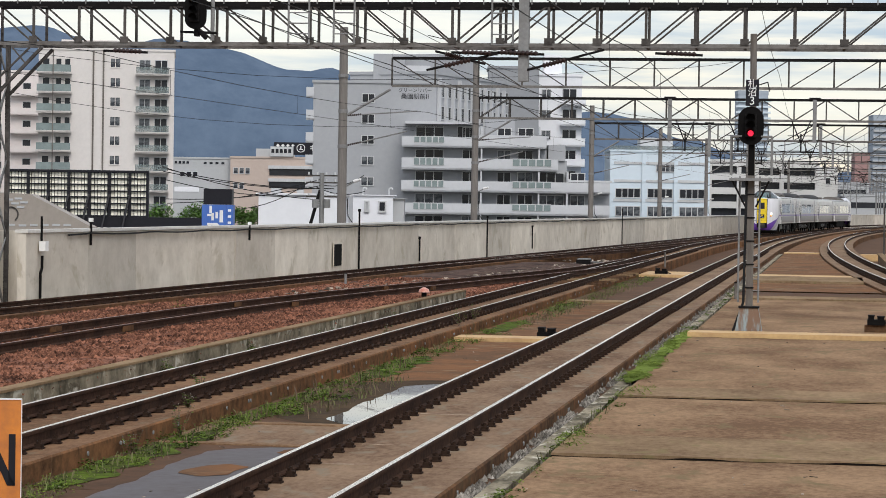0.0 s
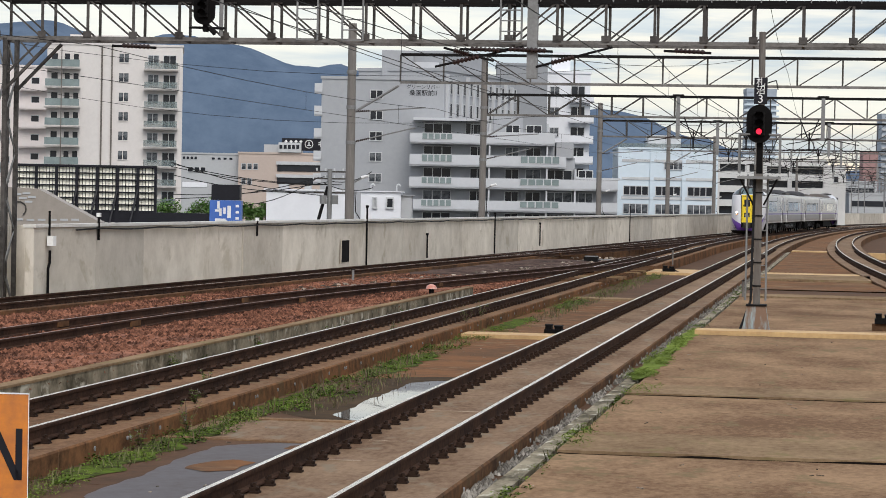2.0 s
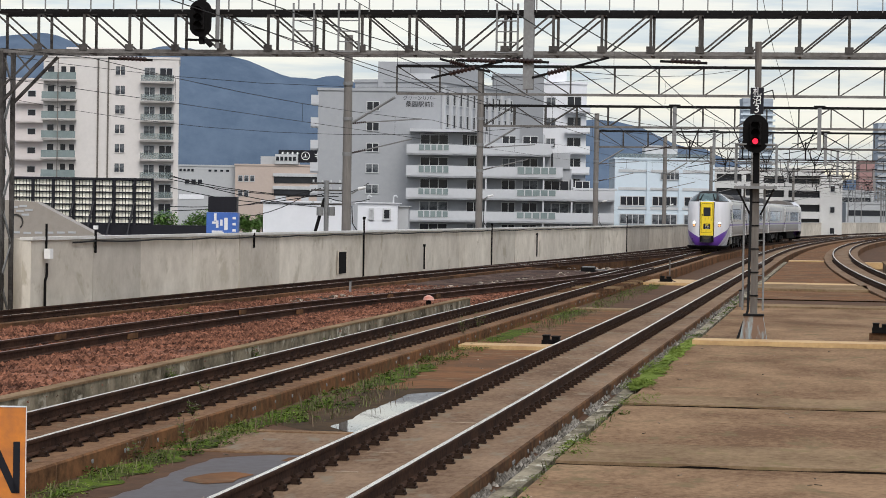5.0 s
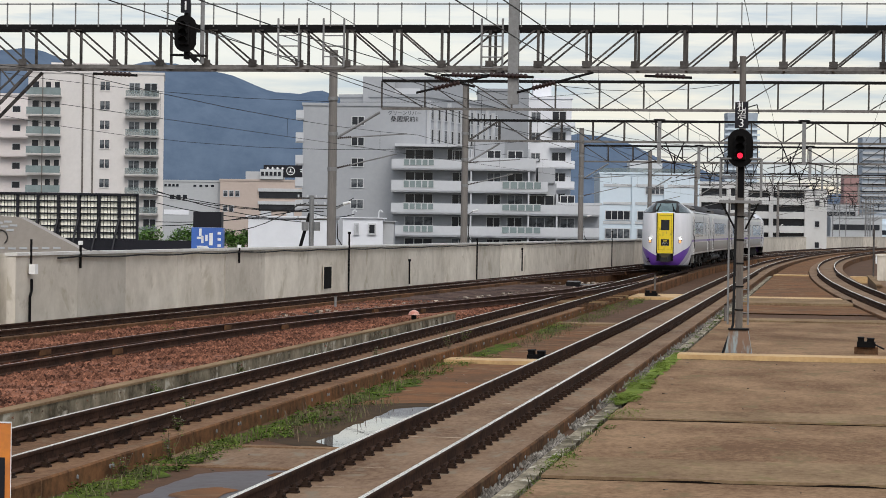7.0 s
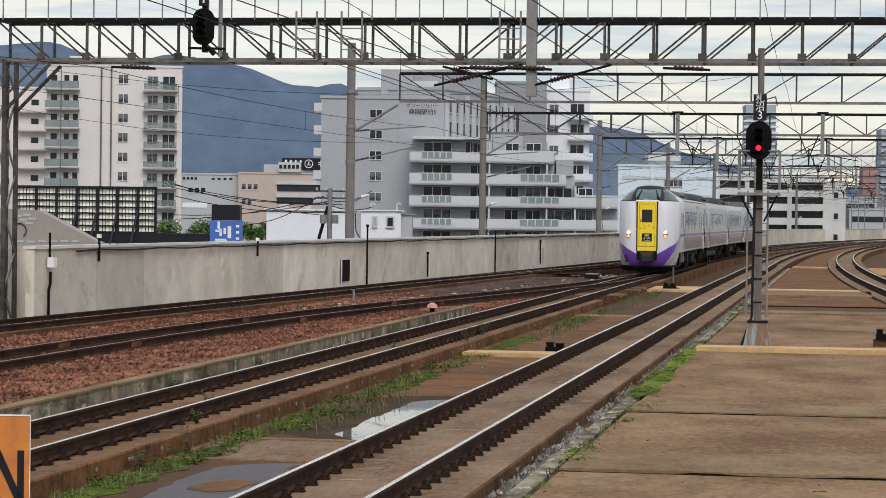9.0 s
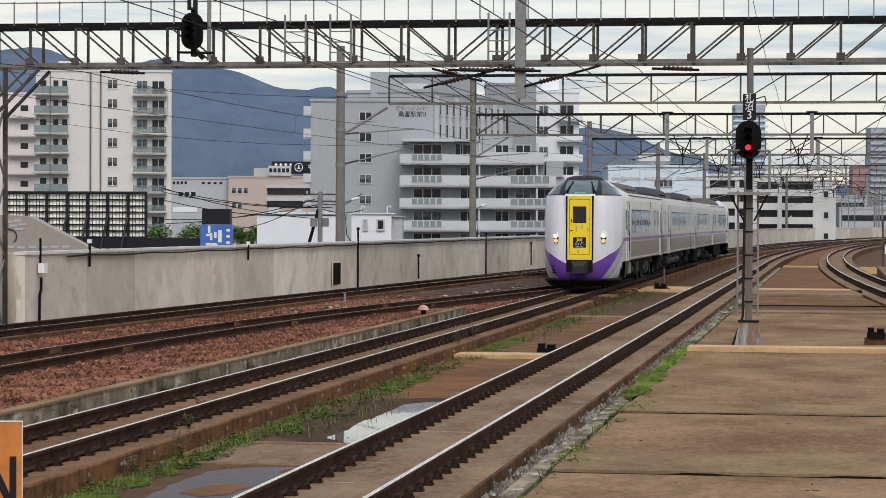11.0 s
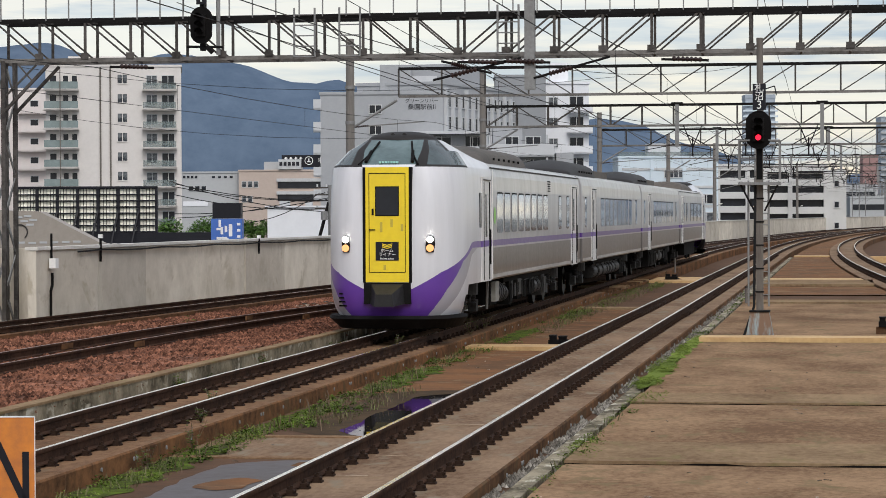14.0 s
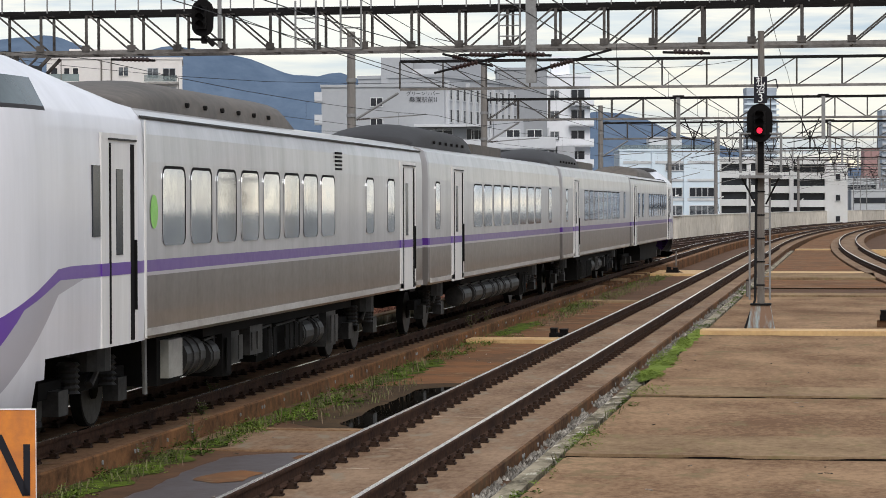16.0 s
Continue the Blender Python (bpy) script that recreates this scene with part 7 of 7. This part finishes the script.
    bmesh.ops.recalc_face_normals(bm, faces=bm.faces)
    part("plough", bm, "plow", car, "black curved snow plough")
    for s in (-1, 1):
        wp = bars([((s * 0.42, 0.52, 3.66), (s * 0.33, 0.98, 3.90), 0.022), ((s * 0.47, 0.22, 3.48), (s * 0.42, 0.58, 3.70), 0.035), ((s * 0.60, 0.12, 3.43), (s * 0.42, 0.52, 3.66), 0.018)])
        part("wiper", wp, "plow", car)
    bm = boxes(*[(-0.2 + k * 0.058, -0.163 + k * 0.058, 0.19, 0.235, 3.452, 3.49) for k in range(7)])
    part("plate_mark", bm, "teal_mark", car, "row of small teal bars behind the windscreen")
    for x in (-0.12, 0.12):
        part("roof_lamp", bars([((x, 1.32, 4.04), (x, 1.40, 4.04), 0.05)], 10), "under_grey", car)
    part("brow", dome(0.72, 1.18, 2.9, 3.93, 0.20), "hood_black", car, "black curved brow over the windscreen", smooth=True)
    side_door(car, 3.6, 0.74)
    for s in (-1, 1):
        x = 1.40 * s
        part("cab_window", boxes((min(x - 0.01 * s, x + 0.012 * s), max(x - 0.01 * s, x + 0.012 * s), 3.02, 3.27, 2.15, 2.88)), "glass", car)
    bm = bmesh.new()
    bm.faces.new([bm.verts.new((1.408, 5.27 + 0.15 * math.cos(a), 2.40 + 0.19 * math.sin(a))) for a in np.linspace(0, 2 * math.pi, 21)[:-1]])
    part("decal", bm, "lime", car, "lime green oval decal")
    part("gutter", boxes((1.335, 1.365, 4.93, LEAD - 0.2, 3.425, 3.45), (-1.365, -1.335, 4.93, LEAD - 0.2, 3.425, 3.45)), "under_grey", car)
    for x in (1.40, -1.412):
        part("body_edge", boxes((x, x + 0.012, 4.9, 4.96, 1.02, 3.4)), "door_white", car)


def dome(w, y0, y1, z, h):
    """A shallow rounded cap, steep in front and long behind."""
    bm = bmesh.new()
    rings = []
    for k in range(9):
        q = k / 8
        c = math.cos(q * math.pi / 2)
        rings.append([])
        for i in range(20):
            a = 2 * math.pi * i / 20
            y = (y0 + (y1 - y0) * 0.35) + math.sin(a) * c * ((y1 - y0) * (0.65 if math.sin(a) > 0 else 0.35))
            rings[-1].append(bm.verts.new((w * math.cos(a) * c ** 0.8, y, z + h * math.sin(q * math.pi / 2))))
    for a, b in zip(rings, rings[1:]):
        for i in range(20):
            bm.faces.new((a[i], a[(i + 1) % 20], b[(i + 1) % 20], b[i]))
    bmesh.ops.recalc_face_normals(bm, faces=bm.faces)
    return bm


def lamp_pod(s):
    bm = bmesh.new()
    pts = ((-0.075, 1.68), (0.065, 1.68), (0.092, 1.85), (0.075, 1.985), (0.0, 2.02), (-0.06, 1.985), (-0.088, 1.82))
    f = [bm.verts.new((s * (0.85 + x), 0.042 + x * 0.5 + x * x * 1.2, z)) for x, z in pts]
    b = [bm.verts.new((s * (0.85 + x), 0.5, z)) for x, z in pts]
    bm.faces.new(f)
    for i in range(7):
        bm.faces.new((f[i], b[i], b[(i + 1) % 7], f[(i + 1) % 7]))
    bmesh.ops.recalc_face_normals(bm, faces=bm.faces)
    return bm


M["scuff"] = material("scuffed_yellow", (0.52, 0.40, 0.05), None, 0.6, bump=0)
M["case"] = material("pale_case_paint", (0.30, 0.29, 0.26), (0.20, 0.19, 0.17), 0.6, grain=9, blotch=1.5)
LEAD, MID = 22.95, 21.35


def lead_car(lit=True):
    ob = thing("train_car", Matrix(), "white, purple and grey diesel railcar with a yellow end door", "train car", "cars of the train")
    part("body", shell(4.93, LEAD - 0.16), "livery", ob, "two-tone grey body with a thin purple stripe")
    for x in (1.398, -1.410):
        part("sill", boxes((x, x + 0.012, 5.0, LEAD - 0.2, 1.04, 1.12)), "sill", ob, "pale grimy sill along the body")
    cab(ob, lit)
    for k in range(8):
        side_window(ob, 5.62 + k * 1.205, 0.92)
    for y in (17.45, 19.3):
        side_window(ob, y, 0.62)
    side_door(ob, 20.75, 0.95)
    hood(ob, 5.0, 14.6, "hood", 0.45, 0.95)
    part("stack", boxes((-0.2, 0.2, 4.75, 5.05, 3.6, 4.0)), "hood_black", ob)
    bogie(ob, 4.4)
    bogie(ob, 19.3)
    underframe(ob, 8.1, 17.2, 31)
    part("battery_case", boxes((1.16, 1.26, 6.35, 6.95, 0.48, 0.92)), M["case"], ob, "pale grey riveted equipment panel")
    part("equipment_case", boxes((0.4, 1.159, 6.2, 7.2, 0.40, 0.95)), "under", ob)
    bm = bmesh.new()
    bar(bm, (1.0, 7.25, 0.66), (1.0, 8.1, 0.66), 0.24, 16)
    bar(bm, (1.0, 7.5, 0.66), (1.0, 7.58, 0.66), 0.26, 16)
    bar(bm, (1.0, 7.8, 0.66), (1.0, 7.88, 0.66), 0.26, 16)
    part("air_tank", bm, "under_grey", ob, "grey banded air tank")
    part("step", bars([((1.2, 5.55, 1.0), (1.15, 5.75, 0.35), 0.03)]), "galv", ob)
    part("gangway", boxes((-1.15, 1.15, LEAD - 0.15, LEAD + 0.44, 0.9, 3.35)), "plow", ob)
    part("louvre", boxes(*[(1.385, 1.41, 15.1, 15.55, 3.0 + k * 0.06, 3.03 + k * 0.06) for k in range(5)]), "plow", ob)
    return ob


def mid_car(seed):
    ob = thing("train_car", Matrix(), "two-tone grey diesel railcar with a thin purple stripe", "train car", "cars of the train")
    part("body", shell(0.22, MID - 0.2), "livery", ob, "two-tone grey body with a thin purple stripe")
    for x in (1.398, -1.410):
        part("sill", boxes((x, x + 0.012, 0.3, MID - 0.3, 1.04, 1.12)), "sill", ob, "pale grimy sill along the body")
    side_door(ob, 3.1, 0.95)
    for k in range(8):
        side_window(ob, 5.7 + k * 1.45, 1.12)
    side_window(ob, 0.9, 0.5)
    side_window(ob, 18.6, 0.62)
    hood(ob, 0.4, 8.4, "hood_black", 0.50, 1.0)
    part("roof_unit", boxes((-0.8, 0.8, 9.5, 14.0, 3.58, 3.82)), "hood", ob)
    bogie(ob, 3.2)
    bogie(ob, 18.0)
    underframe(ob, 5.2, 16.0, seed)
    part("gangway", boxes((-1.15, 1.15, MID - 0.15, MID + 0.44, 0.9, 3.35)), "plow", ob)
    return ob


TRAIN = [(lead_car(), 0.0, 3.5, 19.0, False), (mid_car(41), LEAD + 0.3, 3.2, 18.0, False), (mid_car(42), LEAD + MID + 0.6, 3.2, 18.0, False)]
TAIL = lead_car(False)
TRAIN.append((TAIL, LEAD + 2 * MID + 0.9, 3.2, 18.0, True))

# seconds, nose of the train along the line
RUN = [(0.0, 231.5), (1.0, 219.0), (2.0, 206.3), (3.0, 193.3), (4.0, 180.2), (5.0, 166.8), (6.0, 153.3), (6.5, 146.4), (7.0, 139.8), (7.5, 133.2), (8.0, 126.7), (8.5, 120.1), (9.0, 113.5), (10.0, 100.4),
       (11.0, 87.3), (11.5, 80.8), (12.0, 74.3), (12.5, 67.8), (13.0, 61.3), (13.5, 54.7), (14.0, 47.9), (14.5, 41.1), (15.0, 34.3), (15.5, 27.7), (16.0, 21.0)]


def ride(y, front, rear, tail):
    """Pose of a car whose front is at y along the second track."""
    a, b = Vector((track_b(y + front) - 0.06, y + front, 0)), Vector((track_b(y + rear) - 0.06, y + rear, 0))
    d = (b - a).normalized()
    turn = math.degrees(math.atan2(-d.x, d.y))
    o = a - d * front
    if tail:
        o, turn = o + d * LEAD, turn + 180
    return pose(o.x, o.y, 0, rz=turn)


def motions():
    for car, back, front, rear, tail in TRAIN:
        walk(car, [(t, ride(y + back, front, rear, tail)) for t, y in RUN])


motions()
